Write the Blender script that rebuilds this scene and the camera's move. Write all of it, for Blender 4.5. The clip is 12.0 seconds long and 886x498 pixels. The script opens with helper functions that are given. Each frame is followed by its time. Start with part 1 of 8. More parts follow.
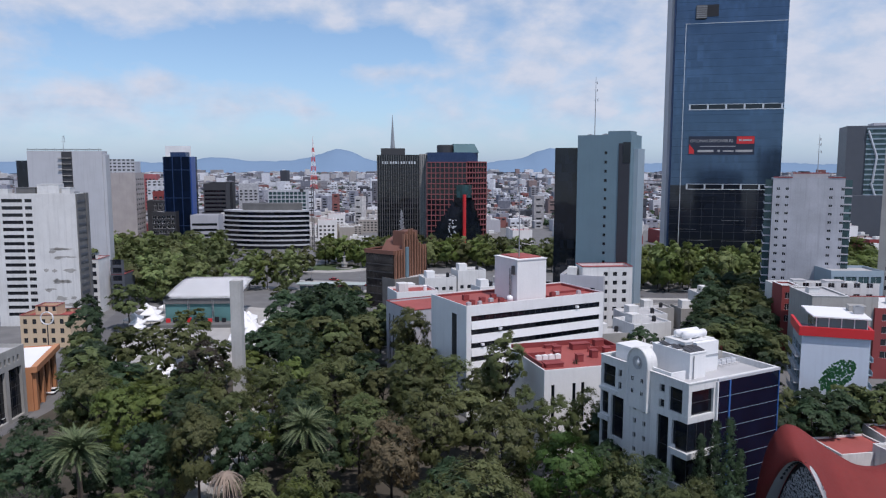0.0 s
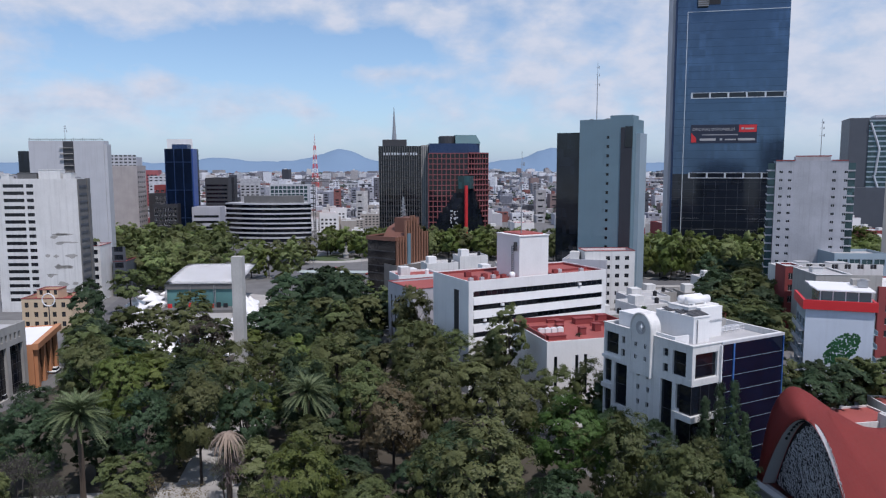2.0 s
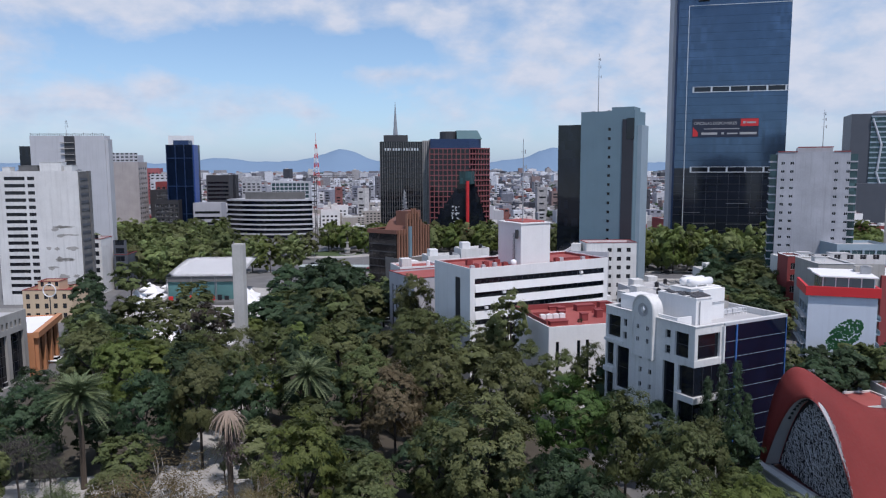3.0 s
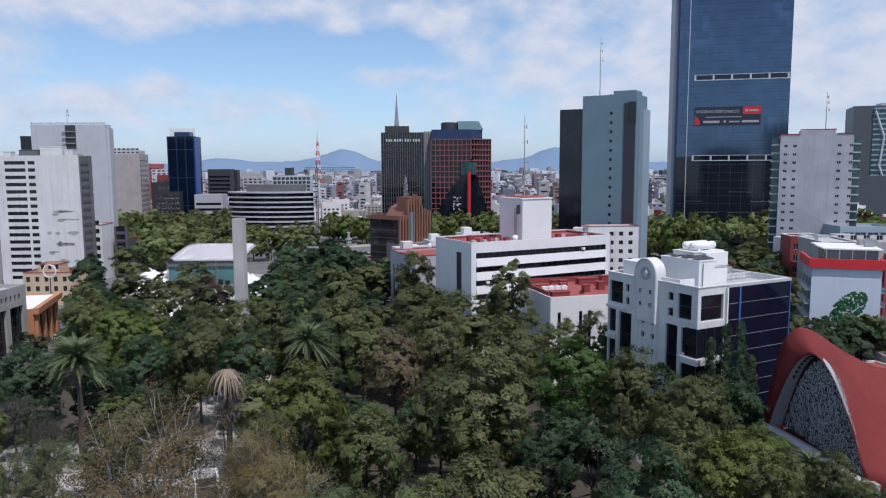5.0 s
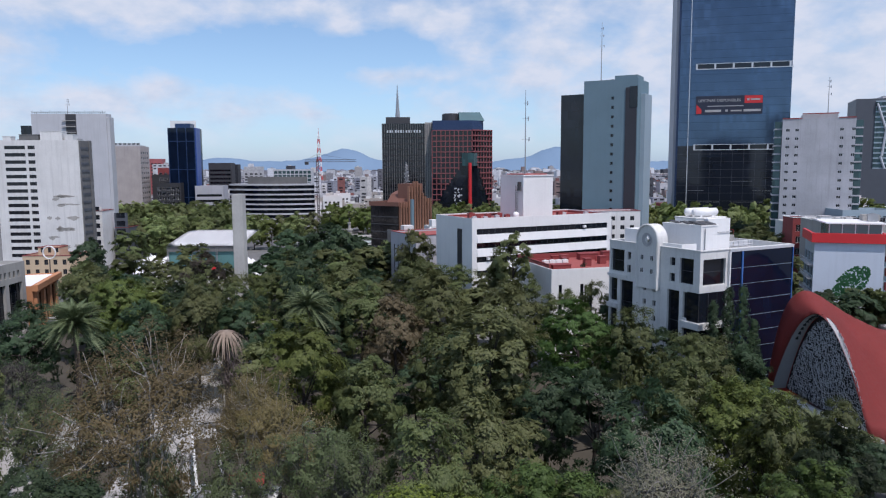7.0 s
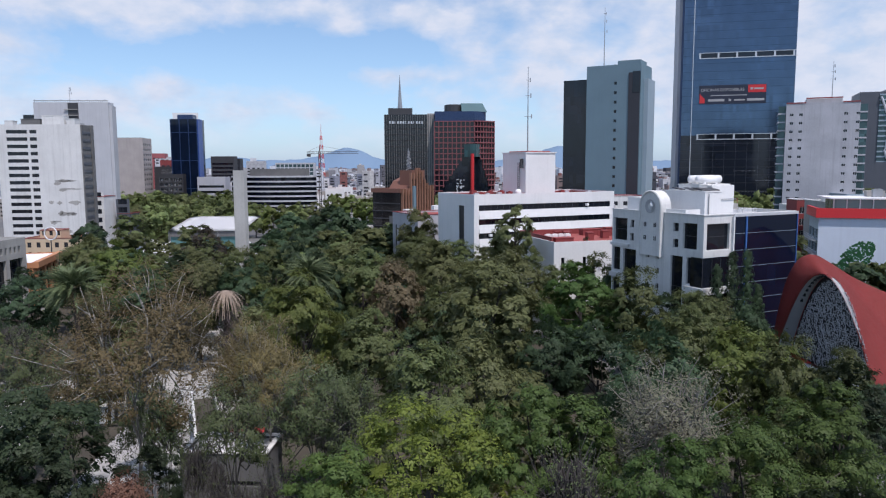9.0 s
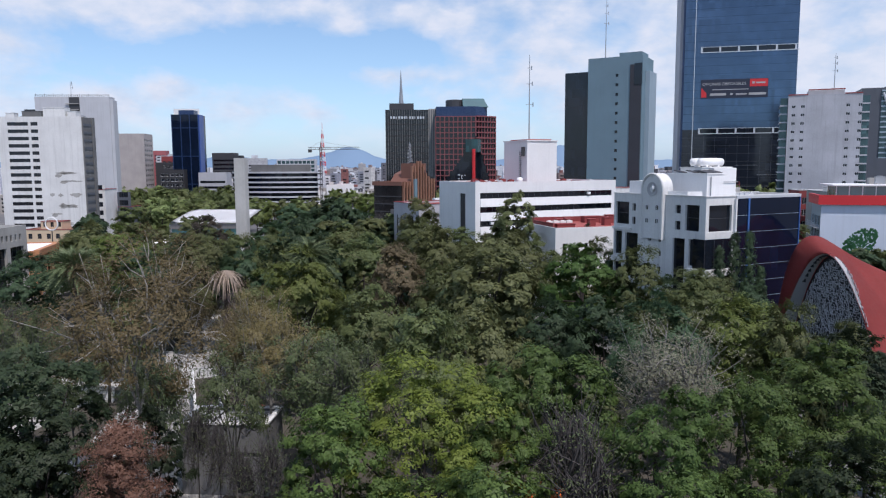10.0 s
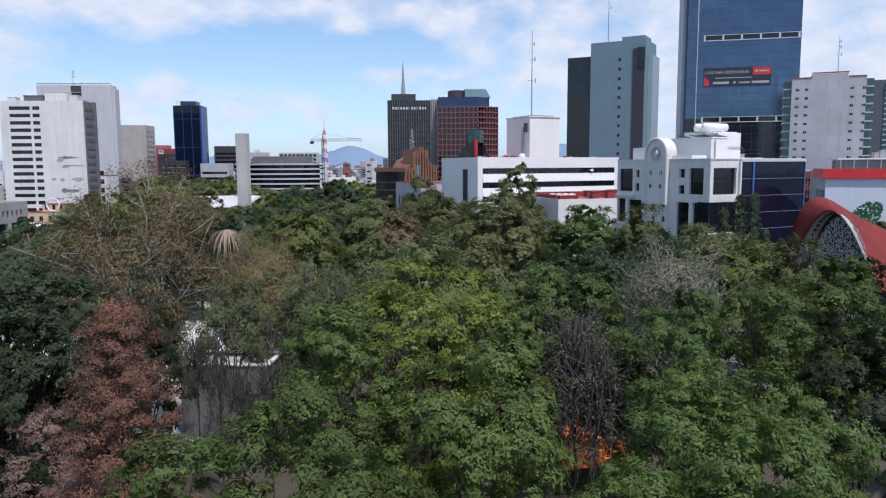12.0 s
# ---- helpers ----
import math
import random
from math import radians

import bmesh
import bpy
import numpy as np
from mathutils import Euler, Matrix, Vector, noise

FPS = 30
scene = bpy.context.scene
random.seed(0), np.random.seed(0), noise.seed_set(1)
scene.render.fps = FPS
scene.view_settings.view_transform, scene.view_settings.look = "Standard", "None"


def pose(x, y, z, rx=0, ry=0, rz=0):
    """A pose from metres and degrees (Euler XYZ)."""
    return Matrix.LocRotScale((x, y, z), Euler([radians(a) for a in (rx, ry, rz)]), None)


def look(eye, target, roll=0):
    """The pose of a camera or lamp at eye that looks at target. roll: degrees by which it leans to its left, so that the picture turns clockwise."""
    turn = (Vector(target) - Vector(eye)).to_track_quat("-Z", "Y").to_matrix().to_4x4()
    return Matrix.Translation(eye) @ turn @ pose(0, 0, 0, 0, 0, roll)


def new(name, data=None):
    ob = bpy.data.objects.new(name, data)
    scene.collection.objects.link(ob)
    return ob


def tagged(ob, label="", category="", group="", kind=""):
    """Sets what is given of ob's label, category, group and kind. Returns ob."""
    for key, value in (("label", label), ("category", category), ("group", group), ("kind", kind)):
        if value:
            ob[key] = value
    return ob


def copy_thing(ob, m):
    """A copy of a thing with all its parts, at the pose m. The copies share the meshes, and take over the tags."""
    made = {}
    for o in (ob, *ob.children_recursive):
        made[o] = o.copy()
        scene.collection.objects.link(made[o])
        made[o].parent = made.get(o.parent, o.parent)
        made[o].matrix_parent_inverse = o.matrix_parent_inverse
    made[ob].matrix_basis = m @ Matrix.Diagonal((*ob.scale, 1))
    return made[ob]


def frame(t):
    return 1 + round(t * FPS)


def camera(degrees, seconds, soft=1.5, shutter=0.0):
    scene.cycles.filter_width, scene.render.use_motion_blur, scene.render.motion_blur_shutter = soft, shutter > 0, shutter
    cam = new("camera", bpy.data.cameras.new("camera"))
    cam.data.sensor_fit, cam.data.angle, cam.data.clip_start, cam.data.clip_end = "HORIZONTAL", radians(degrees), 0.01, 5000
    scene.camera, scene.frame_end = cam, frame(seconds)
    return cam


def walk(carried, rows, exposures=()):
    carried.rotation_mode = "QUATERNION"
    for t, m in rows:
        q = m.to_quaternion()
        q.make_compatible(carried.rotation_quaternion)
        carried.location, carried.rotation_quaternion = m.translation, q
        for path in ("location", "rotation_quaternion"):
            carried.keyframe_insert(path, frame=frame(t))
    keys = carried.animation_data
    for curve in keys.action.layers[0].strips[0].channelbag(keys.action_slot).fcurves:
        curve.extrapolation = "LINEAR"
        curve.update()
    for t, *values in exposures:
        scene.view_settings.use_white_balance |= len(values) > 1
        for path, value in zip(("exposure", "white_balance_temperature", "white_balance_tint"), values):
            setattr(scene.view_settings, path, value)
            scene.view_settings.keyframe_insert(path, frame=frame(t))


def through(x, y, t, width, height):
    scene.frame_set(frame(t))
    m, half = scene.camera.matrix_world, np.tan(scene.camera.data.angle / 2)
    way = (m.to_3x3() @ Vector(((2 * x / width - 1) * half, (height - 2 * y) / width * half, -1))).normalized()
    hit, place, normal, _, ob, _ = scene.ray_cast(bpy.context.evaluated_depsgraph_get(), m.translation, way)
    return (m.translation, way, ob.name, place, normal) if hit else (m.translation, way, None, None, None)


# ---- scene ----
cam = camera(63.1, 12.0, soft=1.2)
METRES, EYE, TILT, LEAN, TURN = 35.5, 61.0, -6.7, 0.0, 0.0
ROWS = [
    (0.0, 0.0, 0.0, 0.0, 0.0, 0.0, -0.0),
    (0.5, 0.0004, 0.0054, -0.0402, 0.04, 0.02, 0.04),
    (1.0, -0.0005, 0.0086, -0.0827, 0.07, 0.04, 0.07),
    (1.5, -0.0014, 0.0125, -0.1273, 0.09, 0.05, 0.1),
    (2.0, -0.0014, 0.0166, -0.171, 0.14, 0.06, 0.12),
    (2.5, -0.0016, 0.0221, -0.2161, 0.21, 0.08, 0.16),
    (3.0, -0.001, 0.0286, -0.2599, 0.25, 0.1, 0.19),
    (5.0, 0.0026, 0.0542, -0.4371, 0.39, 0.17, 0.27),
    (5.5, 0.0039, 0.0602, -0.4777, 0.42, 0.18, 0.31),
    (6.0, 0.0047, 0.0657, -0.5177, 0.45, 0.18, 0.32),
    (6.5, 0.0061, 0.0715, -0.5578, 0.47, 0.18, 0.28),
    (7.0, 0.0066, 0.0768, -0.598, 0.49, 0.19, 0.27),
    (9.0, 0.0091, 0.0985, -0.7547, 0.68, 0.19, 0.19),
    (9.5, 0.0092, 0.1037, -0.7939, 0.74, 0.18, 0.18),
    (10.0, 0.009, 0.1084, -0.8332, 0.78, 0.17, 0.19),
    (10.5, 0.0086, 0.113, -0.8724, 0.83, 0.15, 0.17),
    (11.0, 0.0079, 0.1175, -0.9124, 0.86, 0.13, 0.17),
    (11.5, 0.0073, 0.1221, -0.9526, 0.9, 0.14, 0.17),
    (12.0, 0.0066, 0.128, -0.9914, 0.94, 0.14, 0.19),
]
walk(cam, [(t, pose(0, 0, EYE, TILT, LEAN, TURN) @ pose(METRES * x, METRES * y, METRES * z, 90 + pitch, roll, yaw)) for t, x, y, z, yaw, pitch, roll in ROWS],
     exposures=((0.0, -0.14, 6430, 17.0), (2.5, -0.12, 6430, 17.0), (5.5, -0.06, 6440, 17.0), (7.0, -0.02, 6450, 17.0), (9.5, 0.07, 6490, 17.0), (12.0, 0.18, 6530, 17.0)))

# ---- world and sun ----
SUN_EL, SUN_AZ = 63.0, 147.0          # azimuth clockwise from +y
world = bpy.data.worlds.new("sky")
scene.world = world
world.use_nodes = True
wn, wl = world.node_tree.nodes, world.node_tree.links
wn.clear()


def wnode(kind, **kw):
    n = wn.new(kind)
    for k, v in kw.items():
        n.inputs[k.replace("_", " ")].default_value = v
    return n


def wmath(op, a, b=None, clamp=False):
    n = wn.new("ShaderNodeMath")
    n.operation, n.use_clamp = op, clamp
    for i, v in enumerate((a, b)):
        if v is None:
            continue
        if isinstance(v, (int, float)):
            n.inputs[i].default_value = v
        else:
            wl.new(v, n.inputs[i])
    return n.outputs[0]


sky = wn.new("ShaderNodeTexSky")
sky.sky_type, sky.sun_disc = "NISHITA", False
sky.sun_elevation, sky.sun_rotation = radians(SUN_EL), radians(SUN_AZ)
sky.altitude, sky.dust_density, sky.air_density = 2240, 0.8, 1.0
coord = wn.new("ShaderNodeTexCoord")
sep = wn.new("ShaderNodeSeparateXYZ")
wl.new(coord.outputs["Generated"], sep.inputs[0])
dx, dy, dz = sep.outputs
azim = wmath("ARCTAN2", dx, dy)
elev = wmath("ARCSINE", dz)
flat = wn.new("ShaderNodeCombineXYZ")
wl.new(wmath("MULTIPLY", azim, 9.0), flat.inputs[0])
wl.new(wmath("MULTIPLY", elev, 16.0), flat.inputs[1])
cl_noise = wnode("ShaderNodeTexNoise", Scale=1.25, Detail=10.0, Roughness=0.56, Distortion=0.1)
wl.new(flat.outputs[0], cl_noise.inputs["Vector"])
density = wmath("MULTIPLY", wmath("SUBTRACT", cl_noise.outputs[0], 0.5), 1.35)


def bank(az0, el0, wide, high, amount):
    """A broad bank of cloud (or a clear stretch, where amount is negative) round one direction, in degrees."""
    a = wmath("DIVIDE", wmath("SUBTRACT", azim, radians(az0)), radians(wide))
    e = wmath("DIVIDE", wmath("SUBTRACT", elev, radians(el0)), radians(high))
    r = wmath("ADD", wmath("MULTIPLY", a, a), wmath("MULTIPLY", e, e))
    return wmath("MULTIPLY", wmath("EXPONENT", wmath("MULTIPLY", r, -1.0)), amount)


for spec in ((-24, 11.4, 10, 1.5, 0.46), (-9, 11.9, 9, 0.8, 0.22), (-14, 8.2, 11, 2.3, -0.50), (-4, 9.0, 5, 1.3, -0.16), (-8, 4.6, 5, 1.6, -0.12),
             (-21, 5.4, 6, 1.5, 0.30), (-29, 3.6, 5, 1.2, 0.28), (-32, 8.4, 3, 1.6, 0.28), (-0.5, 11.0, 2.6, 1.4, 0.28), (-4, 7.0, 4.5, 0.7, 0.30), (2, 9.0, 2.2, 0.7, 0.22), (6.5, 7.0, 2.2, 0.7, 0.22),
             (-8, 10.6, 1.4, 0.7, 0.28), (-10.5, 4.0, 1.4, 0.5, 0.24), (22, 9.0, 17, 6.0, 0.34), (24, 4.0, 14, 3.0, 0.16)):
    density = wmath("ADD", density, bank(*spec))
cover = wmath("ADD", density, 0.47, clamp=True)
ramp = wn.new("ShaderNodeValToRGB")
wl.new(cover, ramp.inputs[0])
ramp.color_ramp.elements[0].position, ramp.color_ramp.elements[0].color = 0.33, (0, 0, 0, 1)
ramp.color_ramp.elements[1].position, ramp.color_ramp.elements[1].color = 0.76, (1, 1, 1, 1)
shade_noise = wnode("ShaderNodeTexNoise", Scale=2.4, Detail=6.0, Roughness=0.55)
wl.new(flat.outputs[0], shade_noise.inputs["Vector"])
cloud_ramp = wn.new("ShaderNodeValToRGB")
wl.new(shade_noise.outputs[0], cloud_ramp.inputs[0])
cloud_ramp.color_ramp.elements[0].position, cloud_ramp.color_ramp.elements[0].color = 0.34, (0.53, 0.65, 0.80, 1)
cloud_ramp.color_ramp.elements[1].position, cloud_ramp.color_ramp.elements[1].color = 0.60, (0.675, 0.745, 0.845, 1)
dim = wn.new("ShaderNodeMix")
dim.data_type, dim.blend_type = "RGBA", "MULTIPLY"
dim.inputs["Factor"].default_value = 1.0
wl.new(sky.outputs[0], dim.inputs["A"])
dim.inputs["B"].default_value = (0.134, 0.151, 0.151, 1)
lay = wn.new("ShaderNodeMix")
lay.data_type = "RGBA"
wl.new(wmath("MULTIPLY", ramp.outputs[0], wmath("MINIMUM", wmath("MULTIPLY", wmath("ABSOLUTE", elev), 14.0), 0.95)), lay.inputs["Factor"])
haze = wn.new("ShaderNodeMix")
haze.data_type = "RGBA"
wl.new(wmath("MULTIPLY", wmath("EXPONENT", wmath("MULTIPLY", wmath("ABSOLUTE", elev), -1.0 / radians(5.0))), 0.85), haze.inputs["Factor"])
wl.new(dim.outputs["Result"], haze.inputs["A"])
haze.inputs["B"].default_value = (0.295, 0.42, 0.625, 1)
wl.new(haze.outputs["Result"], lay.inputs["A"])
wl.new(cloud_ramp.outputs[0], lay.inputs["B"])
back = wnode("ShaderNodeBackground", Strength=1.0)
wl.new(lay.outputs["Result"], back.inputs["Color"])
out = wn.new("ShaderNodeOutputWorld")
wl.new(back.outputs[0], out.inputs["Surface"])

sun_data = bpy.data.lights.new("sun", "SUN")
sun_data.energy, sun_data.angle, sun_data.color = 3.6, radians(0.6), (1.0, 0.965, 0.925)
sun = new("sun", sun_data)
_a, _e = radians(SUN_AZ), radians(SUN_EL)
sun.matrix_world = look(Vector((math.sin(_a) * math.cos(_e), math.cos(_a) * math.cos(_e), math.sin(_e))) * 300, (0, 0, 0))
scene.view_settings.exposure = 0.0

# ---- materials ----
def shader(name):
    m = bpy.data.materials.new(name)
    m.use_nodes = True
    m.node_tree.nodes.clear()
    return m, m.node_tree.nodes, m.node_tree.links


def mixed(n, l, factor, a, b, how="MIX"):
    x = n.new("ShaderNodeMix")
    x.data_type, x.blend_type = "RGBA", how
    for key, v in (("Factor", factor), ("A", a), ("B", b)):
        if isinstance(v, (int, float)):
            x.inputs[key].default_value = v
        elif isinstance(v, tuple):
            x.inputs[key].default_value = (*v, 1) if len(v) == 3 else v
        else:
            l.new(v, x.inputs[key])
    return x.outputs["Result"]


def spots(n, l, scale, detail=5.0, stretch=(1, 1, 1), lo=0.35, hi=0.65):
    """Noise over the place in metres, as a 0 to 1 value."""
    g = n.new("ShaderNodeNewGeometry")
    mp = n.new("ShaderNodeMapping")
    mp.inputs["Scale"].default_value = stretch
    l.new(g.outputs["Position"], mp.inputs["Vector"])
    t = n.new("ShaderNodeTexNoise")
    t.inputs["Scale"].default_value, t.inputs["Detail"].default_value = scale, detail
    l.new(mp.outputs[0], t.inputs["Vector"])
    r = n.new("ShaderNodeMapRange")
    r.inputs["From Min"].default_value, r.inputs["From Max"].default_value = lo, hi
    l.new(t.outputs[0], r.inputs["Value"])
    return r.outputs[0], t.outputs[0]


def surface(name, colour, rough=0.7, metal=0.0, wear=0.25, streak=0.0, grain=2.5, bump=0.15, spread=0.0, spec=0.5):
    """A weathered surface: broad stains, fine grain, optional rain streaks, optional spread of tone from piece to piece."""
    m, n, l = shader(name)
    p = n.new("ShaderNodeBsdfPrincipled")
    o = n.new("ShaderNodeOutputMaterial")
    l.new(p.outputs[0], o.inputs[0])
    dark = tuple(c * (1 - wear) for c in colour)
    broad, _ = spots(n, l, 0.16, 6.0)
    fine, raw = spots(n, l, grain, 8.0)
    c = mixed(n, l, broad, dark, colour)
    half = tuple(x * (1 - wear * 0.5) for x in colour)
    c2 = mixed(n, l, fine, half, colour)
    c = mixed(n, l, 0.5, c, c2)
    if streak:
        s, _ = spots(n, l, 1.0, 5.0, (1.3, 1.3, 0.06), 0.5, 0.75)
        f = n.new("ShaderNodeMath")
        f.operation = "MULTIPLY"
        f.inputs[1].default_value = streak
        l.new(s, f.inputs[0])
        c = mixed(n, l, f.outputs[0], c, tuple(x * 0.45 for x in colour))
    if spread:
        info = n.new("ShaderNodeObjectInfo")
        r = n.new("ShaderNodeMapRange")
        r.inputs["To Min"].default_value, r.inputs["To Max"].default_value = 1 - spread, 1 + spread
        l.new(info.outputs["Random"], r.inputs["Value"])
        cc = n.new("ShaderNodeCombineColor")
        for k in range(3):
            l.new(r.outputs[0], cc.inputs[k])
        c = mixed(n, l, 1.0, c, cc.outputs[0], "MULTIPLY")
    l.new(c, p.inputs["Base Color"])
    rr = n.new("ShaderNodeMapRange")
    rr.inputs["To Min"].default_value, rr.inputs["To Max"].default_value = max(0.02, rough - 0.08), min(1, rough + 0.08)
    l.new(fine, rr.inputs["Value"])
    l.new(rr.outputs[0], p.inputs["Roughness"])
    p.inputs["Metallic"].default_value = metal
    p.inputs["Specular IOR Level"].default_value = spec
    if bump:
        b = n.new("ShaderNodeBump")
        b.inputs["Strength"].default_value, b.inputs["Distance"].default_value = bump, 0.05
        l.new(raw, b.inputs["Height"])
        l.new(b.outputs[0], p.inputs["Normal"])
    return m


def pane_glass(name, colour, rough=0.06, metal=0.0, cell=(1.5, 3.4), uneven=0.5, spec=0.5):
    """Facade glass: dark behind, glossy in front, uneven from pane to pane."""
    m, n, l = shader(name)
    p = n.new("ShaderNodeBsdfPrincipled")
    o = n.new("ShaderNodeOutputMaterial")
    l.new(p.outputs[0], o.inputs[0])
    tc = n.new("ShaderNodeTexCoord")
    sx = n.new("ShaderNodeSeparateXYZ")
    l.new(tc.outputs["Object"], sx.inputs[0])
    ids = []
    add = n.new("ShaderNodeMath")
    add.operation = "ADD"
    l.new(sx.outputs[0], add.inputs[0])
    l.new(sx.outputs[1], add.inputs[1])
    for src, size in ((add.outputs[0], cell[0]), (sx.outputs[2], cell[1])):
        d = n.new("ShaderNodeMath")
        d.operation = "DIVIDE"
        d.inputs[1].default_value = size
        l.new(src, d.inputs[0])
        f = n.new("ShaderNodeMath")
        f.operation = "FLOOR"
        l.new(d.outputs[0], f.inputs[0])
        ids.append(f.outputs[0])
    cv = n.new("ShaderNodeCombineXYZ")
    l.new(ids[0], cv.inputs[0])
    l.new(ids[1], cv.inputs[1])
    wnz = n.new("ShaderNodeTexWhiteNoise")
    l.new(cv.outputs[0], wnz.inputs["Vector"])
    broad, _ = spots(n, l, 0.05, 3.0)
    base = mixed(n, l, wnz.outputs["Value"], tuple(c * (1 - uneven) for c in colour), tuple(min(1, c * (1 + uneven * 0.6)) for c in colour))
    base = mixed(n, l, broad, base, tuple(c * 0.8 for c in colour))
    l.new(base, p.inputs["Base Color"])
    p.inputs["Roughness"].default_value, p.inputs["Metallic"].default_value = rough, metal
    p.inputs["Specular IOR Level"].default_value = spec
    wob, raw = spots(n, l, 0.35, 2.0)
    b = n.new("ShaderNodeBump")
    b.inputs["Strength"].default_value, b.inputs["Distance"].default_value = 0.06, 0.2
    l.new(raw, b.inputs["Height"])
    l.new(b.outputs[0], p.inputs["Normal"])
    return m


def leafy(name, dark, light, through=0.36, vary=(0.78, 1.32)):
    """Leaves: tone from leaf to leaf and from tree to tree, light passing through."""
    m, n, l = shader(name)
    g = n.new("ShaderNodeNewGeometry")
    info = n.new("ShaderNodeObjectInfo")
    tone = n.new("ShaderNodeMapRange")
    tone.inputs["To Min"].default_value, tone.inputs["To Max"].default_value = 0.2, 0.8
    l.new(g.outputs["Random Per Island"], tone.inputs["Value"])
    c = mixed(n, l, tone.outputs[0], dark, light)
    hs = n.new("ShaderNodeHueSaturation")
    for key, lo, hi in (("Value", *vary), ("Hue", 0.487, 0.511)):
        r = n.new("ShaderNodeMapRange")
        r.inputs["To Min"].default_value, r.inputs["To Max"].default_value = lo, hi
        l.new(info.outputs["Random"], r.inputs["Value"])
        l.new(r.outputs[0], hs.inputs[key])
    tc = n.new("ShaderNodeTexCoord")
    nz = n.new("ShaderNodeTexNoise")
    nz.inputs["Scale"].default_value, nz.inputs["Detail"].default_value = 6.0, 1.0
    l.new(tc.outputs["Object"], nz.inputs["Vector"])
    mr = n.new("ShaderNodeMapRange")
    for key, v in (("From Min", 0.35), ("From Max", 0.65), ("To Min", 0.84), ("To Max", 1.16)):
        mr.inputs[key].default_value = v
    l.new(nz.outputs["Fac"], mr.inputs["Value"])
    fleck = n.new("ShaderNodeVectorMath")
    fleck.operation = "SCALE"
    l.new(c, fleck.inputs[0])
    l.new(mr.outputs[0], fleck.inputs["Scale"])
    l.new(fleck.outputs[0], hs.inputs["Color"])
    d = n.new("ShaderNodeBsdfPrincipled")
    d.inputs["Roughness"].default_value = 0.55
    d.inputs["Specular IOR Level"].default_value = 0.25
    t = n.new("ShaderNodeBsdfTranslucent")
    l.new(hs.outputs[0], d.inputs["Base Color"])
    l.new(hs.outputs[0], t.inputs["Color"])
    x = n.new("ShaderNodeMixShader")
    x.inputs[0].default_value = through
    l.new(d.outputs[0], x.inputs[1])
    l.new(t.outputs[0], x.inputs[2])
    o = n.new("ShaderNodeOutputMaterial")
    l.new(x.outputs[0], o.inputs[0])
    return m


def medley(name, colours, rough=0.85):
    """Many pieces in one mesh, each with one of several tones, with grain over them."""
    m, n, l = shader(name)
    g = n.new("ShaderNodeNewGeometry")
    r = n.new("ShaderNodeValToRGB")
    r.color_ramp.interpolation = "CONSTANT"
    e = r.color_ramp.elements
    while len(e) < len(colours):
        e.new(0.5)
    for i, c in enumerate(colours):
        e[i].position, e[i].color = i / len(colours), (*c, 1)
    l.new(g.outputs["Random Per Island"], r.inputs[0])
    fine, _ = spots(n, l, 0.5, 5.0)
    c = mixed(n, l, fine, mixed(n, l, 1.0, r.outputs[0], (0.7, 0.7, 0.72), "MULTIPLY"), r.outputs[0])
    p = n.new("ShaderNodeBsdfPrincipled")
    p.inputs["Roughness"].default_value = rough
    l.new(c, p.inputs["Base Color"])
    o = n.new("ShaderNodeOutputMaterial")
    l.new(p.outputs[0], o.inputs[0])
    return m


WHITE = surface("white_paint", (0.80, 0.80, 0.80), 0.6, wear=0.14, streak=0.10)
WHITE_OLD = surface("weathered_white_paint", (0.72, 0.72, 0.71), 0.75, wear=0.24, streak=0.30)
WHITE_CLEAN = surface("white_membrane", (0.84, 0.84, 0.85), 0.5, wear=0.06, bump=0.03)
GREY_SLAB = surface("pale_grey_panel", (0.50, 0.51, 0.54), 0.7, wear=0.14, streak=0.2)
CONCRETE = surface("concrete", (0.40, 0.39, 0.37), 0.85, wear=0.3, streak=0.3)
DARK_BRICK = surface("near_black_cladding", (0.040, 0.040, 0.046), 0.7, wear=0.25)
CONCRETE_DARK = surface("dark_concrete", (0.16, 0.16, 0.16), 0.85, wear=0.3, streak=0.3)
GREY_ROOF = surface("grey_roofing", (0.46, 0.46, 0.47), 0.85, wear=0.25)
RED_ROOF = surface("red_roof_coating", (0.36, 0.085, 0.075), 0.75, wear=0.3)
RED_WALL = surface("red_kerb_paint", (0.27, 0.05, 0.05), 0.7, wear=0.3)
RED_BRIGHT = surface("bright_red_panel", (0.62, 0.03, 0.035), 0.45, wear=0.12, bump=0.04)
RED_SHELL = surface("matte_red_shell", (0.38, 0.065, 0.06), 0.75, wear=0.22, streak=0.12)
SCREEN_GREY = surface("grey_stone_screen", (0.46, 0.47, 0.49), 0.75, wear=0.2)
BAND_GREY = surface("pale_concrete_band", (0.42, 0.42, 0.43), 0.7, wear=0.2)
VOID = surface("dark_void", (0.012, 0.013, 0.018), 0.6, bump=0)
TEAL = surface("blue_grey_cladding", (0.145, 0.228, 0.275), 0.55, wear=0.14, streak=0.10)
TEAL_LIGHT = surface("pale_blue_cladding", (0.30, 0.38, 0.44), 0.45, wear=0.14)
SLATE = surface("slate_cladding", (0.085, 0.095, 0.115), 0.5, wear=0.15)
MUTED = surface("mauve_grey_render", (0.46, 0.46, 0.50), 0.75, wear=0.15, streak=0.2)
BROWN = surface("terracotta_cladding", (0.20, 0.088, 0.062), 0.6, wear=0.25, streak=0.2)
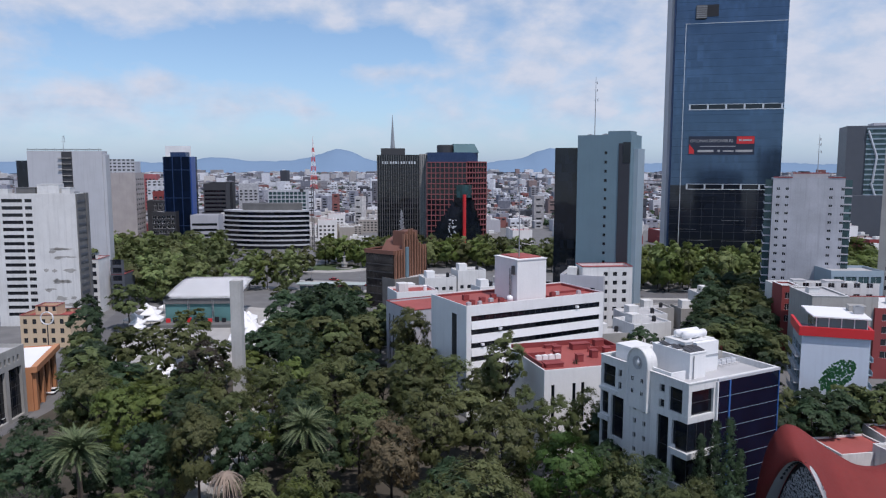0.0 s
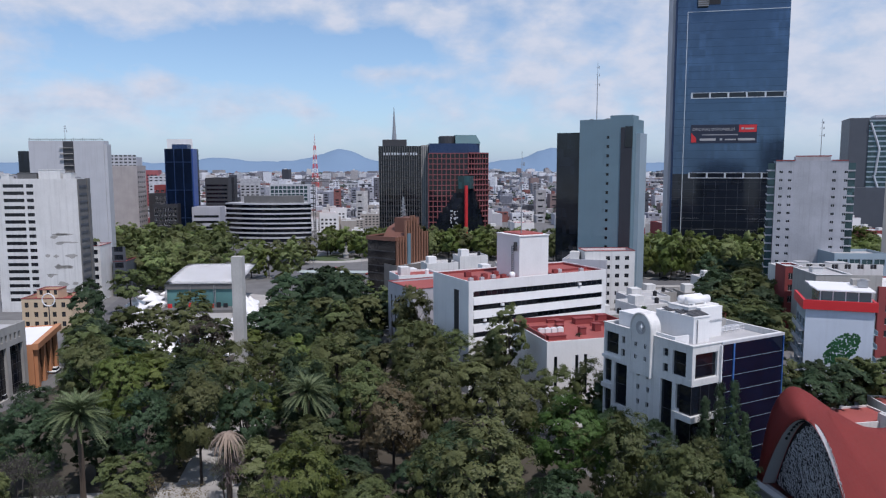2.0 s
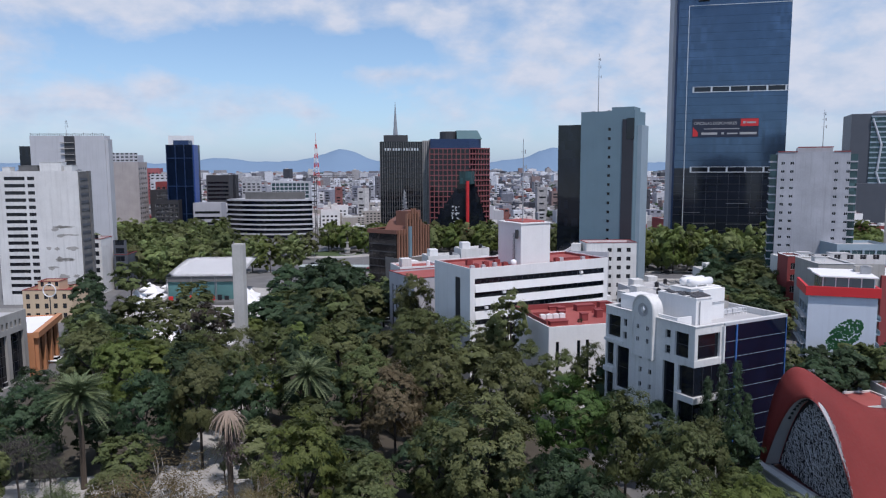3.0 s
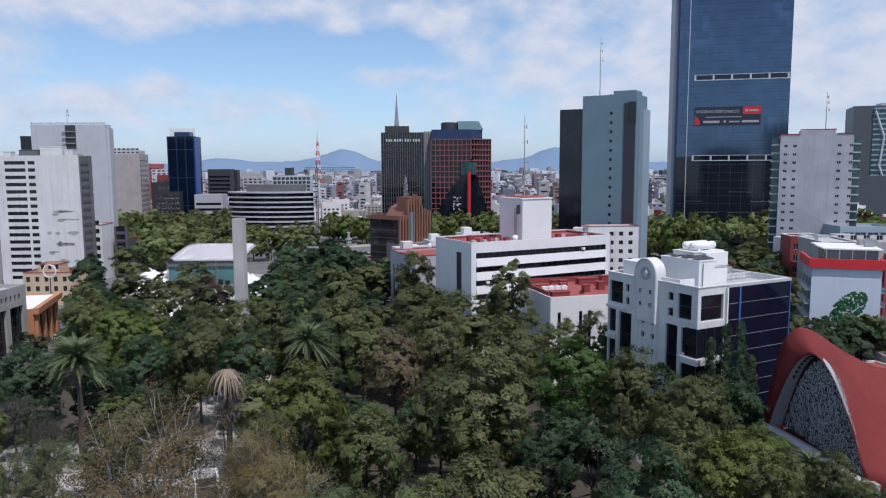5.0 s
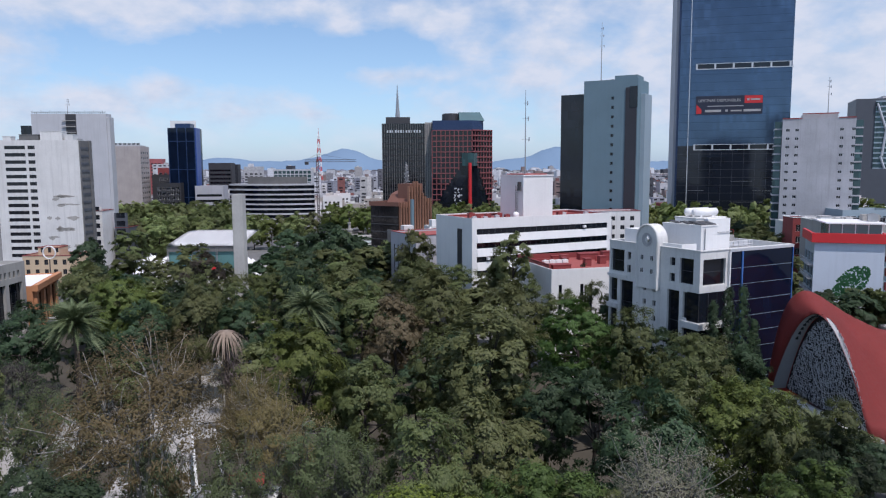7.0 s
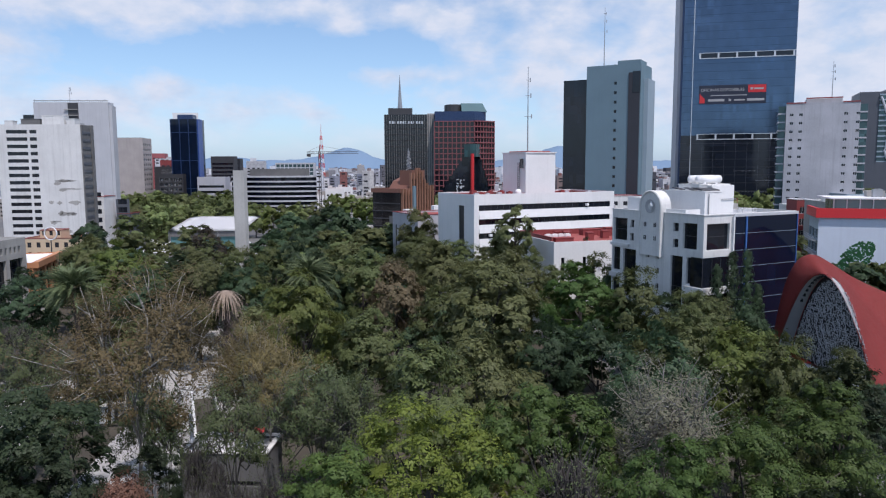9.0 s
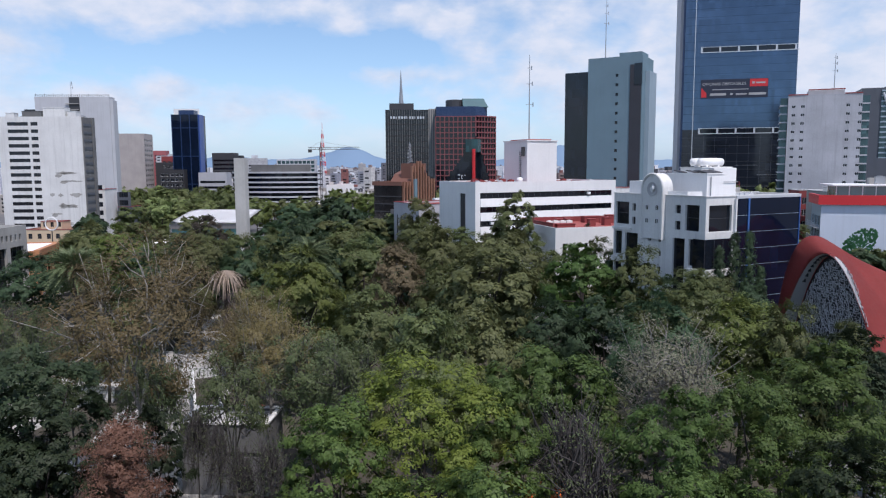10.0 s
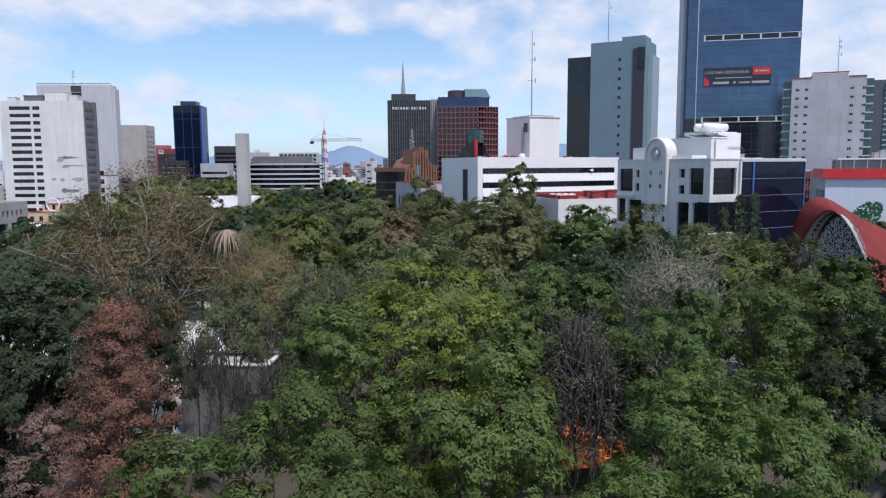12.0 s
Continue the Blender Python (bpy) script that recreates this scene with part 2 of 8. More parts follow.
TERRACOTTA = surface("pale_terracotta", (0.31, 0.155, 0.10), 0.6, wear=0.25, streak=0.25)
ORANGE = surface("orange_render", (0.52, 0.235, 0.115), 0.7, wear=0.2)
CREAM = surface("cream_render", (0.62, 0.48, 0.33), 0.75, wear=0.2, streak=0.2)
RED_FRAME = surface("dark_red_frame", (0.25, 0.075, 0.078), 0.5, wear=0.2)
BLUE_FRAME = surface("blue_frame", (0.05, 0.15, 0.42), 0.4, wear=0.12)
BANNER = surface("dark_banner_cloth", (0.016, 0.024, 0.050), 0.6, wear=0.2)
NAVY = surface("navy_panel", (0.018, 0.042, 0.115), 0.3, wear=0.2)
COBALT = surface("cobalt_panel", (0.03, 0.08, 0.30), 0.4, wear=0.12)
STEEL = surface("grey_steel", (0.38, 0.39, 0.41), 0.45, metal=0.6, wear=0.2)
DARK_STEEL = surface("dark_steel", (0.05, 0.05, 0.055), 0.5, wear=0.2)
ALU = surface("pale_frame", (0.60, 0.62, 0.65), 0.4, metal=0.3, wear=0.1)
TEAL_ROOF = surface("teal_metal_roof", (0.045, 0.13, 0.155), 0.65, wear=0.2)
GREEN_PAINT = surface("green_mural_paint", (0.03, 0.16, 0.06), 0.7, wear=0.2)
BLACK_GLASS = pane_glass("black_glass", (0.009, 0.012, 0.019), 0.05)
NAVY_GLASS = pane_glass("navy_glass", (0.004, 0.010, 0.028), 0.05, cell=(2.0, 3.6), spec=0.28)
TOWER_GLASS = pane_glass("blue_tower_glass", (0.085, 0.135, 0.21), 0.12, metal=0.75, cell=(1.6, 4.1), uneven=0.22)
TOWER_EDGE = pane_glass("blue_tower_spandrel", (0.070, 0.112, 0.176), 0.2, metal=0.7, cell=(1.6, 4.1), uneven=0.15)
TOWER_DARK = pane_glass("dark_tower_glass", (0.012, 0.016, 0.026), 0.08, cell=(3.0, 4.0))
BROWN_GLASS = pane_glass("smoked_glass", (0.018, 0.016, 0.017), 0.1, cell=(1.6, 3.2))
GREEN_GLASS = pane_glass("green_glass", (0.06, 0.115, 0.125), 0.1, metal=0.3, cell=(1.6, 2.8), uneven=0.7)
WINDOW_GLASS = pane_glass("window_glass", (0.03, 0.033, 0.04), 0.08, cell=(0.9, 3.0), uneven=0.8)
BARK = surface("bark", (0.09, 0.07, 0.055), 0.9, wear=0.4, grain=6)
BARK_DARK = surface("dark_bark", (0.045, 0.038, 0.034), 0.9, wear=0.4, grain=6)
BARK_PALE = surface("pale_bark", (0.40, 0.375, 0.34), 0.85, wear=0.4, grain=4)
STRAW = surface("dry_palm_thatch", (0.36, 0.28, 0.22), 0.9, wear=0.3, grain=5)
STRAW_GREY = surface("grey_palm_thatch", (0.13, 0.10, 0.095), 0.9, wear=0.3, grain=5)
BARK_GREY = surface("grey_bark", (0.13, 0.12, 0.11), 0.9, wear=0.3, grain=5)
BARK_ASH = surface("ash_bark", (0.24, 0.225, 0.205), 0.9, wear=0.3, grain=5)
BARK_DUSK = surface("dusky_bark", (0.070, 0.063, 0.062), 0.9, wear=0.3, grain=5)
LEAF_DARK = leafy("dark_leaves", (0.034, 0.060, 0.032), (0.068, 0.108, 0.053))
LEAF_MID = leafy("green_leaves", (0.078, 0.100, 0.040), (0.146, 0.173, 0.067))
LEAF_FRESH = leafy("fresh_green_leaves", (0.066, 0.108, 0.029), (0.126, 0.192, 0.051), vary=(0.98, 1.2))
LEAF_DEEP = leafy("deep_green_leaves", (0.024, 0.038, 0.020), (0.050, 0.072, 0.034))
LEAF_RICH = leafy("rich_green_leaves", (0.047, 0.084, 0.023), (0.094, 0.160, 0.040), vary=(1.0, 1.2))
LEAF_NEAR = leafy("leaf_green_leaves", (0.098, 0.142, 0.028), (0.194, 0.260, 0.050), vary=(1.05, 1.22))
LEAF_BRIGHT = leafy("bright_green_leaves", (0.093, 0.128, 0.035), (0.174, 0.216, 0.060), vary=(0.85, 1.15))
LEAF_OLIVE = leafy("olive_leaves", (0.096, 0.110, 0.046), (0.170, 0.187, 0.078))
LEAF_TAN = leafy("tan_olive_leaves", (0.133, 0.111, 0.065), (0.233, 0.189, 0.109))
# green leaves paled in base colour to stand in for haze
LEAF_HAZED = leafy("hazed_green_leaves", (0.140, 0.181, 0.071), (0.255, 0.308, 0.121))
LEAF_BROWN = leafy("browning_leaves", (0.120, 0.096, 0.046), (0.240, 0.194, 0.092))
LEAF_DUSK = leafy("dusky_brown_leaves", (0.070, 0.060, 0.046), (0.115, 0.098, 0.074))
LEAF_RUST = leafy("rust_dry_leaves", (0.174, 0.098, 0.062), (0.330, 0.190, 0.120))
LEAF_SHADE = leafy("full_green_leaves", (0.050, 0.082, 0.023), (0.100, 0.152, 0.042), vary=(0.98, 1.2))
LEAF_DRY = leafy("dry_dusky_needles", (0.172, 0.116, 0.096), (0.310, 0.212, 0.176))
LEAF_ASH = leafy("ash_grey_leaves", (0.120, 0.120, 0.084), (0.205, 0.200, 0.142))
LEAF_GREY = leafy("grey_green_leaves", (0.074, 0.098, 0.046), (0.136, 0.170, 0.076))
PALM_LEAF = leafy("palm_leaves", (0.055, 0.078, 0.036), (0.165, 0.20, 0.10), 0.15)
ASPHALT = surface("asphalt", (0.13, 0.13, 0.137), 0.9, wear=0.3, grain=1.2)
PAVING = surface("pale_paving", (0.41, 0.40, 0.385), 0.9, wear=0.3, grain=0.8)
GRASS = surface("grass", (0.065, 0.10, 0.035), 0.95, wear=0.4, grain=1.5)
GROUND = surface("city_ground", (0.17, 0.17, 0.172), 0.95, wear=0.4, grain=0.3)
PARK_SOIL = surface("park_soil", (0.075, 0.065, 0.05), 0.95, wear=0.45, grain=0.6)
# distance haze is put into the hills' blue base colour
HILL = surface("haze_blue_hills", (0.175, 0.26, 0.37), 1.0, wear=0.06, grain=0.004, bump=0, spec=0)
# wall tones lean blue, with part of the distance haze in them
CITY = medley("far_city_walls", [(0.40, 0.41, 0.45), (0.14, 0.14, 0.16), (0.70, 0.72, 0.76), (0.27, 0.27, 0.29), (0.56, 0.57, 0.60), (0.38, 0.37, 0.37), (0.25, 0.10, 0.09), (0.78, 0.79, 0.82),
                                 (0.06, 0.065, 0.08), (0.30, 0.31, 0.36), (0.27, 0.20, 0.19), (0.46, 0.47, 0.49), (0.18, 0.19, 0.23), (0.62, 0.60, 0.58)])

# ---- building tools ----
def box(bm, x0, y0, z0, x1, y1, z1, m=None, slot=0):
    vs = [bm.verts.new((x, y, z)) for z in (z0, z1) for x, y in ((x0, y0), (x1, y0), (x1, y1), (x0, y1))]
    for f in ((3, 2, 1, 0), (4, 5, 6, 7), (0, 1, 5, 4), (1, 2, 6, 5), (2, 3, 7, 6), (3, 0, 4, 7)):
        bm.faces.new([vs[i] for i in f]).material_index = slot
    if m is not None:
        for v in vs:
            v.co = m @ v.co
    return vs


def tube(bm, points, radii, sides=6, cap=True, slot=0):
    rings = []
    for i, p in enumerate(points):
        a = Vector(points[max(0, i - 1)])
        b = Vector(points[min(len(points) - 1, i + 1)])
        q = (b - a).to_track_quat("Z", "Y")
        rings.append([bm.verts.new(Vector(p) + q @ Vector((math.cos(k * math.tau / sides), math.sin(k * math.tau / sides), 0)) * radii[i]) for k in range(sides)])
    for r0, r1 in zip(rings, rings[1:]):
        for k in range(sides):
            bm.faces.new((r0[k], r0[(k + 1) % sides], r1[(k + 1) % sides], r1[k])).material_index = slot
    if cap:
        bm.faces.new(rings[-1]).material_index = slot
        bm.faces.new(rings[0][::-1]).material_index = slot


def prism(bm, outline, z0, z1, slot=0):
    """A straight body over an outline that runs anticlockwise."""
    lo = [bm.verts.new((x, y, z0)) for x, y in outline]
    hi = [bm.verts.new((x, y, z1)) for x, y in outline]
    k = len(outline)
    bm.faces.new(hi).material_index = slot
    bm.faces.new(lo[::-1]).material_index = slot
    for i in range(k):
        bm.faces.new((lo[i], lo[(i + 1) % k], hi[(i + 1) % k], hi[i])).material_index = slot


def data(name, bm, mats, smooth=False):
    me = bpy.data.meshes.new(name)
    bm.to_mesh(me)
    bm.free()
    for m in mats if isinstance(mats, (list, tuple)) else [mats]:
        me.materials.append(m)
    if smooth:
        me.polygons.foreach_set("use_smooth", [True] * len(me.polygons))
    return me


def part(name, bm, material, parent, label="", smooth=False, at=None):
    """One mesh under a thing or a part. bm: a bmesh, or a mesh that is already made and shared."""
    me = bm if isinstance(bm, bpy.types.Mesh) else data(name, bm, material, smooth)
    ob = new(name, me)
    ob.parent = parent
    if at is not None:
        ob.matrix_basis = at
    return tagged(ob, label)


def thing(name, label, category, m=None, group="", kind=""):
    ob = new(name)
    ob.empty_display_size = 0.5
    if m is not None:
        ob.matrix_basis = m
    return tagged(ob, label, category, group, kind)


def solo(name, bm, material, label, category, m=None, group="", kind="", smooth=False):
    ob = new(name, data(name, bm, material, smooth))
    if m is not None:
        ob.matrix_basis = m
    return tagged(ob, label, category, group, kind)


def side(which, w, d):
    """From a face's own plan (x along it, outside at -y) to the building's."""
    return {"front": Matrix(), "right": pose(w, 0, 0, 0, 0, 90), "back": pose(w, d, 0, 0, 0, 180), "left": pose(0, d, 0, 0, 0, -90)}[which]


def sheet(bm, m, w, z0, z1, holes, deep=0.25):
    """One face of a wall with its openings cut through and their reveals."""
    xs = sorted({0.0, round(w, 3), *[round(v, 3) for h in holes for v in (h[0], h[0] + h[2])]})
    zs = sorted({round(z0, 3), round(z1, 3), *[round(v, 3) for h in holes for v in (h[1], h[1] + h[3])]})
    grid = {}

    def vert(x, y, z):
        key = (round(x, 3), round(y, 3), round(z, 3))
        if key not in grid:
            grid[key] = bm.verts.new(m @ Vector((x, y, z)))
        return grid[key]

    for xa, xb in zip(xs, xs[1:]):
        xc = (xa + xb) / 2
        mine = [h for h in holes if h[0] < xc < h[0] + h[2]]
        for za, zb in zip(zs, zs[1:]):
            zc = (za + zb) / 2
            if any(h[1] < zc < h[1] + h[3] for h in mine):
                continue
            bm.faces.new((vert(xa, 0, za), vert(xb, 0, za), vert(xb, 0, zb), vert(xa, 0, zb)))
    for x, z, a, b in holes:
        c = [(x, z), (x + a, z), (x + a, z + b), (x, z + b)]
        for (p, q), (r, s) in zip(c, c[1:] + c[:1]):
            bm.faces.new((vert(p, 0, q), vert(p, deep, q), vert(r, deep, s), vert(r, 0, s)))


PANES = {}


def pane_mesh(a, b, frame_mat, glass_mat, bars=1, rails=0, fw=0.07, only=""):
    """A window: glass set in a frame with bars, shared between windows of one size."""
    key = (round(a, 2), round(b, 2), frame_mat.name, glass_mat.name, bars, rails, only)
    if key not in PANES:
        bm = bmesh.new()
        nx, nz = bars + 1, rails + 1
        cw, ch_ = (a - fw * (nx + 1)) / nx, (b - fw * (nz + 1)) / nz
        xs = [v for i in range(nx) for v in (i * (cw + fw), i * (cw + fw) + fw)] + [a - fw, a]
        zs = [v for i in range(nz) for v in (i * (ch_ + fw), i * (ch_ + fw) + fw)] + [b - fw, b]
        front = [[bm.verts.new((x, 0, z)) for z in zs] for x in xs]
        for i in range(len(xs) - 1):
            for j in range(len(zs) - 1):
                c = (front[i][j], front[i + 1][j], front[i + 1][j + 1], front[i][j + 1])
                if i % 2 and j % 2:
                    g = [bm.verts.new((v.co.x, 0.05, v.co.z)) for v in c]
                    if only != "frame":
                        bm.faces.new(g).material_index = 1
                    if only == "pane":
                        continue
                    for k in range(4):
                        bm.faces.new((c[k], c[(k + 1) % 4], g[(k + 1) % 4], g[k]))
                elif only != "pane":
                    bm.faces.new(c)
        bmesh.ops.delete(bm, geom=[v for v in bm.verts if not v.link_faces], context="VERTS")
        PANES[key] = data("window", bm, [frame_mat, glass_mat])
    return PANES[key]


CLOSE_BY = ("clock_building", "low_wing", "annex", "mural_building", "tan_house", "grey_frame_building", "park_kiosk", "white_flats")      # windows with frame and pane apart


def block(name, label, m, w, d, h, wall, roof, faces=None, frame_mat=None, glass=None, parapet=0.9, deep=0.25, category="building", group="", bars=1, rails=0, z0=0.0, cap=None):
    """A building of straight walls: openings cut through, a window in each, a roof slab behind a parapet."""
    ob = thing(name, label, category, m, group)
    faces = faces or {}
    bm = bmesh.new()
    for which, span in (("front", w), ("right", d), ("back", w), ("left", d)):
        sheet(bm, side(which, w, d), span, z0, h, faces.get(which, []), deep)
    t = 0.3
    for a in ((t, t, w - t, t), (w - t, t, w - t, d - t), (w - t, d - t, t, d - t), (t, d - t, t, t)):
        bm.faces.new([bm.verts.new(v) for v in ((a[2], a[3], h - parapet), (a[0], a[1], h - parapet), (a[0], a[1], h), (a[2], a[3], h))])
    o, i = [(0, 0), (w, 0), (w, d), (0, d)], [(t, t), (w - t, t), (w - t, d - t), (t, d - t)]
    for k in range(4):
        n = (k + 1) % 4
        bm.faces.new([bm.verts.new((*v, h)) for v in (o[k], o[n], i[n], i[k])])
    bmesh.ops.remove_doubles(bm, verts=bm.verts[:], dist=0.002)
    part("wall", bm, wall, ob)
    rb = bmesh.new()
    box(rb, t, t, h - parapet - 0.3, w - t, d - t, h - parapet)
    part("roof", rb, roof, ob)
    for which, hs in faces.items():
        s = side(which, w, d)
        for x, z, a, b in hs:
            spec = (a, b, frame_mat or ALU, glass or WINDOW_GLASS, bars if a > 1.0 else 0, rails)
            at = s @ pose(x, deep - 0.1, z)
            if name in CLOSE_BY:
                part("pane", pane_mesh(*spec, only="pane"), None, part("window", pane_mesh(*spec, only="frame"), None, ob, at=at))
            else:
                part("window", pane_mesh(*spec), None, ob, at=at)
    if cap:
        cb = bmesh.new()
        for x0, y0, x1, y1 in ((-0.12, -0.12, w + 0.12, 0.34), (-0.12, d - 0.34, w + 0.12, d + 0.12), (-0.12, 0.34, 0.34, d - 0.34), (w - 0.34, 0.34, w + 0.12, d - 0.34)):
            box(cb, x0, y0, h + 0.003, x1, y1, h + 0.16)
        part("coping", cb, cap, ob)
    return ob


def grid_holes(x0, z0, nx, nz, dx, dz, a, b):
    return [(x0 + i * dx, z0 + j * dz, a, b) for i in range(nx) for j in range(nz)]


def rows_of(name, mesh, parent, spots_):
    for m in spots_:
        part(name, mesh, None, parent, at=m)


def brick(name, x, y, z, mat):
    bm = bmesh.new()
    box(bm, 0, 0, 0, x, y, z)
    return data(name, bm, mat)

# ---- ground, roads, distance ----
bm = bmesh.new()
for a, b, c, d in ((-4900, -300, 4900, 4850),):
    bm.faces.new([bm.verts.new(v) for v in ((a, b, 0), (c, b, 0), (c, d, 0), (a, d, 0))])
solo("ground", bm, GROUND, "grey city ground of worn paving and dust", "ground", kind="structure")


def slab(name, outline, z0, z1, mat, label, category):
    bm = bmesh.new()
    prism(bm, outline, z0, z1)
    return solo(name, bm, mat, label, category, kind="structure")


def strip(name, pts, wide, z0, z1, mat, label, category):
    """A ribbon of road or kerb along a line."""
    bm = bmesh.new()
    left, right = [], []
    for i, p in enumerate(pts):
        a, b = Vector(pts[max(0, i - 1)]), Vector(pts[min(len(pts) - 1, i + 1)])
        t = (b - a).normalized()
        n = Vector((-t.y, t.x)) * wide / 2
        left.append(Vector(p) + n)
        right.append(Vector(p) - n)
    rows = [[bm.verts.new((*v, z)) for v in line] for line, z in ((left, z1), (right, z1), (right, z0), (left, z0))]
    for i in range(len(pts) - 1):
        for r in range(4):
            s = rows[(r + 1) % 4]
            bm.faces.new((rows[r][i], s[i], s[i + 1], rows[r][i + 1]))
    for e in (0, -1):
        bm.faces.new([rows[r][e] for r in ((0, 1, 2, 3) if e else (3, 2, 1, 0))])
    return solo(name, bm, mat, label, category, kind="structure")


slab("park_floor", [(-86, -40), (30, -40), (40, 60), (24, 128), (8, 150), (-12, 215), (-92, 232), (-100, 150)], -0.3, 0.08, PARK_SOIL, "dark earth park floor with leaf litter", "ground")
slab("plaza", [(-112, 222), (-46, 200), (-44, 290), (-122, 320)], -0.3, 0.14, PAVING, "pale paved plaza of the monument", "pavement")
slab("plaza_path", [(-40, 70), (-30, 68), (-42, 190), (-56, 190)], -0.3, 0.12, PAVING, "pale paved park path", "pavement")
slab("plaza_path_south", [(-31, 62), (-22, 61), (-21, 72), (-24, 84), (-34, 84)], -0.3, 0.13, PAVING, "pale paved park square", "pavement")
slab("park_clearing", [(-70, 82), (-50, 80), (-47, 106), (-58, 116), (-72, 114)], -0.3, 0.12, PAVING, "pale dusty clearing in the park", "ground")
slab("park_paving", [(-46, 96), (-30.5, 94), (-31, 117), (-49, 120)], -0.3, 0.15, PAVING, "pale paved square under the trees", "pavement")
strip("road_avenue", [(-420, 500), (-200, 405), (-90, 372), (60, 345), (260, 330), (520, 300)], 30, -0.2, 0.05, ASPHALT, "wide grey asphalt avenue", "road")
strip("road_cross", [(-110, 330), (-118, 420), (-150, 560), (-210, 900)], 22, -0.2, 0.06, ASPHALT, "asphalt side avenue with traffic lanes", "road")
strip("road_side", [(60, 40), (54, 92), (66, 130), (74, 190), (88, 330)], 10, -0.2, 0.05, ASPHALT, "narrow asphalt street beside the park", "road")
strip("road_west", [(-96, 60), (-104, 150), (-122, 260), (-150, 390)], 12, -0.2, 0.05, ASPHALT, "asphalt street along the park", "road")
strip("pavement_avenue", [(-90, 354), (60, 326), (260, 311)], 5, -0.2, 0.18, PAVING, "pale pavement with kerb along the avenue", "pavement")
strip("pavement_median", [(-85, 377), (62, 350), (260, 335)], 4, -0.2, 0.17, PAVING, "raised pale median", "pavement")
ring = [(-66 + 27 * math.cos(a * math.tau / 28), 424 + 21 * math.sin(a * math.tau / 28)) for a in range(28)]
slab("roundabout", ring, -0.2, 0.25, PAVING, "pale kerb of a roundabout", "pavement")
slab("roundabout_lawn", [(-66 + (x + 66) * 0.62, 424 + (y - 424) * 0.62) for x, y in ring], 0.0, 0.34, GRASS, "green lawn on the roundabout", "grass")

# distant hills: one ridge of broad humps
bm = bmesh.new()
HUMPS = ((-677, 150, 66), (-760, 330, 44), (-1480, 160, 34), (-1300, 300, 26), (-2060, 420, 26), (-2700, 600, 30), (684, 130, 70), (820, 330, 42), (420, 240, 30), (1900, 600, 30), (-250, 300, 22))
cols = []
for i in range(241):
    x = -3600 + 30 * i
    z = 48 + sum(h * math.exp(-((x - c) / w) ** 2) for c, w, h in HUMPS) + 9 * noise.noise((x * 0.006, 3.1, 0)) + 7 * noise.noise((x * 0.021, 1.7, 0))
    cols.append([bm.verts.new((x, y, max(0.0, z * f))) for y, f in ((4350, 0.0), (4480, 0.35), (4600, 0.75), (4700, 1.0), (4830, 0.6))])
for a, b in zip(cols, cols[1:]):
    for k in range(4):
        bm.faces.new((a[k], b[k], b[k + 1], a[k + 1]))
solo("backdrop_hills", bm, HILL, "hills on the horizon coloured blue for haze", "hills", kind="structure", smooth=True)

# ---- the buildings ----
def rail_set(parent, pts, height, mat, posts=8):
    bm = bmesh.new()
    for a, b in zip(pts, pts[1:]):
        a, b = Vector(a), Vector(b)
        for k in (0.5, 1.0):
            tube(bm, [a + Vector((0, 0, height * k)), b + Vector((0, 0, height * k))], [0.04, 0.04], 5)
        for i in range(posts + 1):
            p = a.lerp(b, i / posts)
            tube(bm, [p, p + Vector((0, 0, height))], [0.035, 0.035], 5)
    return part("railing", bm, mat, parent)


def tank(parent, x, y, z, length, r, mat, yaw=0.0):
    """A lying water tank with domed ends on two saddles."""
    bm = bmesh.new()
    pts, rad = [], []
    for i in range(5):
        a = i * math.pi / 8
        pts.append((-length / 2 + 0.35 * r * (1 - math.sin(a)) - 0.35 * r, 0, r))
        rad.append(max(0.05, r * math.sin(a) if i else 0.05))
    pts += [(-p[0], 0, r) for p in pts[::-1]]
    rad += rad[::-1]
    tube(bm, pts, rad, 14)
    for sx in (-length * 0.3, length * 0.3):
        box(bm, sx - 0.15, -r * 0.8, -0.4, sx + 0.15, r * 0.8, 0.15)
    return part("water_tank", bm, mat, parent, "white plastic water tank", True, pose(x, y, z + 0.4, 0, 0, yaw))


def air_unit(parent, x, y, z, mat=None, s=1.0, yaw=0.0):
    bm = bmesh.new()
    box(bm, 0, 0, 0.12, 1.1 * s, 0.8 * s, 0.95 * s)
    for dx_ in (0.05, 0.95 * s):
        box(bm, dx_, 0.1, 0, dx_ + 0.1, 0.7 * s, 0.118)
    tube(bm, [(0.55 * s, 0.4 * s, 0.95 * s), (0.55 * s, 0.4 * s, 1.05 * s)], [0.33 * s, 0.33 * s], 12)
    return part("air_conditioner", bm, mat or ALU, parent, at=pose(x, y, z, 0, 0, yaw))


def mast(name, label, x, y, z, h, r=0.18, mat=None):
    """A thin guyed mast with a few aerials."""
    ob = thing(name, label, "antenna", pose(x, y, z))
    bm = bmesh.new()
    tube(bm, [(0, 0, 0), (0, 0, h * 0.6), (0, 0, h)], [r, r * 0.7, r * 0.3], 6)
    part("pole", bm, mat or STEEL, ob)
    for k, s in ((0.62, 0.9), (0.78, 0.7), (0.9, 0.5)):
        bm = bmesh.new()
        tube(bm, [(-s, 0, h * k), (s, 0, h * k)], [0.05, 0.05], 5)
        box(bm, s - 0.12, -0.15, h * k - 0.5, s + 0.12, 0.15, h * k + 0.5)
        part("aerial", bm, mat or STEEL, ob)
    return ob


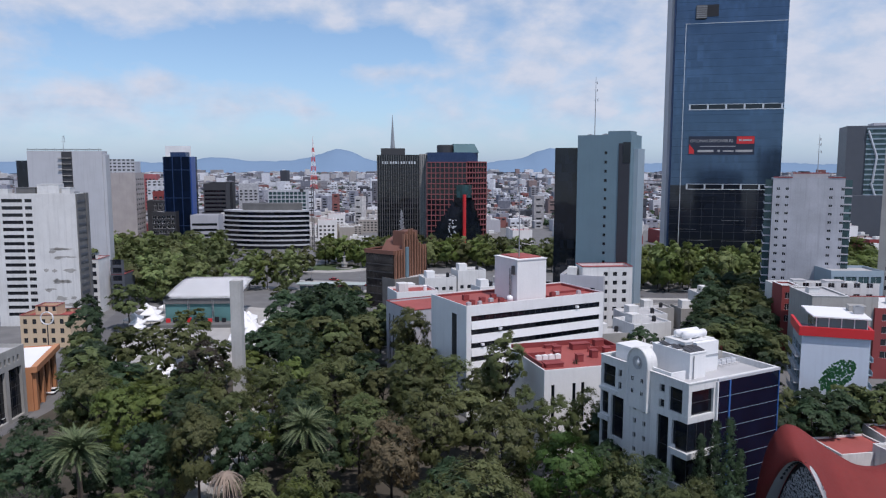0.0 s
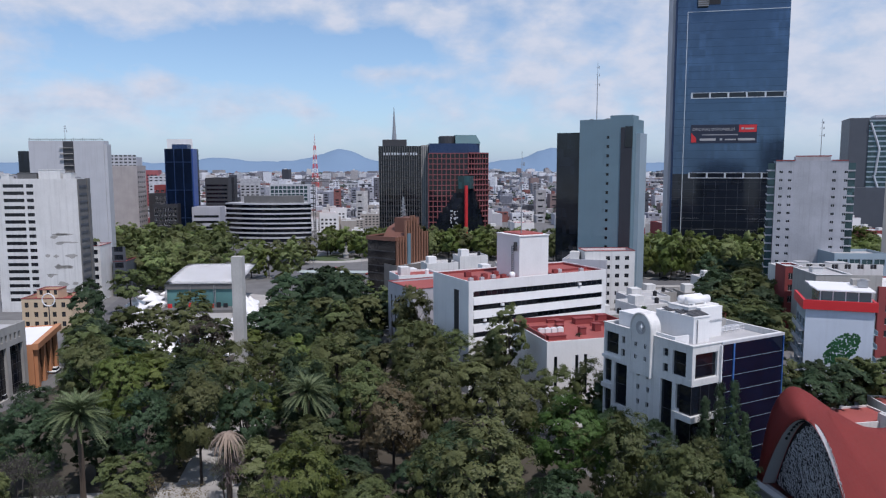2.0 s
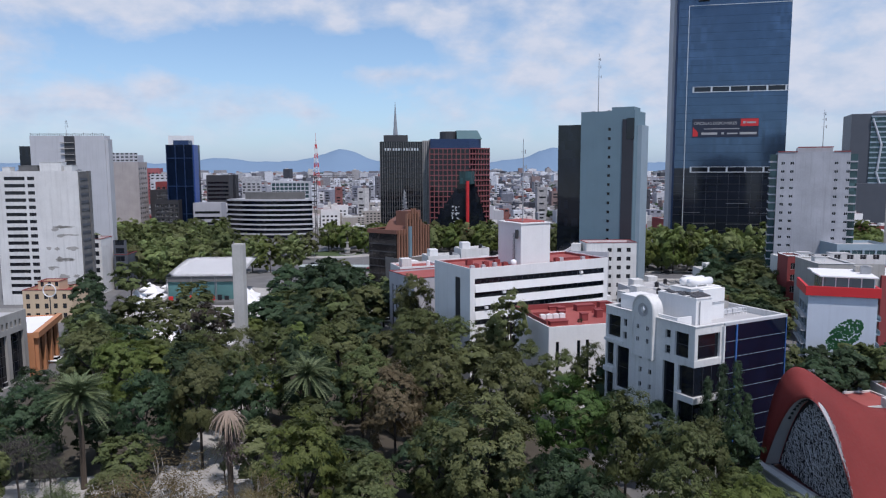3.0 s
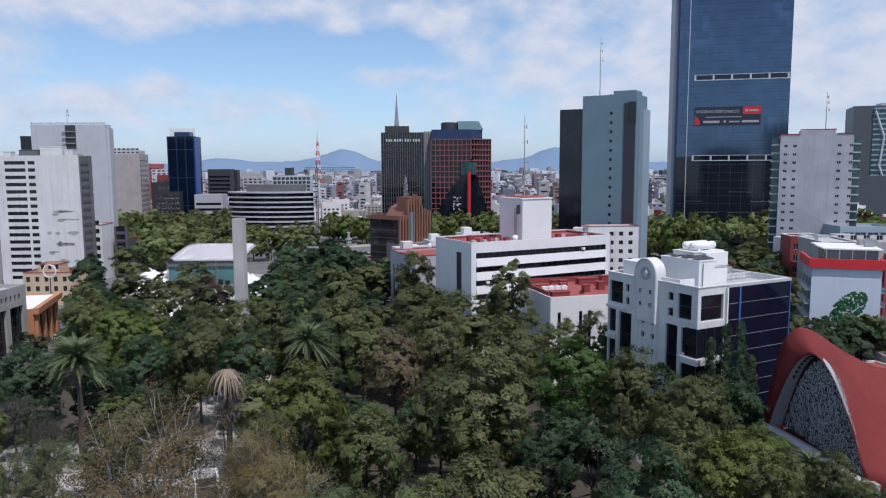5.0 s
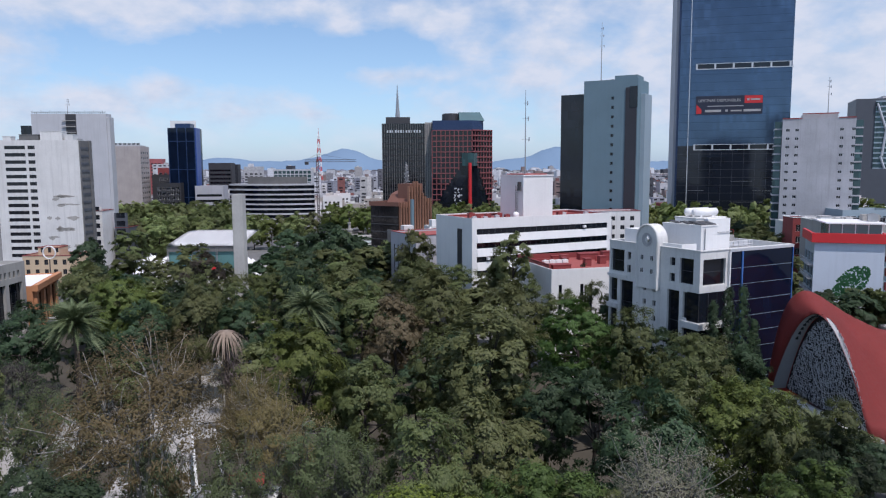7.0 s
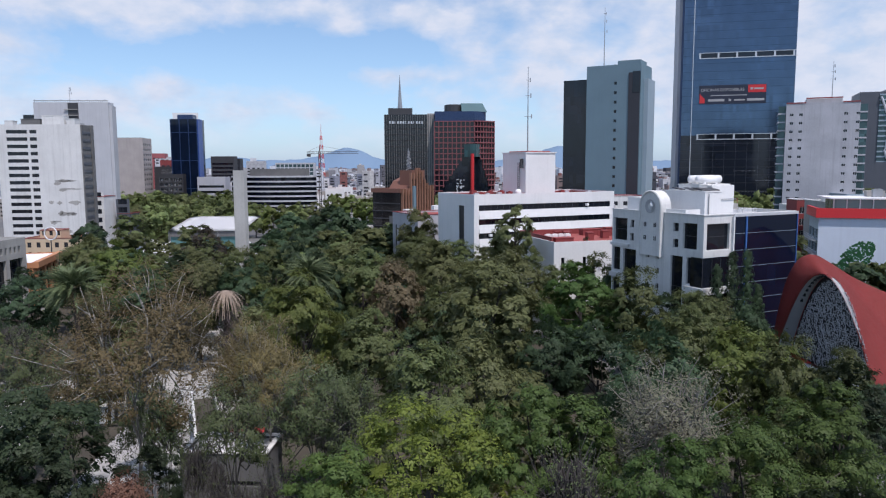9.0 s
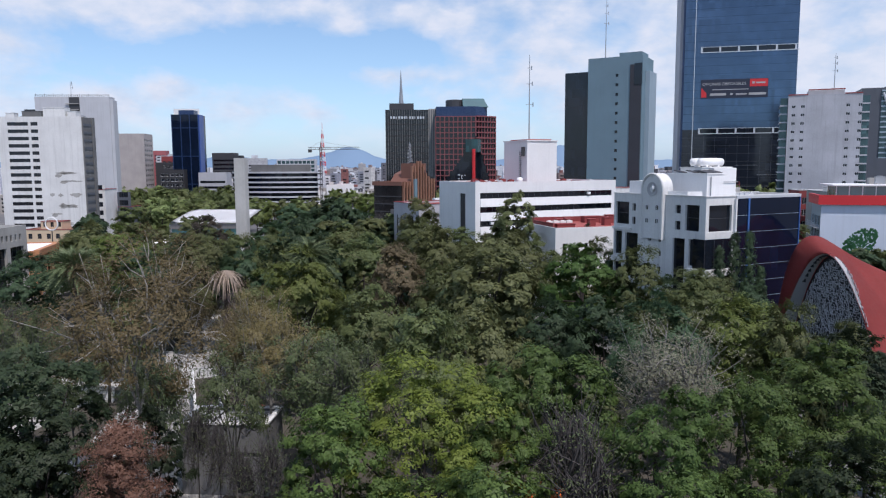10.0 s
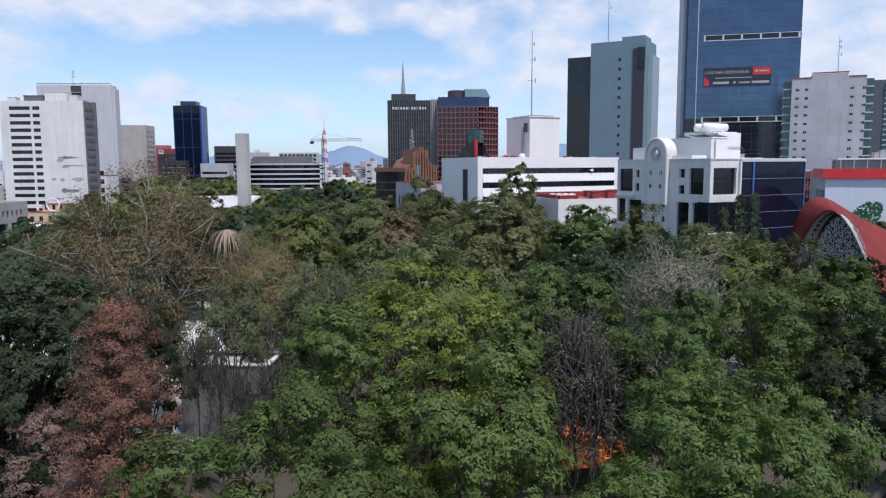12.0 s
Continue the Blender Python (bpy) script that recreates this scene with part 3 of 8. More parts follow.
# white office block with black ribbon windows and a red roof
W, D, HH = 41.8, 18.4, 27.5
ribbons = [(1.3, HH - 3.9 - 3.3 * k, W - 2.6, 1.35) for k in range(6)]
wb = block("office_block", "white office block with black ribbon windows and red roof", pose(5.6, 168.6, 0, 0, 0, 28.0), W, D, HH, WHITE, RED_ROOF,
           {"front": ribbons, "left": [(11.0, 8.5, 2.6, 16.2)]}, DARK_STEEL, BLACK_GLASS, parapet=0.8, bars=22)
for k in range(6):
    bm = bmesh.new()
    z = HH - 5.85 - 3.3 * k + 0.02
    vs = box(bm, 1.35, -0.02, z, W - 1.35, 0.1, z + 1.9)
    for v in vs:
        if v.co.y < 0 and v.co.z < z + 1:
            v.co.y = -0.35
    part("sill_band", bm, WHITE, wb)
bm = bmesh.new()
for x0, y0, x1, y1 in ((0.32, 0.32, W - 0.32, 0.6), (0.32, D - 0.6, W - 0.32, D - 0.32), (0.32, 0.62, 0.6, D - 0.62), (W - 0.6, 0.62, W - 0.32, D - 0.62), (26, 0.62, 26.3, D - 0.62), (33, 7, W - 0.62, 7.3)):
    box(bm, x0, y0, HH - 0.79, x1, y1, HH - 0.25)
part("roof_kerb", bm, RED_WALL, wb, "dark red painted roof kerb")
bm = bmesh.new()
box(bm, 15.6, 1.9, HH - 0.79, 24.4, 12.4, 37.2)
box(bm, 15.4, 1.7, 37.21, 24.6, 12.6, 37.45)
part("roof_tower", bm, WHITE, wb, "plain white lift tower")
bm = bmesh.new()
box(bm, 17.0, 3.2, 37.46, 23.6, 11.6, 37.75)
part("tower_deck", bm, RED_ROOF, wb)
bm = bmesh.new()
for z in range(14):
    box(bm, 15.2, 4.2, 28 + z * 0.5, 15.36, 4.9, 28.06 + z * 0.5)
for y in (4.2, 4.9):
    tube(bm, [(15.25, y, 27), (15.25, y, 35)], [0.05, 0.05], 5)
box(bm, 14.9, 2.9, 33.6, 15.5, 3.5, 35.8)
part("ladder", bm, DARK_STEEL, wb)
bm = bmesh.new()
tube(bm, [(14.2, 3.0, HH - 0.79), (14.2, 3.0, HH + 0.7), (14.2, 3.0, HH + 0.95)], [0.75, 0.75, 0.2], 12)
part("water_tank", bm, WHITE_CLEAN, wb, smooth=True)
for x, y, s in ((2, 3, 1.0), (3.6, 4.2, 1.2), (5.4, 3.4, 0.9), (7.5, 6, 1.3), (9.6, 5.0, 1.0), (11.4, 3.2, 1.2), (12, 8, 1.3), (27.8, 4, 1.2), (30, 5, 1.0), (36, 3.5, 1.0), (5, 10, 1.4)):
    air_unit(wb, x, y, HH - 0.79, ALU if s < 1.2 else RED_WALL, s)
for x, z in ((9.0, HH - 6.6), (32.5, HH - 3.5), (4.0, HH - 10.0)):
    bm = bmesh.new()
    box(bm, 0, -0.5, 0, 0.8, 0.1, 0.6)
    part("window_air_conditioner", bm, WHITE, wb, at=pose(x, 0, z))
mast("roof_mast", "tall thin steel mast on the white block roof", 19.3, 181.5, HH - 0.79, 31.5, 0.2)

# annex behind, with vertical slits
slits = [(2.0 + 2.6 * i, 4, 0.8, 13.5) for i in range(6)]
block("annex", "grey-white annex with slit windows and red roof", pose(-8.8, 195, 0, 0, 0, 28), 21, 17, 21.0, MUTED, RED_ROOF, {"left": slits}, DARK_STEEL, BLACK_GLASS, bars=0, parapet=0.5, cap=RED_WALL)

# low wing with the red roof
LW, LD, LH = 24.0, 20.0, 18.8
lb_slits = [(1.6, 7.0, 0.75, 8.6), (6.4, 7.0, 0.75, 8.6), (8.4, 7.0, 0.75, 8.6), (13.2, 7.0, 0.75, 8.6), (15.2, 7.0, 0.75, 8.6), (20.0, 7.0, 0.75, 8.6), (1.2, 1.5, 5.0, 3.6), (7.2, 1.5, 5.5, 3.6), (14, 1.5, 5.5, 3.6)]
low = block("low_wing", "white low wing with slit windows and red roof", pose(20.9, 144.6, 0, 0, 0, 16), LW, LD, LH, WHITE, RED_ROOF, {"front": lb_slits}, DARK_STEEL, BLACK_GLASS, bars=0, parapet=0.35)
bm = bmesh.new()
for x0, y0, x1, y1 in ((0.35, LD - 0.7, LW - 0.35, LD - 0.35), (0.35, 2.0, 0.7, LD - 0.72), (LW - 0.7, 2, LW - 0.35, LD - 0.72), (0.72, 11, 5, 11.3), (16, 12, LW - 0.72, 12.3)):
    box(bm, x0, y0, LH - 0.34, x1, y1, LH + 0.8)
part("roof_kerb", bm, RED_WALL, low, "dark red painted roof kerb")
for x, y, a, b, c in ((1.5, 2.5, 4, 2.4, 0.8), (6.8, 9.5, 1.4, 1.4, 1.3), (8.6, 14, 1.8, 1.2, 1.2), (10, 5, 1.4, 1.4, 1.5), (13.5, 14.5, 4.4, 2, 1.3), (14.5, 7, 1.5, 1.5, 1.6), (19, 9.5, 1.6, 1.4, 1.3), (8, 17.5, 3, 1, 0.7), (20, 16, 2.2, 1.6, 1.4)):
    bm = bmesh.new()
    box(bm, 0, 0, 0, a, b, c)
    box(bm, -0.1, -0.1, c + 0.002, a + 0.1, b + 0.1, c + 0.14)
    part("roof_vent_box", bm, RED_WALL, low, at=pose(x, y, LH - 0.35))
for i in range(4):
    air_unit(low, 1.8 + 1.5 * i, 8.2, LH - 0.35, WHITE, 1.15)

# white clock building
CW, CD, CH = 21.0, 21.0, 26.3
big = [(0.7, 20.9, 4.9, 4.1), (0.4, 15.4, 5.3, 4.2), (0.4, 9.6, 5.3, 4.2), (0.4, 3.6, 5.3, 4.2)]
lefts = [(0.5, 21.0, 3.4, 3.9), (4.7, 23.4, 0.85, 1.3), (4.7, 21.1, 0.85, 1.3), (0.3, 15.6, 1.9, 4.1), (3.0, 12.0, 3.2, 7.6), (0.3, 10.0, 1.9, 4.2), (3.0, 4.0, 3.2, 6.6),
         (14.7, 23.5, 1.15, 1.35), (14.7, 20.9, 1.15, 1.4), (16.8, 20.9, 2.9, 4.1), (14.3, 9.6, 2.6, 10.0), (17.7, 15.4, 2.7, 4.2), (17.7, 9.6, 2.7, 4.2), (14.3, 3.4, 6.0, 4.6)]
lefts += [(x, z, 0.72, 0.9) for x in (8.7, 11.0) for z in (18.6, 16.2, 13.6, 11.0, 8.4)]
clk = block("clock_building", "white five-storey office building with clock gable and dark glazing", pose(39.0, 111.0, 0, 0, 0, 28.0), CW, CD, CH, WHITE_OLD, GREY_ROOF,
            {"front": big, "left": lefts}, DARK_STEEL, BLACK_GLASS, parapet=0.9, rails=1, bars=0, deep=0.5, cap=WHITE_OLD)
# glass wing on the street front, proud of the wall, floor by floor
for k in range(10):
    z0_, z1_ = max(0.0, CH - 0.35 - 2.65 * (k + 1)), CH - 0.35 - 2.65 * k
    for x0, x1 in ((6.3, 8.8), (9.15, CW + 0.05)):
        bm = bmesh.new()
        box(bm, x0, -0.32, z0_ + 0.035, x1, 0.02, z1_ - 0.035)
        part("glass_front", bm, NAVY_GLASS, clk)
    bm = bmesh.new()
    box(bm, CW + 0.004, 0.05, z0_, CW + 0.3, CD - 1, z1_ - 0.05)
    part("glass_side", bm, NAVY_GLASS, clk)
    if k:
        bm = bmesh.new()
        box(bm, 6.3, -0.36, z1_ - 0.03, CW + 0.1, -0.02, z1_ + 0.012)
        part("transom", bm, TEAL_LIGHT, clk)
for x, w_, mt in ((8.82, 0.3, BLUE_FRAME), (CW - 0.02, 0.14, BLUE_FRAME), (6.02, 0.26, WHITE)):
    bm = bmesh.new()
    box(bm, x, -0.46, 0.0, x + w_, -0.02, CH - 0.36)
    part("mullion", bm, mt, clk)
bm = bmesh.new()
box(bm, 6.3, -0.36, CH - 0.345, CW + 0.3, -0.13, CH + 0.1)
part("glass_coping", bm, ALU, clk)
# ledges wrapped round the corner under the wide windows
for z, out_ in ((19.8, 0.07), (14.0, 0.5), (8.2, 0.5)):
    bm = bmesh.new()
    prism(bm, [(-out_, -out_), (6.0, -out_), (6.0, -0.004), (-0.004, -0.004), (-0.004, 3.4), (-out_, 3.4)], z, z + 1.05)
    part("ledge", bm, WHITE_OLD, clk)
bm = bmesh.new()
box(bm, -0.3, CD - 4.6, 20.0, -0.004, CD + 0.15, 20.5)
part("ledge", bm, WHITE_OLD, clk)
bm = bmesh.new()
box(bm, -0.4, CD - 2.4, 14.4, -0.004, CD + 0.15, 15.2)
part("balcony", bm, WHITE_OLD, clk)
for z0_, z1_ in ((15.1, 19.75), (9.3, 13.95), (3.3, 8.15)):
    bm = bmesh.new()
    box(bm, -0.05, -0.05, z0_, 5.75, 0.35, z1_)
    box(bm, -0.05, 0.352, z0_, 0.35, 2.4, z1_)
    part("corner_glazing", bm, BLACK_GLASS, clk, "dark glass wrapped round the corner")
    for x, y in ((1.9, -0.08), (3.8, -0.08), (-0.08, -0.08)):
        bm = bmesh.new()
        box(bm, x, y, z0_, x + 0.07, y + 0.07, z1_)
        part("glazing_bar", bm, DARK_STEEL, clk)
# the gable with the round recess, standing proud of the left face
bm = bmesh.new()
GR, GZ = 2.6, 8.2
prof = [(-GR, 0), (GR, 0), (GR, GZ)] + [(GR * math.cos(a), GZ + GR * math.sin(a)) for a in [math.pi * k / 20 for k in range(1, 20)]] + [(-GR, GZ)]
f0 = [bm.verts.new((x, 0.0, z)) for x, z in prof]
f1 = [bm.verts.new((x, 2.0, z)) for x, z in prof]
bm.faces.new(f0)
bm.faces.new(f1[::-1])
for i in range(len(prof)):
    j = (i + 1) % len(prof)
    bm.faces.new((f0[i], f1[i], f1[j], f0[j]))
L_FACE = side("left", CW, CD)
gable = part("clock_gable", bm, WHITE_OLD, clk, "arched white gable", at=L_FACE @ pose(9.95, -0.5, 19.1))
bm = bmesh.new()
rim = [(GR * math.cos(a), GZ + GR * math.sin(a)) for a in [math.pi * k / 20 for k in range(21)]]
rim = [(GR, 0)] + rim + [(-GR, 0)]
tube(bm, [(x * 0.93, -0.04, z - 0.1) for x, z in rim], [0.2] * len(rim), 6)
part("gable_rim", bm, WHITE_OLD, gable)
bm = bmesh.new()
for k in range(24):
    a0, a1 = k * math.tau / 24, (k + 1) * math.tau / 24
    bm.faces.new([bm.verts.new((r_ * math.cos(a_), -0.01 - d_, GZ + r_ * math.sin(a_))) for r_, a_, d_ in ((1.15, a0, 0.1), (1.15, a1, 0.1), (0.55, a1, -0.0), (0.55, a0, -0.0))])
bmesh.ops.remove_doubles(bm, verts=bm.verts[:], dist=0.001)
part("clock_face", bm, GREY_ROOF, gable, "pale dished round clock face", True)
bm = bmesh.new()
tube(bm, [(0.25, -0.14, GZ + 0.75), (0.42, -0.2, GZ + 0.2), (0.3, -0.14, GZ - 0.6)], [0.05, 0.3, 0.06], 8)
part("clock_ornament", bm, WHITE_CLEAN, gable, smooth=True)
for x in (-1.25, 1.05):
    for z in (4.7, 2.5):
        part("gable_window", pane_mesh(0.72, 0.9, WHITE, BLACK_GLASS, 1, 0), None, gable, at=pose(x - 0.25, -0.06, z))
# roof rooms and tanks
bm = bmesh.new()
box(bm, 4.3, 4.0, CH - 0.9, 8.0, 12.5, 29.7)
box(bm, 4.2, 3.9, 29.701, 8.1, 12.6, 29.9)
part("roof_house", bm, WHITE, clk, "white roof plant room")
bm = bmesh.new()
box(bm, 8.004, 6.0, CH - 0.9, 13.2, 11.6, 30.7)
box(bm, 6.2, 7.0, 29.902, 8.0, 11.6, 30.7)
part("tank_room", bm, WHITE, clk)
bm = bmesh.new()
box(bm, 6.1, 6.9, 30.702, 13.3, 11.7, 30.9)
part("tank_deck", bm, WHITE_OLD, clk)
tank(clk, 9.8, 8.4, 30.6, 4.4, 0.68, WHITE_CLEAN, 0)
tank(clk, 9.8, 10.1, 30.6, 4.4, 0.68, WHITE_CLEAN, 0)
bm = bmesh.new()
box(bm, 2.2, 14.6, CH - 0.9, 7.0, 19.6, CH + 2.2)
part("roof_store", bm, WHITE, clk)
bm = bmesh.new()
box(bm, 0.4, 4.2, CH - 0.9, 3.6, 4.5, CH + 0.7)
box(bm, 0.4, 4.502, CH - 0.9, 0.7, 9.0, CH + 0.7)
part("roof_wall", bm, WHITE, clk)
for i in range(3):
    for j in range(3):
        bm = bmesh.new()
        vs = box(bm, 0, 0, 0, 1.1, 1.9, 0.12)
        for v in vs:
            v.co.z += 0.35 * (v.co.y > 1)
        part("solar_heater", bm, DARK_STEEL, clk, at=pose(4.5 + 1.2 * i, 4.3 + 2.6 * j, 29.92) if i == 0 or j < 1 else pose(4.5 + 1.2 * i, 4.3 + 1.0 * j, 29.92))
bm = bmesh.new()
box(bm, 13.4, 9.5, CH - 0.9, 18.4, 14.0, CH + 1.0)
part("roof_plant", bm, CONCRETE, clk)
for i in range(5):
    air_unit(clk, 13.6 + 1.25 * i, 7.6, CH - 0.9, ALU, 1.0)
rail_set(clk, [(13.5, 14.0, CH + 1.0), (18.3, 14.0, CH + 1.0), (18.3, 9.6, CH + 1.0)], 0.9, RED_WALL, 4)
rail_set(clk, [(13.4, 6.6, CH - 0.9), (19.6, 6.6, CH - 0.9)], 1.2, WHITE, 8)
bm = bmesh.new()
tube(bm, [(5.0, 3.8, CH - 0.9), (5.0, 3.8, 29.4)], [0.09, 0.09], 6)
part("drain_pipe", bm, STEEL, clk)
bm = bmesh.new()
tube(bm, [(8.6, 5.85, CH - 0.9), (8.6, 5.85, 28.4), (13.4, 5.85, 28.4)], [0.07, 0.07, 0.07], 6)
part("drain_pipe", bm, STEEL, clk)

# building with the red band and green mural
RW, RD, RH = 13.8, 13.0, 22.5
rb = block("mural_building", "pale blue building with red roof band and green mural", pose(81.8, 161.0, 0, 0, 0, -18), RW, RD, RH, TEAL_LIGHT, GREY_ROOF, {"left": grid_holes(0.5, 2.0, 3, 6, 4.1, 3.1, 3.4, 2.2)}, ALU, GREEN_GLASS, parapet=0.3)
bm = bmesh.new()
box(bm, -0.03, -0.06, 0, RW + 0.03, -0.004, RH - 0.02)
part("gable_wall", bm, surface("pale_blue_render", (0.60, 0.67, 0.77), 0.75, wear=0.1, streak=0.1), rb, "pale blue-white rendered gable wall")
bm = bmesh.new()
for x0, y0, x1, y1 in ((-0.7, -0.7, RW + 0.5, -0.1), (-0.7, -0.098, -0.1, RD + 0.2), (RW - 0.1, -0.098, RW + 0.5, RD + 0.2)):
    box(bm, x0, y0, RH - 0.1, x1, y1, RH + 2.0)
part("red_band", bm, RED_BRIGHT, rb, "bright red roof band")
for k in range(6):
    bm = bmesh.new()
    box(bm, -1.1, 0.3, 1.6 + 3.1 * k, -0.004, RD - 1, 1.75 + 3.1 * k)
    part("balcony", bm, GREY_ROOF, rb)
    rail_set(rb, [(-1.05, 0.4, 1.76 + 3.1 * k), (-1.05, RD - 1.1, 1.76 + 3.1 * k)], 1.0, ALU, 10)
    bm = bmesh.new()
    box(bm, RW + 0.004, -0.02, 1.6 + 3.1 * k, RW + 0.9, 3.4, 1.75 + 3.1 * k)
    box(bm, RW + 0.8, 0.0, 1.752 + 3.1 * k, RW + 0.88, 3.4, 2.6 + 3.1 * k)
    part("balcony", bm, TEAL_LIGHT, rb)
bm = bmesh.new()
box(bm, 3.0, 1.6, RH - 0.28, RW - 0.4, RD - 1, RH + 3.9)
part("penthouse_glass", bm, pane_glass("pale_green_glass", (0.20, 0.27, 0.27), 0.1, cell=(2.6, 4.0), uneven=0.4), rb, "glazed rooftop restaurant")
for i in range(5):
    bm = bmesh.new()
    box(bm, 2.95 + i * 2.58, 1.45, RH - 0.28, 3.15 + i * 2.58, 1.65, RH + 3.95)
    part("penthouse_post", bm, WHITE, rb)
bm = bmesh.new()
edge = [(2.3, 0.8), (RW + 0.2, 0.8), (RW + 0.2, RD + 1), (1.6, RD + 1), (1.9, 10.6), (1.7, 7.2), (2.1, 3.6)]
prism(bm, edge, RH + 3.96, RH + 4.25)
part("penthouse_roof", bm, WHITE_CLEAN, rb, "white curved membrane roof")
air_unit(rb, 11.5, 6, RH + 4.26, STEEL, 1.8)
bm = bmesh.new()
box(bm, 11, 9, RH + 4.26, 14.6, 12, RH + 5.6)
part("roof_plant", bm, CONCRETE, rb)
rail_set(rb, [(0.2, 0.4, RH + 0.1), (RW - 0.2, 0.4, RH + 0.1)], 1.1, WHITE, 16)
# painted tree: a trunk and limbs with leafy patches, flat on the wall
rng = random.Random(4)
bm = bmesh.new()


def blot(cx, cz, r, k=9):
    pts = [(cx + r * rng.uniform(0.7, 1.2) * math.cos(a * math.tau / k), cz + r * rng.uniform(0.7, 1.2) * math.sin(a * math.tau / k)) for a in range(k)]
    lo_ = [bm.verts.new((x, -0.066, z)) for x, z in pts]
    bm.faces.new(lo_)


for i in range(900):
    u, w_ = rng.uniform(-1, 1), rng.uniform(-1, 1)
    if u * u + w_ * w_ > 1 + 0.25 * noise.noise((u * 2.2, w_ * 2.2, 4.0)) or abs(noise.noise((u * 3.4 + 3.0, w_ * 3.4, 0.5))) < 0.075:
        continue
    blot(7.7 + 3.3 * u + 1.3 * w_, 13.6 + 3.7 * w_ + 0.6 * u, rng.uniform(0.16, 0.3), 7)
for k in range(9):
    blot(6.3 + 0.25 * math.sin(k), 7.6 + k * 0.45, 0.7 - 0.04 * k, 7)
part("mural", bm, GREEN_PAINT, rb, "green painted tree mural")

# buildings behind the mural building
block("hall", "pale concrete hall with flat roof", pose(105.5, 203, 0, 0, 0, -4), 10, 16, 23.6, CONCRETE, GREY_ROOF, {"front": grid_holes(2, 12, 4, 1, 4.4, 3, 3, 2)}, parapet=0.4, cap=WHITE_OLD)
block("hall", "dark red rendered hall beside the mural building", pose(122.5, 201, 0, 0, 0, -4), 22, 20, 20.5, RED_WALL, WHITE_OLD, {"front": grid_holes(2, 6, 3, 4, 4.4, 3.6, 3, 2)}, parapet=0.4)
block("hall", "low dark red building with white trim", pose(106.0, 222.5, 0, 0, 0, -4), 5, 8, 23.4, RED_WALL, GREY_ROOF, {"front": grid_holes(1, 12, 2, 3, 2.6, 3.6, 1.4, 2)}, parapet=0.5, cap=WHITE)
block("hall", "white flat-roofed hall with skylights", pose(111, 232, 0, 0, 0, -4), 30, 16, 21.0, WHITE_OLD, GREY_ROOF, {"front": grid_holes(2, 14, 7, 3, 4, 3.6, 2, 1.6)}, parapet=0.5)
rngm = random.Random(31)
for x, y, a, b, c in ((108, 210, 3, 2.6, 1.4), (131, 207, 5, 4, 2.0), (117, 238, 4, 3, 2.0), (128, 238, 6, 4, 1.6)):
    rh_ = thing("roof_plant_room", "small white plant room on a flat roof", "plant room", pose(x, y, 23.2 if x < 118 and y < 220 else (20.1 if y < 220 else 20.5), 0, 0, -4))
    bm = bmesh.new()
    box(bm, 0, 0, 0, a, b, c)
    part("body", bm, WHITE_OLD, rh_)
    bm = bmesh.new()
    box(bm, -0.15, -0.15, c + 0.003, a + 0.15, b + 0.15, c + 0.2)
    part("lid", bm, GREY_ROOF, rh_)

# blue-grey office tower
TW, TD, TH = 21.0, 17.0, 72.3
tw_holes = grid_holes(10.8, 8.0, 1, 17, 1, 3.55, 1.1, 1.15)
yaw_t = math.degrees(math.atan2(-14.1, 26.2))
base_t = pose(53.2, 287.6, 0, 0, 0, yaw_t)
teal = block("office_tower", "blue-grey office tower with black glass bay", base_t, TW, TD, TH, TEAL, GREY_ROOF, {"front": tw_holes + []}, DARK_STEEL, BLACK_GLASS, bars=0, deep=0.3)
bm = bmesh.new()
box(bm, -9.6, 0.8, 0, -0.004, TD - 2, 67.5)
part("glass_bay", bm, BLACK_GLASS, teal, "black glass bay")
bm = bmesh.new()
box(bm, 16.4, -0.3, 0, 20.7, -0.004, 69.0)
part("dark_panel", bm, surface("charcoal_cladding", (0.034, 0.036, 0.046), 0.6, wear=0.2), teal, "dark slate panel")
bm = bmesh.new()
box(bm, 18.0, -0.42, 61.5, 20.9, -0.302, 69.4)
part("louvre", bm, BLACK_GLASS, teal)
bm = bmesh.new()
box(bm, 12.0, 0.3, TH + 0.004, 20.6, 10, TH + 1.4)
part("roof_house", bm, TEAL, teal)
bm = bmesh.new()
box(bm, TW + 0.004, 5.0, 0, TW + 1.6, TD - 1, 67)
part("glass_bay", bm, TEAL_LIGHT, teal, "pale blue glazed side bay")
for k in range(17):
    part("scar_window", pane_mesh(1.0, 0.9, TEAL, TEAL_LIGHT, 0, 0), None, teal, at=pose(5.4, -0.03, 8.1 + 3.55 * k))
    part("side_window", pane_mesh(0.8, 1.15, TEAL, TEAL_LIGHT, 0, 0), None, teal, at=pose(9.6, -0.03, 8.0 + 3.55 * k))
mast("roof_mast", "thin mast on the blue-grey tower", 60.5, 291, TH - 0.9, 24, 0.2)
for px_, py_ in ((2, 6), (7, 9), (9, 4)):
    air_unit(teal, px_, py_, TH - 0.9, STEEL, 1.5)

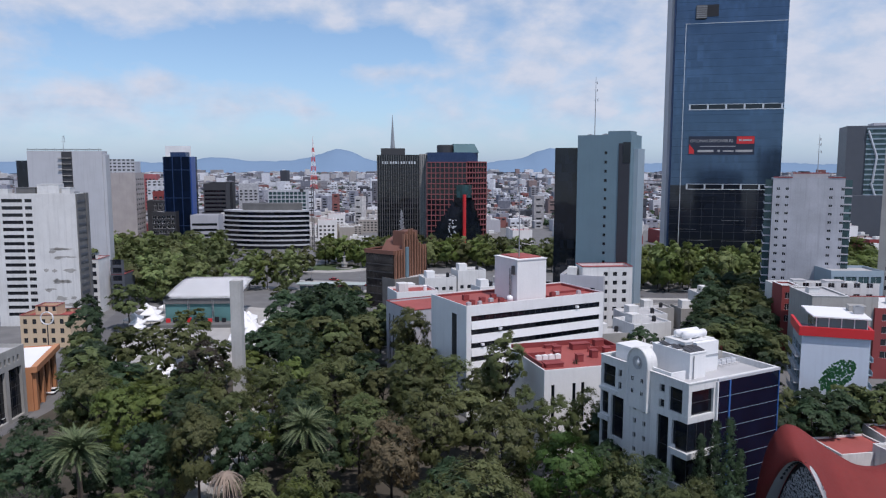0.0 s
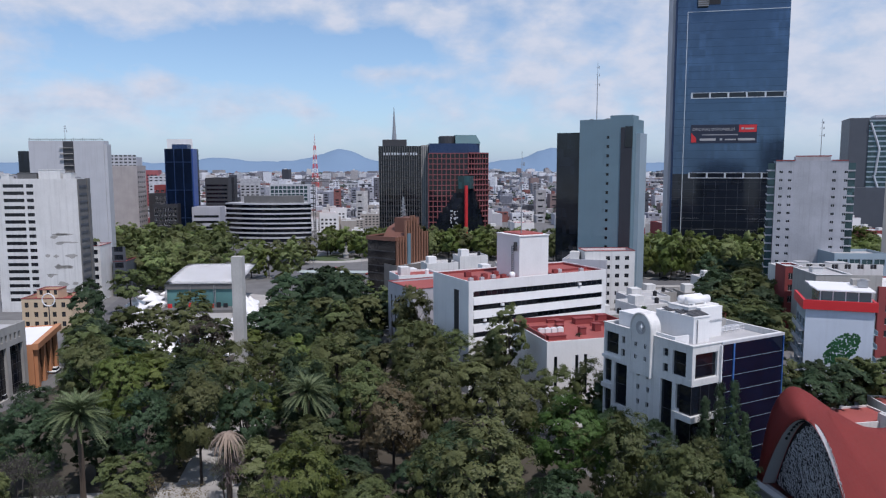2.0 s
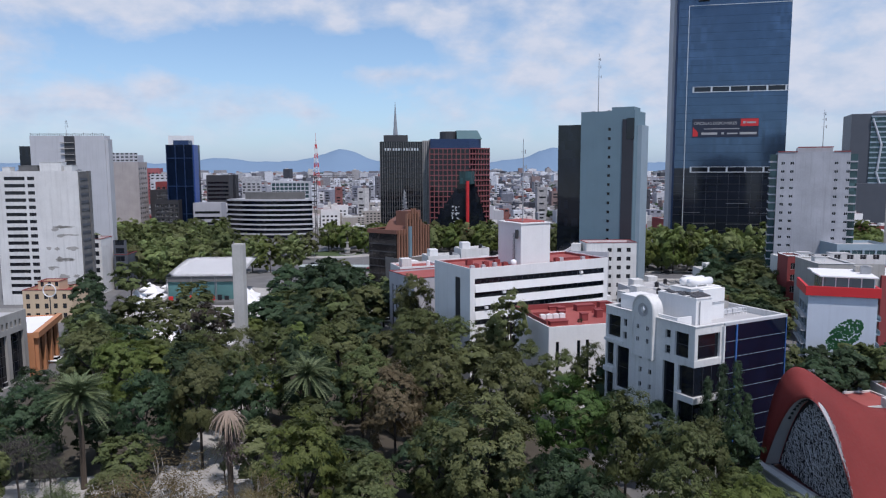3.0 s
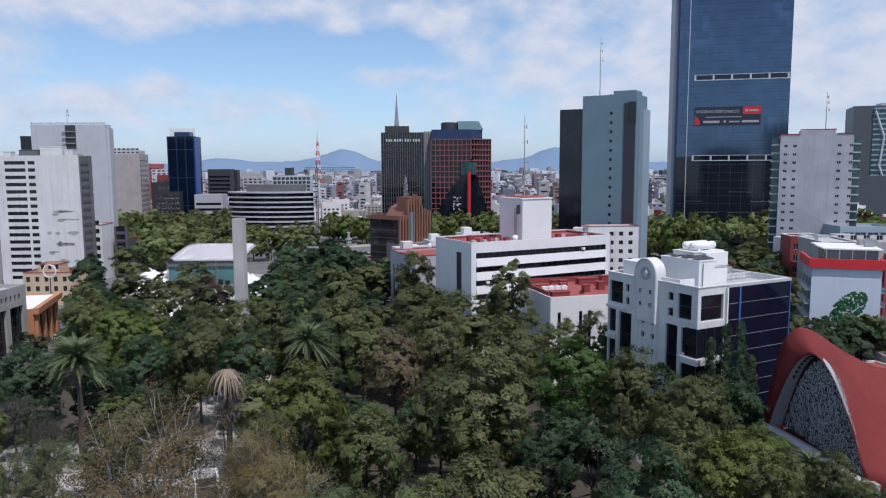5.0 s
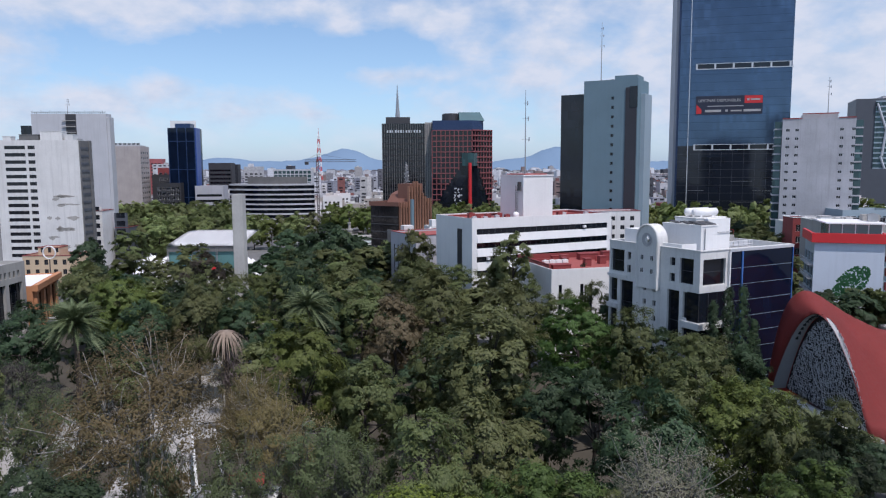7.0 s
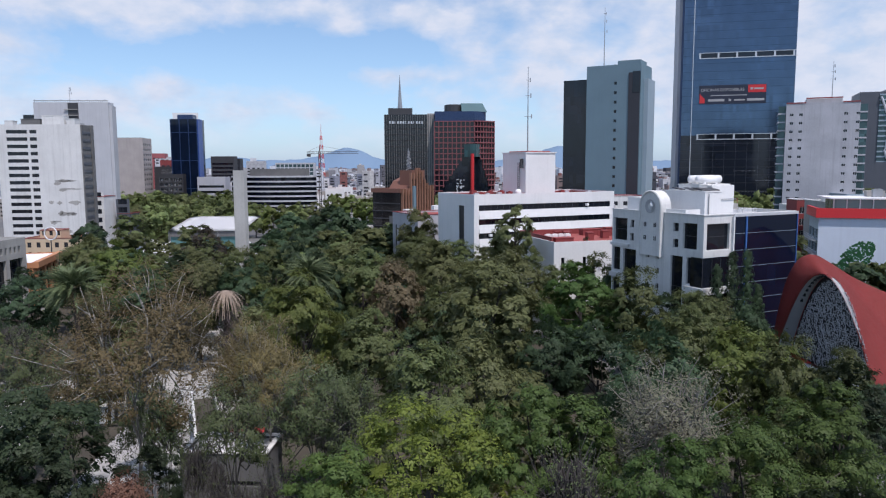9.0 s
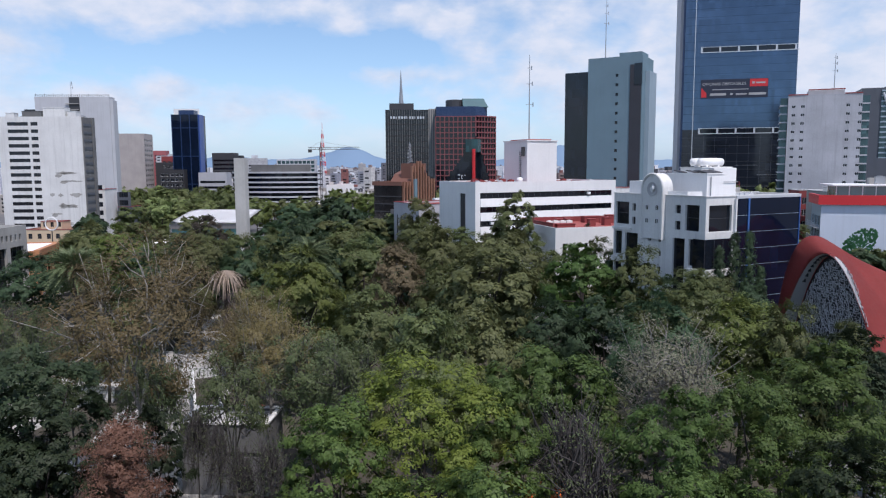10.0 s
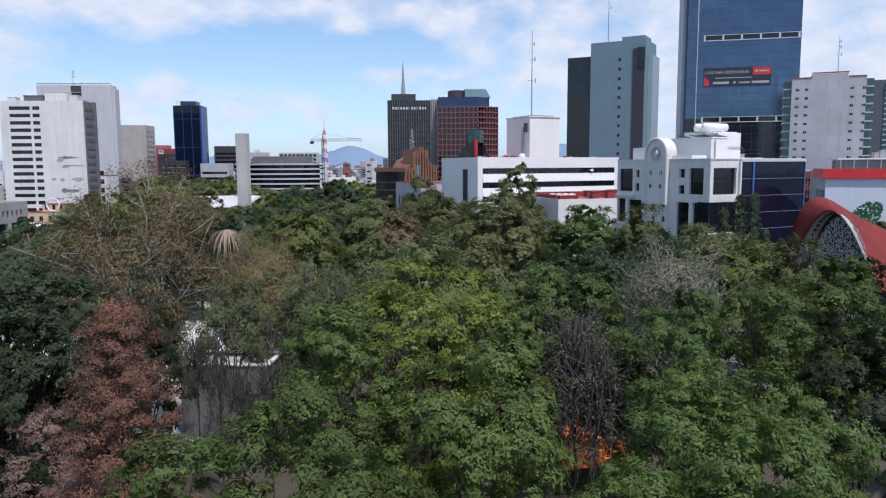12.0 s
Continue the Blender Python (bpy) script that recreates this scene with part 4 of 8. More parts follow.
# tall blue glass tower with the office banner
GW, GD = 55.0, 40.0
gy = -13.0
gt = thing("glass_tower", "very tall blue glass office tower with banner", "skyscraper", pose(123.0, 391.8, 0, 0, 0, gy))
FL = 4.15
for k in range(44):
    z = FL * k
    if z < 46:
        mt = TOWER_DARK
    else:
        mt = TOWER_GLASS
    bm = bmesh.new()
    inset = 0.0
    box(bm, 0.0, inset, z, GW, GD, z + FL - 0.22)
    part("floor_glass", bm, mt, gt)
    bm = bmesh.new()
    box(bm, 0.05, 0.05, z + FL - 0.218, GW - 0.05, GD - 0.05, z + FL - 0.002)
    part("floor_edge", bm, TOWER_EDGE if z >= 46 else DARK_STEEL, gt)
for zc in (47.5, 89.5):
    bm = bmesh.new()
    box(bm, 8.0, -0.25, zc, GW + 0.6, -0.004, zc + 0.4)
    box(bm, 8.0, -0.25, zc + 2.8, GW, -0.004, zc + 3.05)
    part("ledge", bm, ALU, gt)
    for i in range(6):
        bm = bmesh.new()
        box(bm, 8.0 + 9.1 * i, -0.2, zc + 0.402, 8.9 + 9.1 * i, -0.005, zc + 2.79)
        part("ledge_pier", bm, ALU, gt)
        bm = bmesh.new()
        if i < 5:
            box(bm, 8.91 + 9.1 * i, -0.12, zc + 0.402, 17.09 + 9.1 * i, -0.006, zc + 2.79)
            part("recess_glass", bm, BLACK_GLASS, gt)
        else:
            bm.free()
bm = bmesh.new()
box(bm, 4.9, -0.3, 0, 5.25, -0.004, 134)
box(bm, 4.9, -0.3, 134.002, GW, -0.004, 134.3)
part("edge_rail", bm, ALU, gt, "pale metal edge line")
bm = bmesh.new()
box(bm, -2.2, 3, 0, -0.004, GD - 4, 178)
part("side_core", bm, GREY_SLAB, gt, "pale grey panelled core wall")
bm = bmesh.new()
box(bm, -0.9, 0.4, 0, -0.005, 2.9, 180)
part("core_corner", bm, NAVY, gt)
for i in range(9):
    bm = bmesh.new()
    box(bm, 5.3 + i * 5.6, -0.05, 5, 5.4 + i * 5.6, -0.003, 46.5)
    part("mullion", bm, SLATE, gt)
for x0, x1, z in ((5.4, 14, 26), (10, 22, 20), (27, 38, 31), (27, 44, 20), (16, 28, 13), (38, 55, 26), (44, 55, 20), (8, 16, 14)):
    bm = bmesh.new()
    box(bm, x0, -0.06, z, x1, -0.002, z + 0.13)
    part("transom", bm, STEEL, gt)
bm = bmesh.new()
box(bm, 11.4, -0.3, 137.5, 21, -0.004, 143.5)
part("open_bay", bm, VOID, gt, "dark unglazed bay")
bm = bmesh.new()
box(bm, 9.8, -2.4, 136.5, 15, -0.31, 143)
cage = part("hoist_cage", bm, CONCRETE_DARK, gt, "building hoist cage")
for zz in range(6):
    bm = bmesh.new()
    box(bm, 9.7, -2.5, 136.6 + zz * 1.1, 15.1, -2.41, 136.8 + zz * 1.1)
    part("cage_rail", bm, STEEL, cage)
# banner
banner = part("banner", (lambda b_: (box(b_, 0, -0.12, 0, 37.0, 0, 10.6), data("banner", b_, BANNER))[1])(bmesh.new()), None, gt, "dark office-letting banner", at=pose(8.6, -0.15, 66.0) @ Matrix.Diagonal((0.89, 1, 0.92, 1)))
bm = bmesh.new()
box(bm, 27.0, -0.16, 6.2, 36.8, -0.125, 10.4)
part("banner_patch", bm, RED_BRIGHT, banner)
bm = bmesh.new()
for v in ((0.3, 0.6), (3.2, 0.6), (3.2, 3.0), (0.3, 6.0)):
    bm.verts.new((v[0], -0.13, v[1]))
bm.faces.new(list(bm.verts)[::-1])
part("banner_patch", bm, RED_BRIGHT, banner)


def words(text, size, mat, parent, at, name="lettering"):
    cu = bpy.data.curves.new("lettering", "FONT")
    cu.body, cu.size, cu.extrude = text, size, 0.02
    tmp = bpy.data.objects.new("lettering_tmp", cu)
    me = bpy.data.meshes.new_from_object(tmp)
    bpy.data.objects.remove(tmp)
    me.materials.append(mat)
    return part(name, me, None, parent, at=at)


words("OFICINAS DISPONIBLES", 2.3, GREY_ROOF, banner, pose(0.8, -0.16, 7.2, 90, 0, 0))
for x, z, a, b in ((6.5, 4.6, 20, 0.45), (5.2, 1.5, 9, 1.3), (16.5, 1.6, 1.4, 1.2), (19.5, 1.7, 6.0, 0.8), (26.6, 1.5, 9.4, 1.3), (28.3, 7.7, 1.4, 1.2), (30.4, 7.8, 5, 0.9)):
    bm = bmesh.new()
    box(bm, x, -0.2, z, x + a, -0.165, z + b)
    part("banner_bar", bm, BAND_GREY, banner)

# pale apartment tower
MAUVE = surface("patched_mauve_render", (0.45, 0.46, 0.50), 0.8, wear=0.32, streak=0.35)
AW, AD, AH = 23.6, 16.0, 56.0
ah = []
for k in range(17):
    z = 3.2 + 3.02 * k
    ah += [(1.2, z, 1.3, 1.05), (4.2, z, 1.3, 1.05), (18.6, z, 1.3, 1.05), (22.4, z, 1.2, 1.05)]
apt = block("apartment_tower", "pale mauve apartment tower with small windows", pose(122.4, 268.5, 0, 0, 0, -22), AW, AD, AH, MAUVE, GREY_ROOF, {"front": ah}, ALU, WINDOW_GLASS, deep=0.25)
for k in range(18):
    for x in (-2.6, AW + 0.004):
        bm = bmesh.new()
        box(bm, x, 1.5, 1.0 + 3.02 * k, x + 2.59, AD - 2, 1.5 + 3.02 * k)
        part("floor_edge", bm, MUTED, apt)
        bm = bmesh.new()
        box(bm, x + 0.1, 1.7, 1.504 + 3.02 * k, x + 2.5, AD - 2.2, 3.99 + 3.02 * k)
        part("glazed_bay", bm, GREEN_GLASS, apt)
bm = bmesh.new()
box(bm, 6.5, 1, AH - 0.9, 18, 9, AH + 1.6)
part("roof_house", bm, MUTED, apt)
bm = bmesh.new()
for x0, x1, z in ((0, 6.4, AH + 0.05), (18.1, AW, AH + 0.05), (6.4, 18.1, AH + 1.62)):
    box(bm, x0, -0.15, z, x1, 0.4, z + 0.4)
part("coping", bm, RED_WALL, apt)
mast("roof_mast", "thin mast on the apartment tower", 142, 275, AH - 0.9, 17, 0.2)
for px_, py_ in ((2, 4), (4, 8), (20, 5), (22, 9)):
    air_unit(apt, px_, py_, AH - 0.9, STEEL, 1.4)
bm = bmesh.new()
podium = block("podium", "low glazed podium before the apartment tower", pose(136, 250, 0, 0, 0, -3), 18, 14, 24, TEAL_LIGHT, GREY_ROOF, {"front": grid_holes(1, 19.5, 4, 1, 4.2, 3, 3.6, 2.4)}, ALU, GREEN_GLASS)

# faceted glass tower behind
ft = block("glass_office", "green glass office tower with slanted white braces", pose(330, 596, 0, 0, 0, -20), 60, 40, 92, SLATE, GREY_ROOF, {}, parapet=1.5)
for k in range(22):
    bm = bmesh.new()
    box(bm, 14, -0.5, 4.1 * k, 59, -0.004, 4.1 * k + 2.9)
    part("floor_glass", bm, GREEN_GLASS, ft)
    bm = bmesh.new()
    box(bm, 14, -0.9, 4.1 * k + 2.9, 59, -0.004, 4.1 * k + 4.09)
    part("floor_edge", bm, TEAL_LIGHT, ft)
for x0, x1 in ((15, 22), (36, 42)):
    for k in range(4):
        za, zb = 88 - 21 * k, 67 - 21 * k
        bm = bmesh.new()
        u0, u1 = (x0 + 2 * k, x1 + 2 * k) if k % 2 == 0 else (x1 + 2 * k - 2, x0 + 2 * k + 3)
        tube(bm, [(u0, -1.3, za), (u1, -1.3, zb)], [0.9, 0.9], 6)
        part("brace", bm, ALU, ft)
bm = bmesh.new()
box(bm, 20, 8, 90.5, 58, 30, 94.5)
part("roof_house", bm, MUTED, ft)
bm = bmesh.new()
box(bm, 0, -14, 0, 30, -1, 36)
part("podium", bm, SLATE, ft)
block("corner_tower", "grey concrete tower edge", pose(160.5, 264, 0, 0, 0, -33), 24, 20, 71, CONCRETE, GREY_ROOF, {"front": grid_holes(2.5, 4, 5, 18, 4.3, 3.6, 2.6, 1.8)}, parapet=1)

# dark twin tower with vertical fins, and its spire
DW, DD, DH = 27.4, 26.0, 67.0
dt = block("dark_tower", "dark glass tower with vertical fins and needle spire", pose(-42.2, 464, 0, 0, 0, 3), DW, DD, DH, BLACK_GLASS, GREY_ROOF, {}, parapet=1.2)
fin = brick("fin", 0.28, 0.4, DH - 0.2, surface("bronze_fin", (0.15, 0.145, 0.14), 0.5))
rows_of("fin", fin, dt, [pose(0.05 + i * 1.5, -0.404, 0) for i in range(19)])
spand = brick("spandrel", DW, 0.12, 0.8, VOID)
rows_of("spandrel", spand, dt, [pose(0, -0.124, 3.4 + 3.6 * k) for k in range(17)])
bm = bmesh.new()
box(bm, DW + 0.004, 0, 0, DW + 5.2, DD, DH + 0.6)
part("side_core", bm, CONCRETE, dt, "grey concrete core wall")
for i in range(4):
    bm = bmesh.new()
    box(bm, DW + 0.5 + i * 1.2, -0.3, 0, DW + 0.9 + i * 1.2, -0.004, DH)
    part("fin", bm, SLATE, dt)
bm = bmesh.new()
box(bm, 2.5, 3, DH - 1.2, 18, 20, DH + 4.2)
part("roof_house", bm, DARK_STEEL, dt)
bm = bmesh.new()
tube(bm, [(10, 8, DH + 4.2), (10, 8, DH + 10), (10, 8, DH + 25.5)], [1.6, 1.1, 0.1], 8)
part("spire", bm, STEEL, dt, "grey needle spire")
for i, w_ in enumerate((1.3, 1.6, 0.7, 1.6, 1.6, 1.6, 0.7, 1.5, 1.5, 0.7, 1.5, 1.5, 1.5)):
    bm = bmesh.new()
    box(bm, 3.2 + i * 1.7, -0.52, 61.2, 3.2 + i * 1.7 + w_ * 0.7, -0.41, 62.8)
    part("sign_bar", bm, ALU, dt)

# red-framed twin with the stepped dark glass
rt = thing("red_tower", "red-framed office tower with teal roof and dark stepped glass", "office tower", pose(-10.2, 459, 0, 0, 0, 4))
bm = bmesh.new()
prism(bm, [(0, 0), (25, -2), (38.5, 6.5), (36, 30), (0, 30)], 0, 62)
part("glass_body", bm, BLACK_GLASS, rt)
bm = bmesh.new()
prism(bm, [(0.4, 0.3), (25, -1.7), (33, 5), (32, 28), (0.4, 28)], 62.002, 68.4)
part("attic", bm, NAVY, rt, "blue attic storey")
A_, B_, C_ = Vector((0, 0, 0)), Vector((25, -2, 0)), Vector((38.5, 6.5, 0))
for a, b, n in ((A_, B_, 9), (B_, C_, 7)):
    t = (b - a).normalized()
    nrm = Vector((t.y, -t.x, 0))
    ang = math.degrees(math.atan2(t.y, t.x))
    span = (b - a).length
    for k in range(18):
        z = 5.0 + 3.35 * k
        cut = 0.0
        step = min(1.0, max(0.0, (50 - z) / 30))
        if a is A_:
            reach = span * (1 - 0.80 * step) if z < 46 else span
            bm = bmesh.new()
            box(bm, 0, -0.35, 0, reach, -0.004, 0.55)
        else:
            start = span * (0.75 * step) if z < 46 else 0
            bm = bmesh.new()
            box(bm, start, -0.9, 0, span, -0.004, 0.8)
        part("red_beam", bm, RED_FRAME, rt, at=Matrix.Translation(a + Vector((0, 0, z))) @ pose(0, 0, 0, 0, 0, ang))
    for i in range(n + 1):
        f = i / n
        if a is A_:
            z0 = 3 if f < 0.2 else 50 - 30 * (1 - f) / 0.80
        else:
            z0 = 50 - 30 * f / 0.75
        bm = bmesh.new()
        box(bm, -0.24, -0.5, max(3, z0), 0.24, -0.006, 62)
        part("red_column", bm, RED_FRAME, rt, at=Matrix.Translation(a + t * span * f) @ pose(0, 0, 0, 0, 0, ang))
bm = bmesh.new()
tube(bm, [(23.5, -4.6, 0), (23.5, -4.6, 42)], [1.1, 1.1], 10)
part("red_pillar", bm, RED_BRIGHT, rt, "bright red pillar")
bm = bmesh.new()
prism(bm, [(18.5, -4.0), (26, -4.4), (29, 0.2), (25, 0.4), (18.5, -1.6)], 40.0, 48)
part("teal_box", bm, pane_glass("dark_teal_glass", (0.018, 0.060, 0.068), 0.15, cell=(1.5, 4.0)), rt)
bm = bmesh.new()
tube(bm, [(13, 12, 68.402), (13, 12, 73.0), (13, 12, 73.4)], [6.0, 6.0, 5.2], 16)
part("roof_drum", bm, DARK_STEEL, rt)
bm = bmesh.new()
vs = box(bm, 17.5, 3, 68.402, 33.5, 22, 74)
for v in vs:
    if v.co.z > 70:
        v.co.y += 4 if v.co.y < 10 else -2
        v.co.x -= 2.5 if v.co.x > 30 else 0
part("teal_roof", bm, TEAL_ROOF, rt, "sloped teal metal roof")
rngm = random.Random(8)
# small pale metal pieces stand in for glints on the dark glass
bm = bmesh.new()
for i in range(60):
    x, z = rngm.uniform(13, 21), rngm.uniform(9, 26)
    box(bm, x, -1.5, z, x + rngm.uniform(0.4, 1.2), -1.45, z + rngm.uniform(0.3, 1.2))
part("lobby_glints", bm, ALU, rt)

# brown building with the finial on top
BX = 15.0
bb = block("brown_building", "brown brick and smoked glass office building", pose(-33.2, 308.5, 0, 0, 0, -35), BX, 24, 24.5, BROWN_GLASS, BROWN, {}, parapet=0.6)
bm = bmesh.new()
for x0, y0, x1, y1 in ((-0.5, -0.5, BX + 0.5, 0.2), (-0.5, 0.2, 0.2, 24), (BX - 0.2, 0.2, BX + 0.5, 9)):
    box(bm, x0, y0, 23.3, x1, y1, 25.0)
part("brown_band", bm, BROWN, bb, "terracotta roof band")
bm = bmesh.new()
vs = box(bm, 3.5, 6.0, 23.9, BX - 1.0, 14, 29.5)
for v in vs:
    if v.co.z > 28 and v.co.y < 8:
        v.co.y += 3.5
        v.co.z -= 1.5
part("brown_roof", bm, BROWN, bb, "stepped terracotta roof")
for k in range(6):
    bm = bmesh.new()
    box(bm, -0.06, -0.14, 3.2 * k + 2.6, BX + 0.1, -0.004, 3.2 * k + 3.0)
    part("spandrel", bm, DARK_STEEL, bb)
FIN_TOP = (24.9, 24.9, 24.9, 31.5, 31.5, 33.5, 33.5, 32.0, 28.5, 27.0, 26.0, 26.0)
for i, top_ in enumerate(FIN_TOP):
    bm = bmesh.new()
    box(bm, BX + 0.01, 0.6 + i * 1.9, 2 if i < 5 else 9, BX + 1.0, 1.2 + i * 1.9, top_)
    part("brown_fin", bm, TERRACOTTA, bb)
    bm = bmesh.new()
    box(bm, BX + 0.012, 1.23 + i * 1.9, 9, BX + 0.3, 2.47 + i * 1.9, top_ - 2.5)
    part("strip_window", bm, BLACK_GLASS, bb)
bm = bmesh.new()
box(bm, BX - 6.5, 8, 23.9, BX - 0.02, 17, 32.5)
part("brown_tower", bm, BROWN, bb)
bm = bmesh.new()
box(bm, BX + 0.9, 7.0, 9, BX + 1.6, 8.8, 26)
part("blue_strip", bm, TEAL, bb)
bm = bmesh.new()
rngm = random.Random(5)
for i in range(30):
    z = 32.51 + i * 0.28
    r = 1.3 * (1 - i / 34) + 0.15
    a = rngm.uniform(0, 6.28)
    bm.free()
    bm = bmesh.new()
    tube(bm, [(BX - 4 + r * math.cos(a), 11 + r * math.sin(a), z), (BX - 4 - r * math.cos(a), 11 - r * math.sin(a), z + 1.0)], [0.16, 0.16], 5)
    part("finial_rod", bm, STEEL, bb)
    bm = bmesh.new()
bm.free()
block("low_annex", "grey concrete annex beside the brown building", pose(-20.0, 296, 0, 0, 0, 40), 20, 9, 13.5, surface("stained_concrete", (0.21, 0.20, 0.19), 0.9, wear=0.35, streak=0.4), GREY_ROOF, {"front": grid_holes(1.5, 2, 4, 2, 4.4, 4, 2.6, 1.6)}, parapet=0.6)

# white slab tower, its ribbed wall and flaking gable
lbh = []
for k in range(17):
    z = 4.0 + 2.68 * k
    lbh += [(3.4, z, 7.6, 1.3), (11.9, z, 2.6, 1.3)]
lbd = block("hotel_tower", "white tower with strip windows and flaking gable", pose(-167.5, 268, 0, 0, 0, 2), 30.5, 7.0, 50.2, WHITE_OLD, GREY_ROOF, {"front": lbh}, DARK_STEEL, BLACK_GLASS, bars=3)
bm = bmesh.new()
box(bm, 30.504, 0.3, 0, 31.0, 6.9, 50)
part("side_wall", bm, CONCRETE_DARK, lbd, "dark ribbed side wall")
for k in range(17):
    bm = bmesh.new()
    box(bm, 31.004, 0.4, 1.0 + 2.86 * k, 31.15, 6.8, 1.9 + 2.86 * k)
    part("side_strip", bm, SLATE, lbd)
bm = bmesh.new()
box(bm, 29.5, 7.004, 0, 31.4, 9.0, 50.2)
part("side_core", bm, CONCRETE_DARK, lbd)
rngm = random.Random(12)
for i in range(22):
    bm = bmesh.new()
    x, z = rngm.uniform(18, 28), rngm.choice([8, 11, 14, 17, 21, 26, 29]) + rngm.uniform(-0.6, 0.6)
    k = 12
    w_, h_ = rngm.uniform(0.8, 2.8), rngm.uniform(0.3, 1.0)
    bm.faces.new([bm.verts.new((x + w_ * rngm.uniform(0.6, 1.2) * math.cos(a * math.tau / k), -0.012, z + h_ * rngm.uniform(0.5, 1.2) * math.sin(a * math.tau / k))) for a in range(k)])
    part("flaked_patch", bm, CONCRETE, lbd, "bare patch of flaked paint")
for x, y, a, b, c in ((8, 2, 7, 3, 2.0), (16, 1.5, 8, 4, 3.2), (25, 1.5, 3, 4, 2.0), (2, 2, 3, 3, 1.4)):
    bm = bmesh.new()
    box(bm, x, y, 49.31, x + a, y + b, 50.2 + c)
    box(bm, x - 0.1, y - 0.1, 50.2 + c + 0.002, x + a + 0.1, y + b + 0.1, 50.4 + c)
    part("roof_house", bm, WHITE_OLD if a != 7 else CONCRETE_DARK, lbd)
for x in (2, 6, 22, 28):
    air_unit(lbd, x, 4.5, 49.3, STEEL, 1.5)

sl = block("slab_tower", "plain pale grey slab tower", pose(-214, 374, 0, 0, 0, 4), 37.5, 7, 67.8, GREY_SLAB, GREY_ROOF, {}, parapet=0.6)
bm = bmesh.new()
box(bm, 17.2, -0.2, 30, 22.4, -0.004, 67.5)
part("dark_recess", bm, DARK_STEEL, sl, "dark recessed stair strip")
for k in range(12):
    bm = bmesh.new()
    box(bm, 15.5 if k > 8 else 17.4, -0.9, 31 + 3.0 * k, 22.2, -0.205, 31.3 + 3.0 * k)
    part("landing", bm, CONCRETE, sl)
bm = bmesh.new()
for i in range(34):
    tube(bm, [(0.6 + 1.1 * i, 0.3, 67.8), (0.6 + 1.1 * i, 0.3, 68.8 if i % 4 else 69.3)], [0.1, 0.1], 4)
tube(bm, [(0, 0.3, 68.6), (37.5, 0.3, 68.6)], [0.12, 0.12], 4)
part("roof_rail", bm, DARK_STEEL, sl)
bm = bmesh.new()
box(bm, 37.504, 0.5, 0, 39.0, 6, 66)
part("side_wing", bm, GREY_SLAB, sl)
mast("roof_mast", "thin mast on the grey slab", -198, 380, 67.2, 9, 0.15)
block("dark_block", "black glass block behind the slab", pose(-232, 395, 0, 0, 0, 4), 24, 16, 63, BLACK_GLASS, GREY_ROOF, {}, parapet=0.6)
block("beige_tower", "beige tower with plain gable", pose(-232, 505, 0, 0, 0, 6), 17, 20, 55, surface("beige_render", (0.44, 0.40, 0.39), 0.8, streak=0.2), GREY_ROOF, {"right": grid_holes(1, 4, 4, 14, 4.6, 3.5, 3, 1.7)}, parapet=0.6)
block("dark_flats", "dark apartment block with a pale window grid", pose(-214, 522, 0, 0, 0, 6), 17, 14, 35, DARK_BRICK, GREY_ROOF, {"front": grid_holes(5.0, 3, 4, 10, 2.9, 3.1, 2.2, 2.0)}, WHITE, VOID, parapet=0.6)
block("dark_flats", "black-clad office block with stepped roof", pose(-232, 720, 0, 0, 0, 6), 22, 16, 43, VOID, GREY_ROOF, {"front": grid_holes(2, 5, 5, 10, 3.8, 3.6, 3, 1.4)}, DARK_STEEL, BLACK_GLASS, parapet=0.6)
block("grey_tower", "grey apartment tower far behind", pose(-356, 770, 0, 0, 0, 6), 28, 20, 64, GREY_SLAB, GREY_ROOF, {"front": grid_holes(1.5, 5, 6, 18, 4.6, 3.5, 3, 1.8)}, parapet=1)
block("red_house", "dark red stepped apartment building", pose(-225, 560, 0, 0, 0, 6), 16, 16, 40, RED_WALL, GREY_ROOF, {"front": grid_holes(1, 4, 4, 9, 3.8, 3.8, 2.4, 1.8)}, parapet=0.6)
block("grid_house", "dark framed office block with square windows", pose(-191, 472, 0, 0, 0, 4), 15.5, 14, 30, DARK_BRICK, GREY_ROOF, {"front": grid_holes(0.7, 3, 5, 8, 3.0, 3.2, 2.1, 1.9)}, WHITE, BLACK_GLASS, parapet=0.6)

# navy tower
nv = block("navy_tower", "navy glass tower with cobalt edge", pose(-185, 480, 0, 0, 0, 3), 17.6, 16, 66, NAVY_GLASS, GREY_ROOF, {}, parapet=1.2)
for x in (0.0, 5.8, 11.6, 17.1):
    bm = bmesh.new()
    box(bm, x, -0.3, 0, x + 0.5, -0.004, 66)
    part("fin", bm, NAVY, nv)
for z in (20.0, 38.5, 57.0):
    bm = bmesh.new()
    box(bm, 0.5, -0.08, z, 17.1, -0.005, z + 0.5)
    part("spandrel", bm, NAVY, nv)
bm = bmesh.new()
box(bm, 17.604, 0, 0, 18.2, 10, 66)
part("cobalt_edge", bm, COBALT, nv, "bright cobalt side panel")
bm = bmesh.new()
box(bm, 4, 3, 64.81, 14, 12, 69)
part("roof_house", bm, NAVY, nv)
block("white_tower", "white tower top behind the navy tower", pose(-206, 540, 0, 0, 0, 3), 12, 10, 74.5, WHITE, GREY_ROOF, {"front": grid_holes(2, 4, 4, 17, 4.6, 3.8, 3, 1.8)}, parapet=0.8)

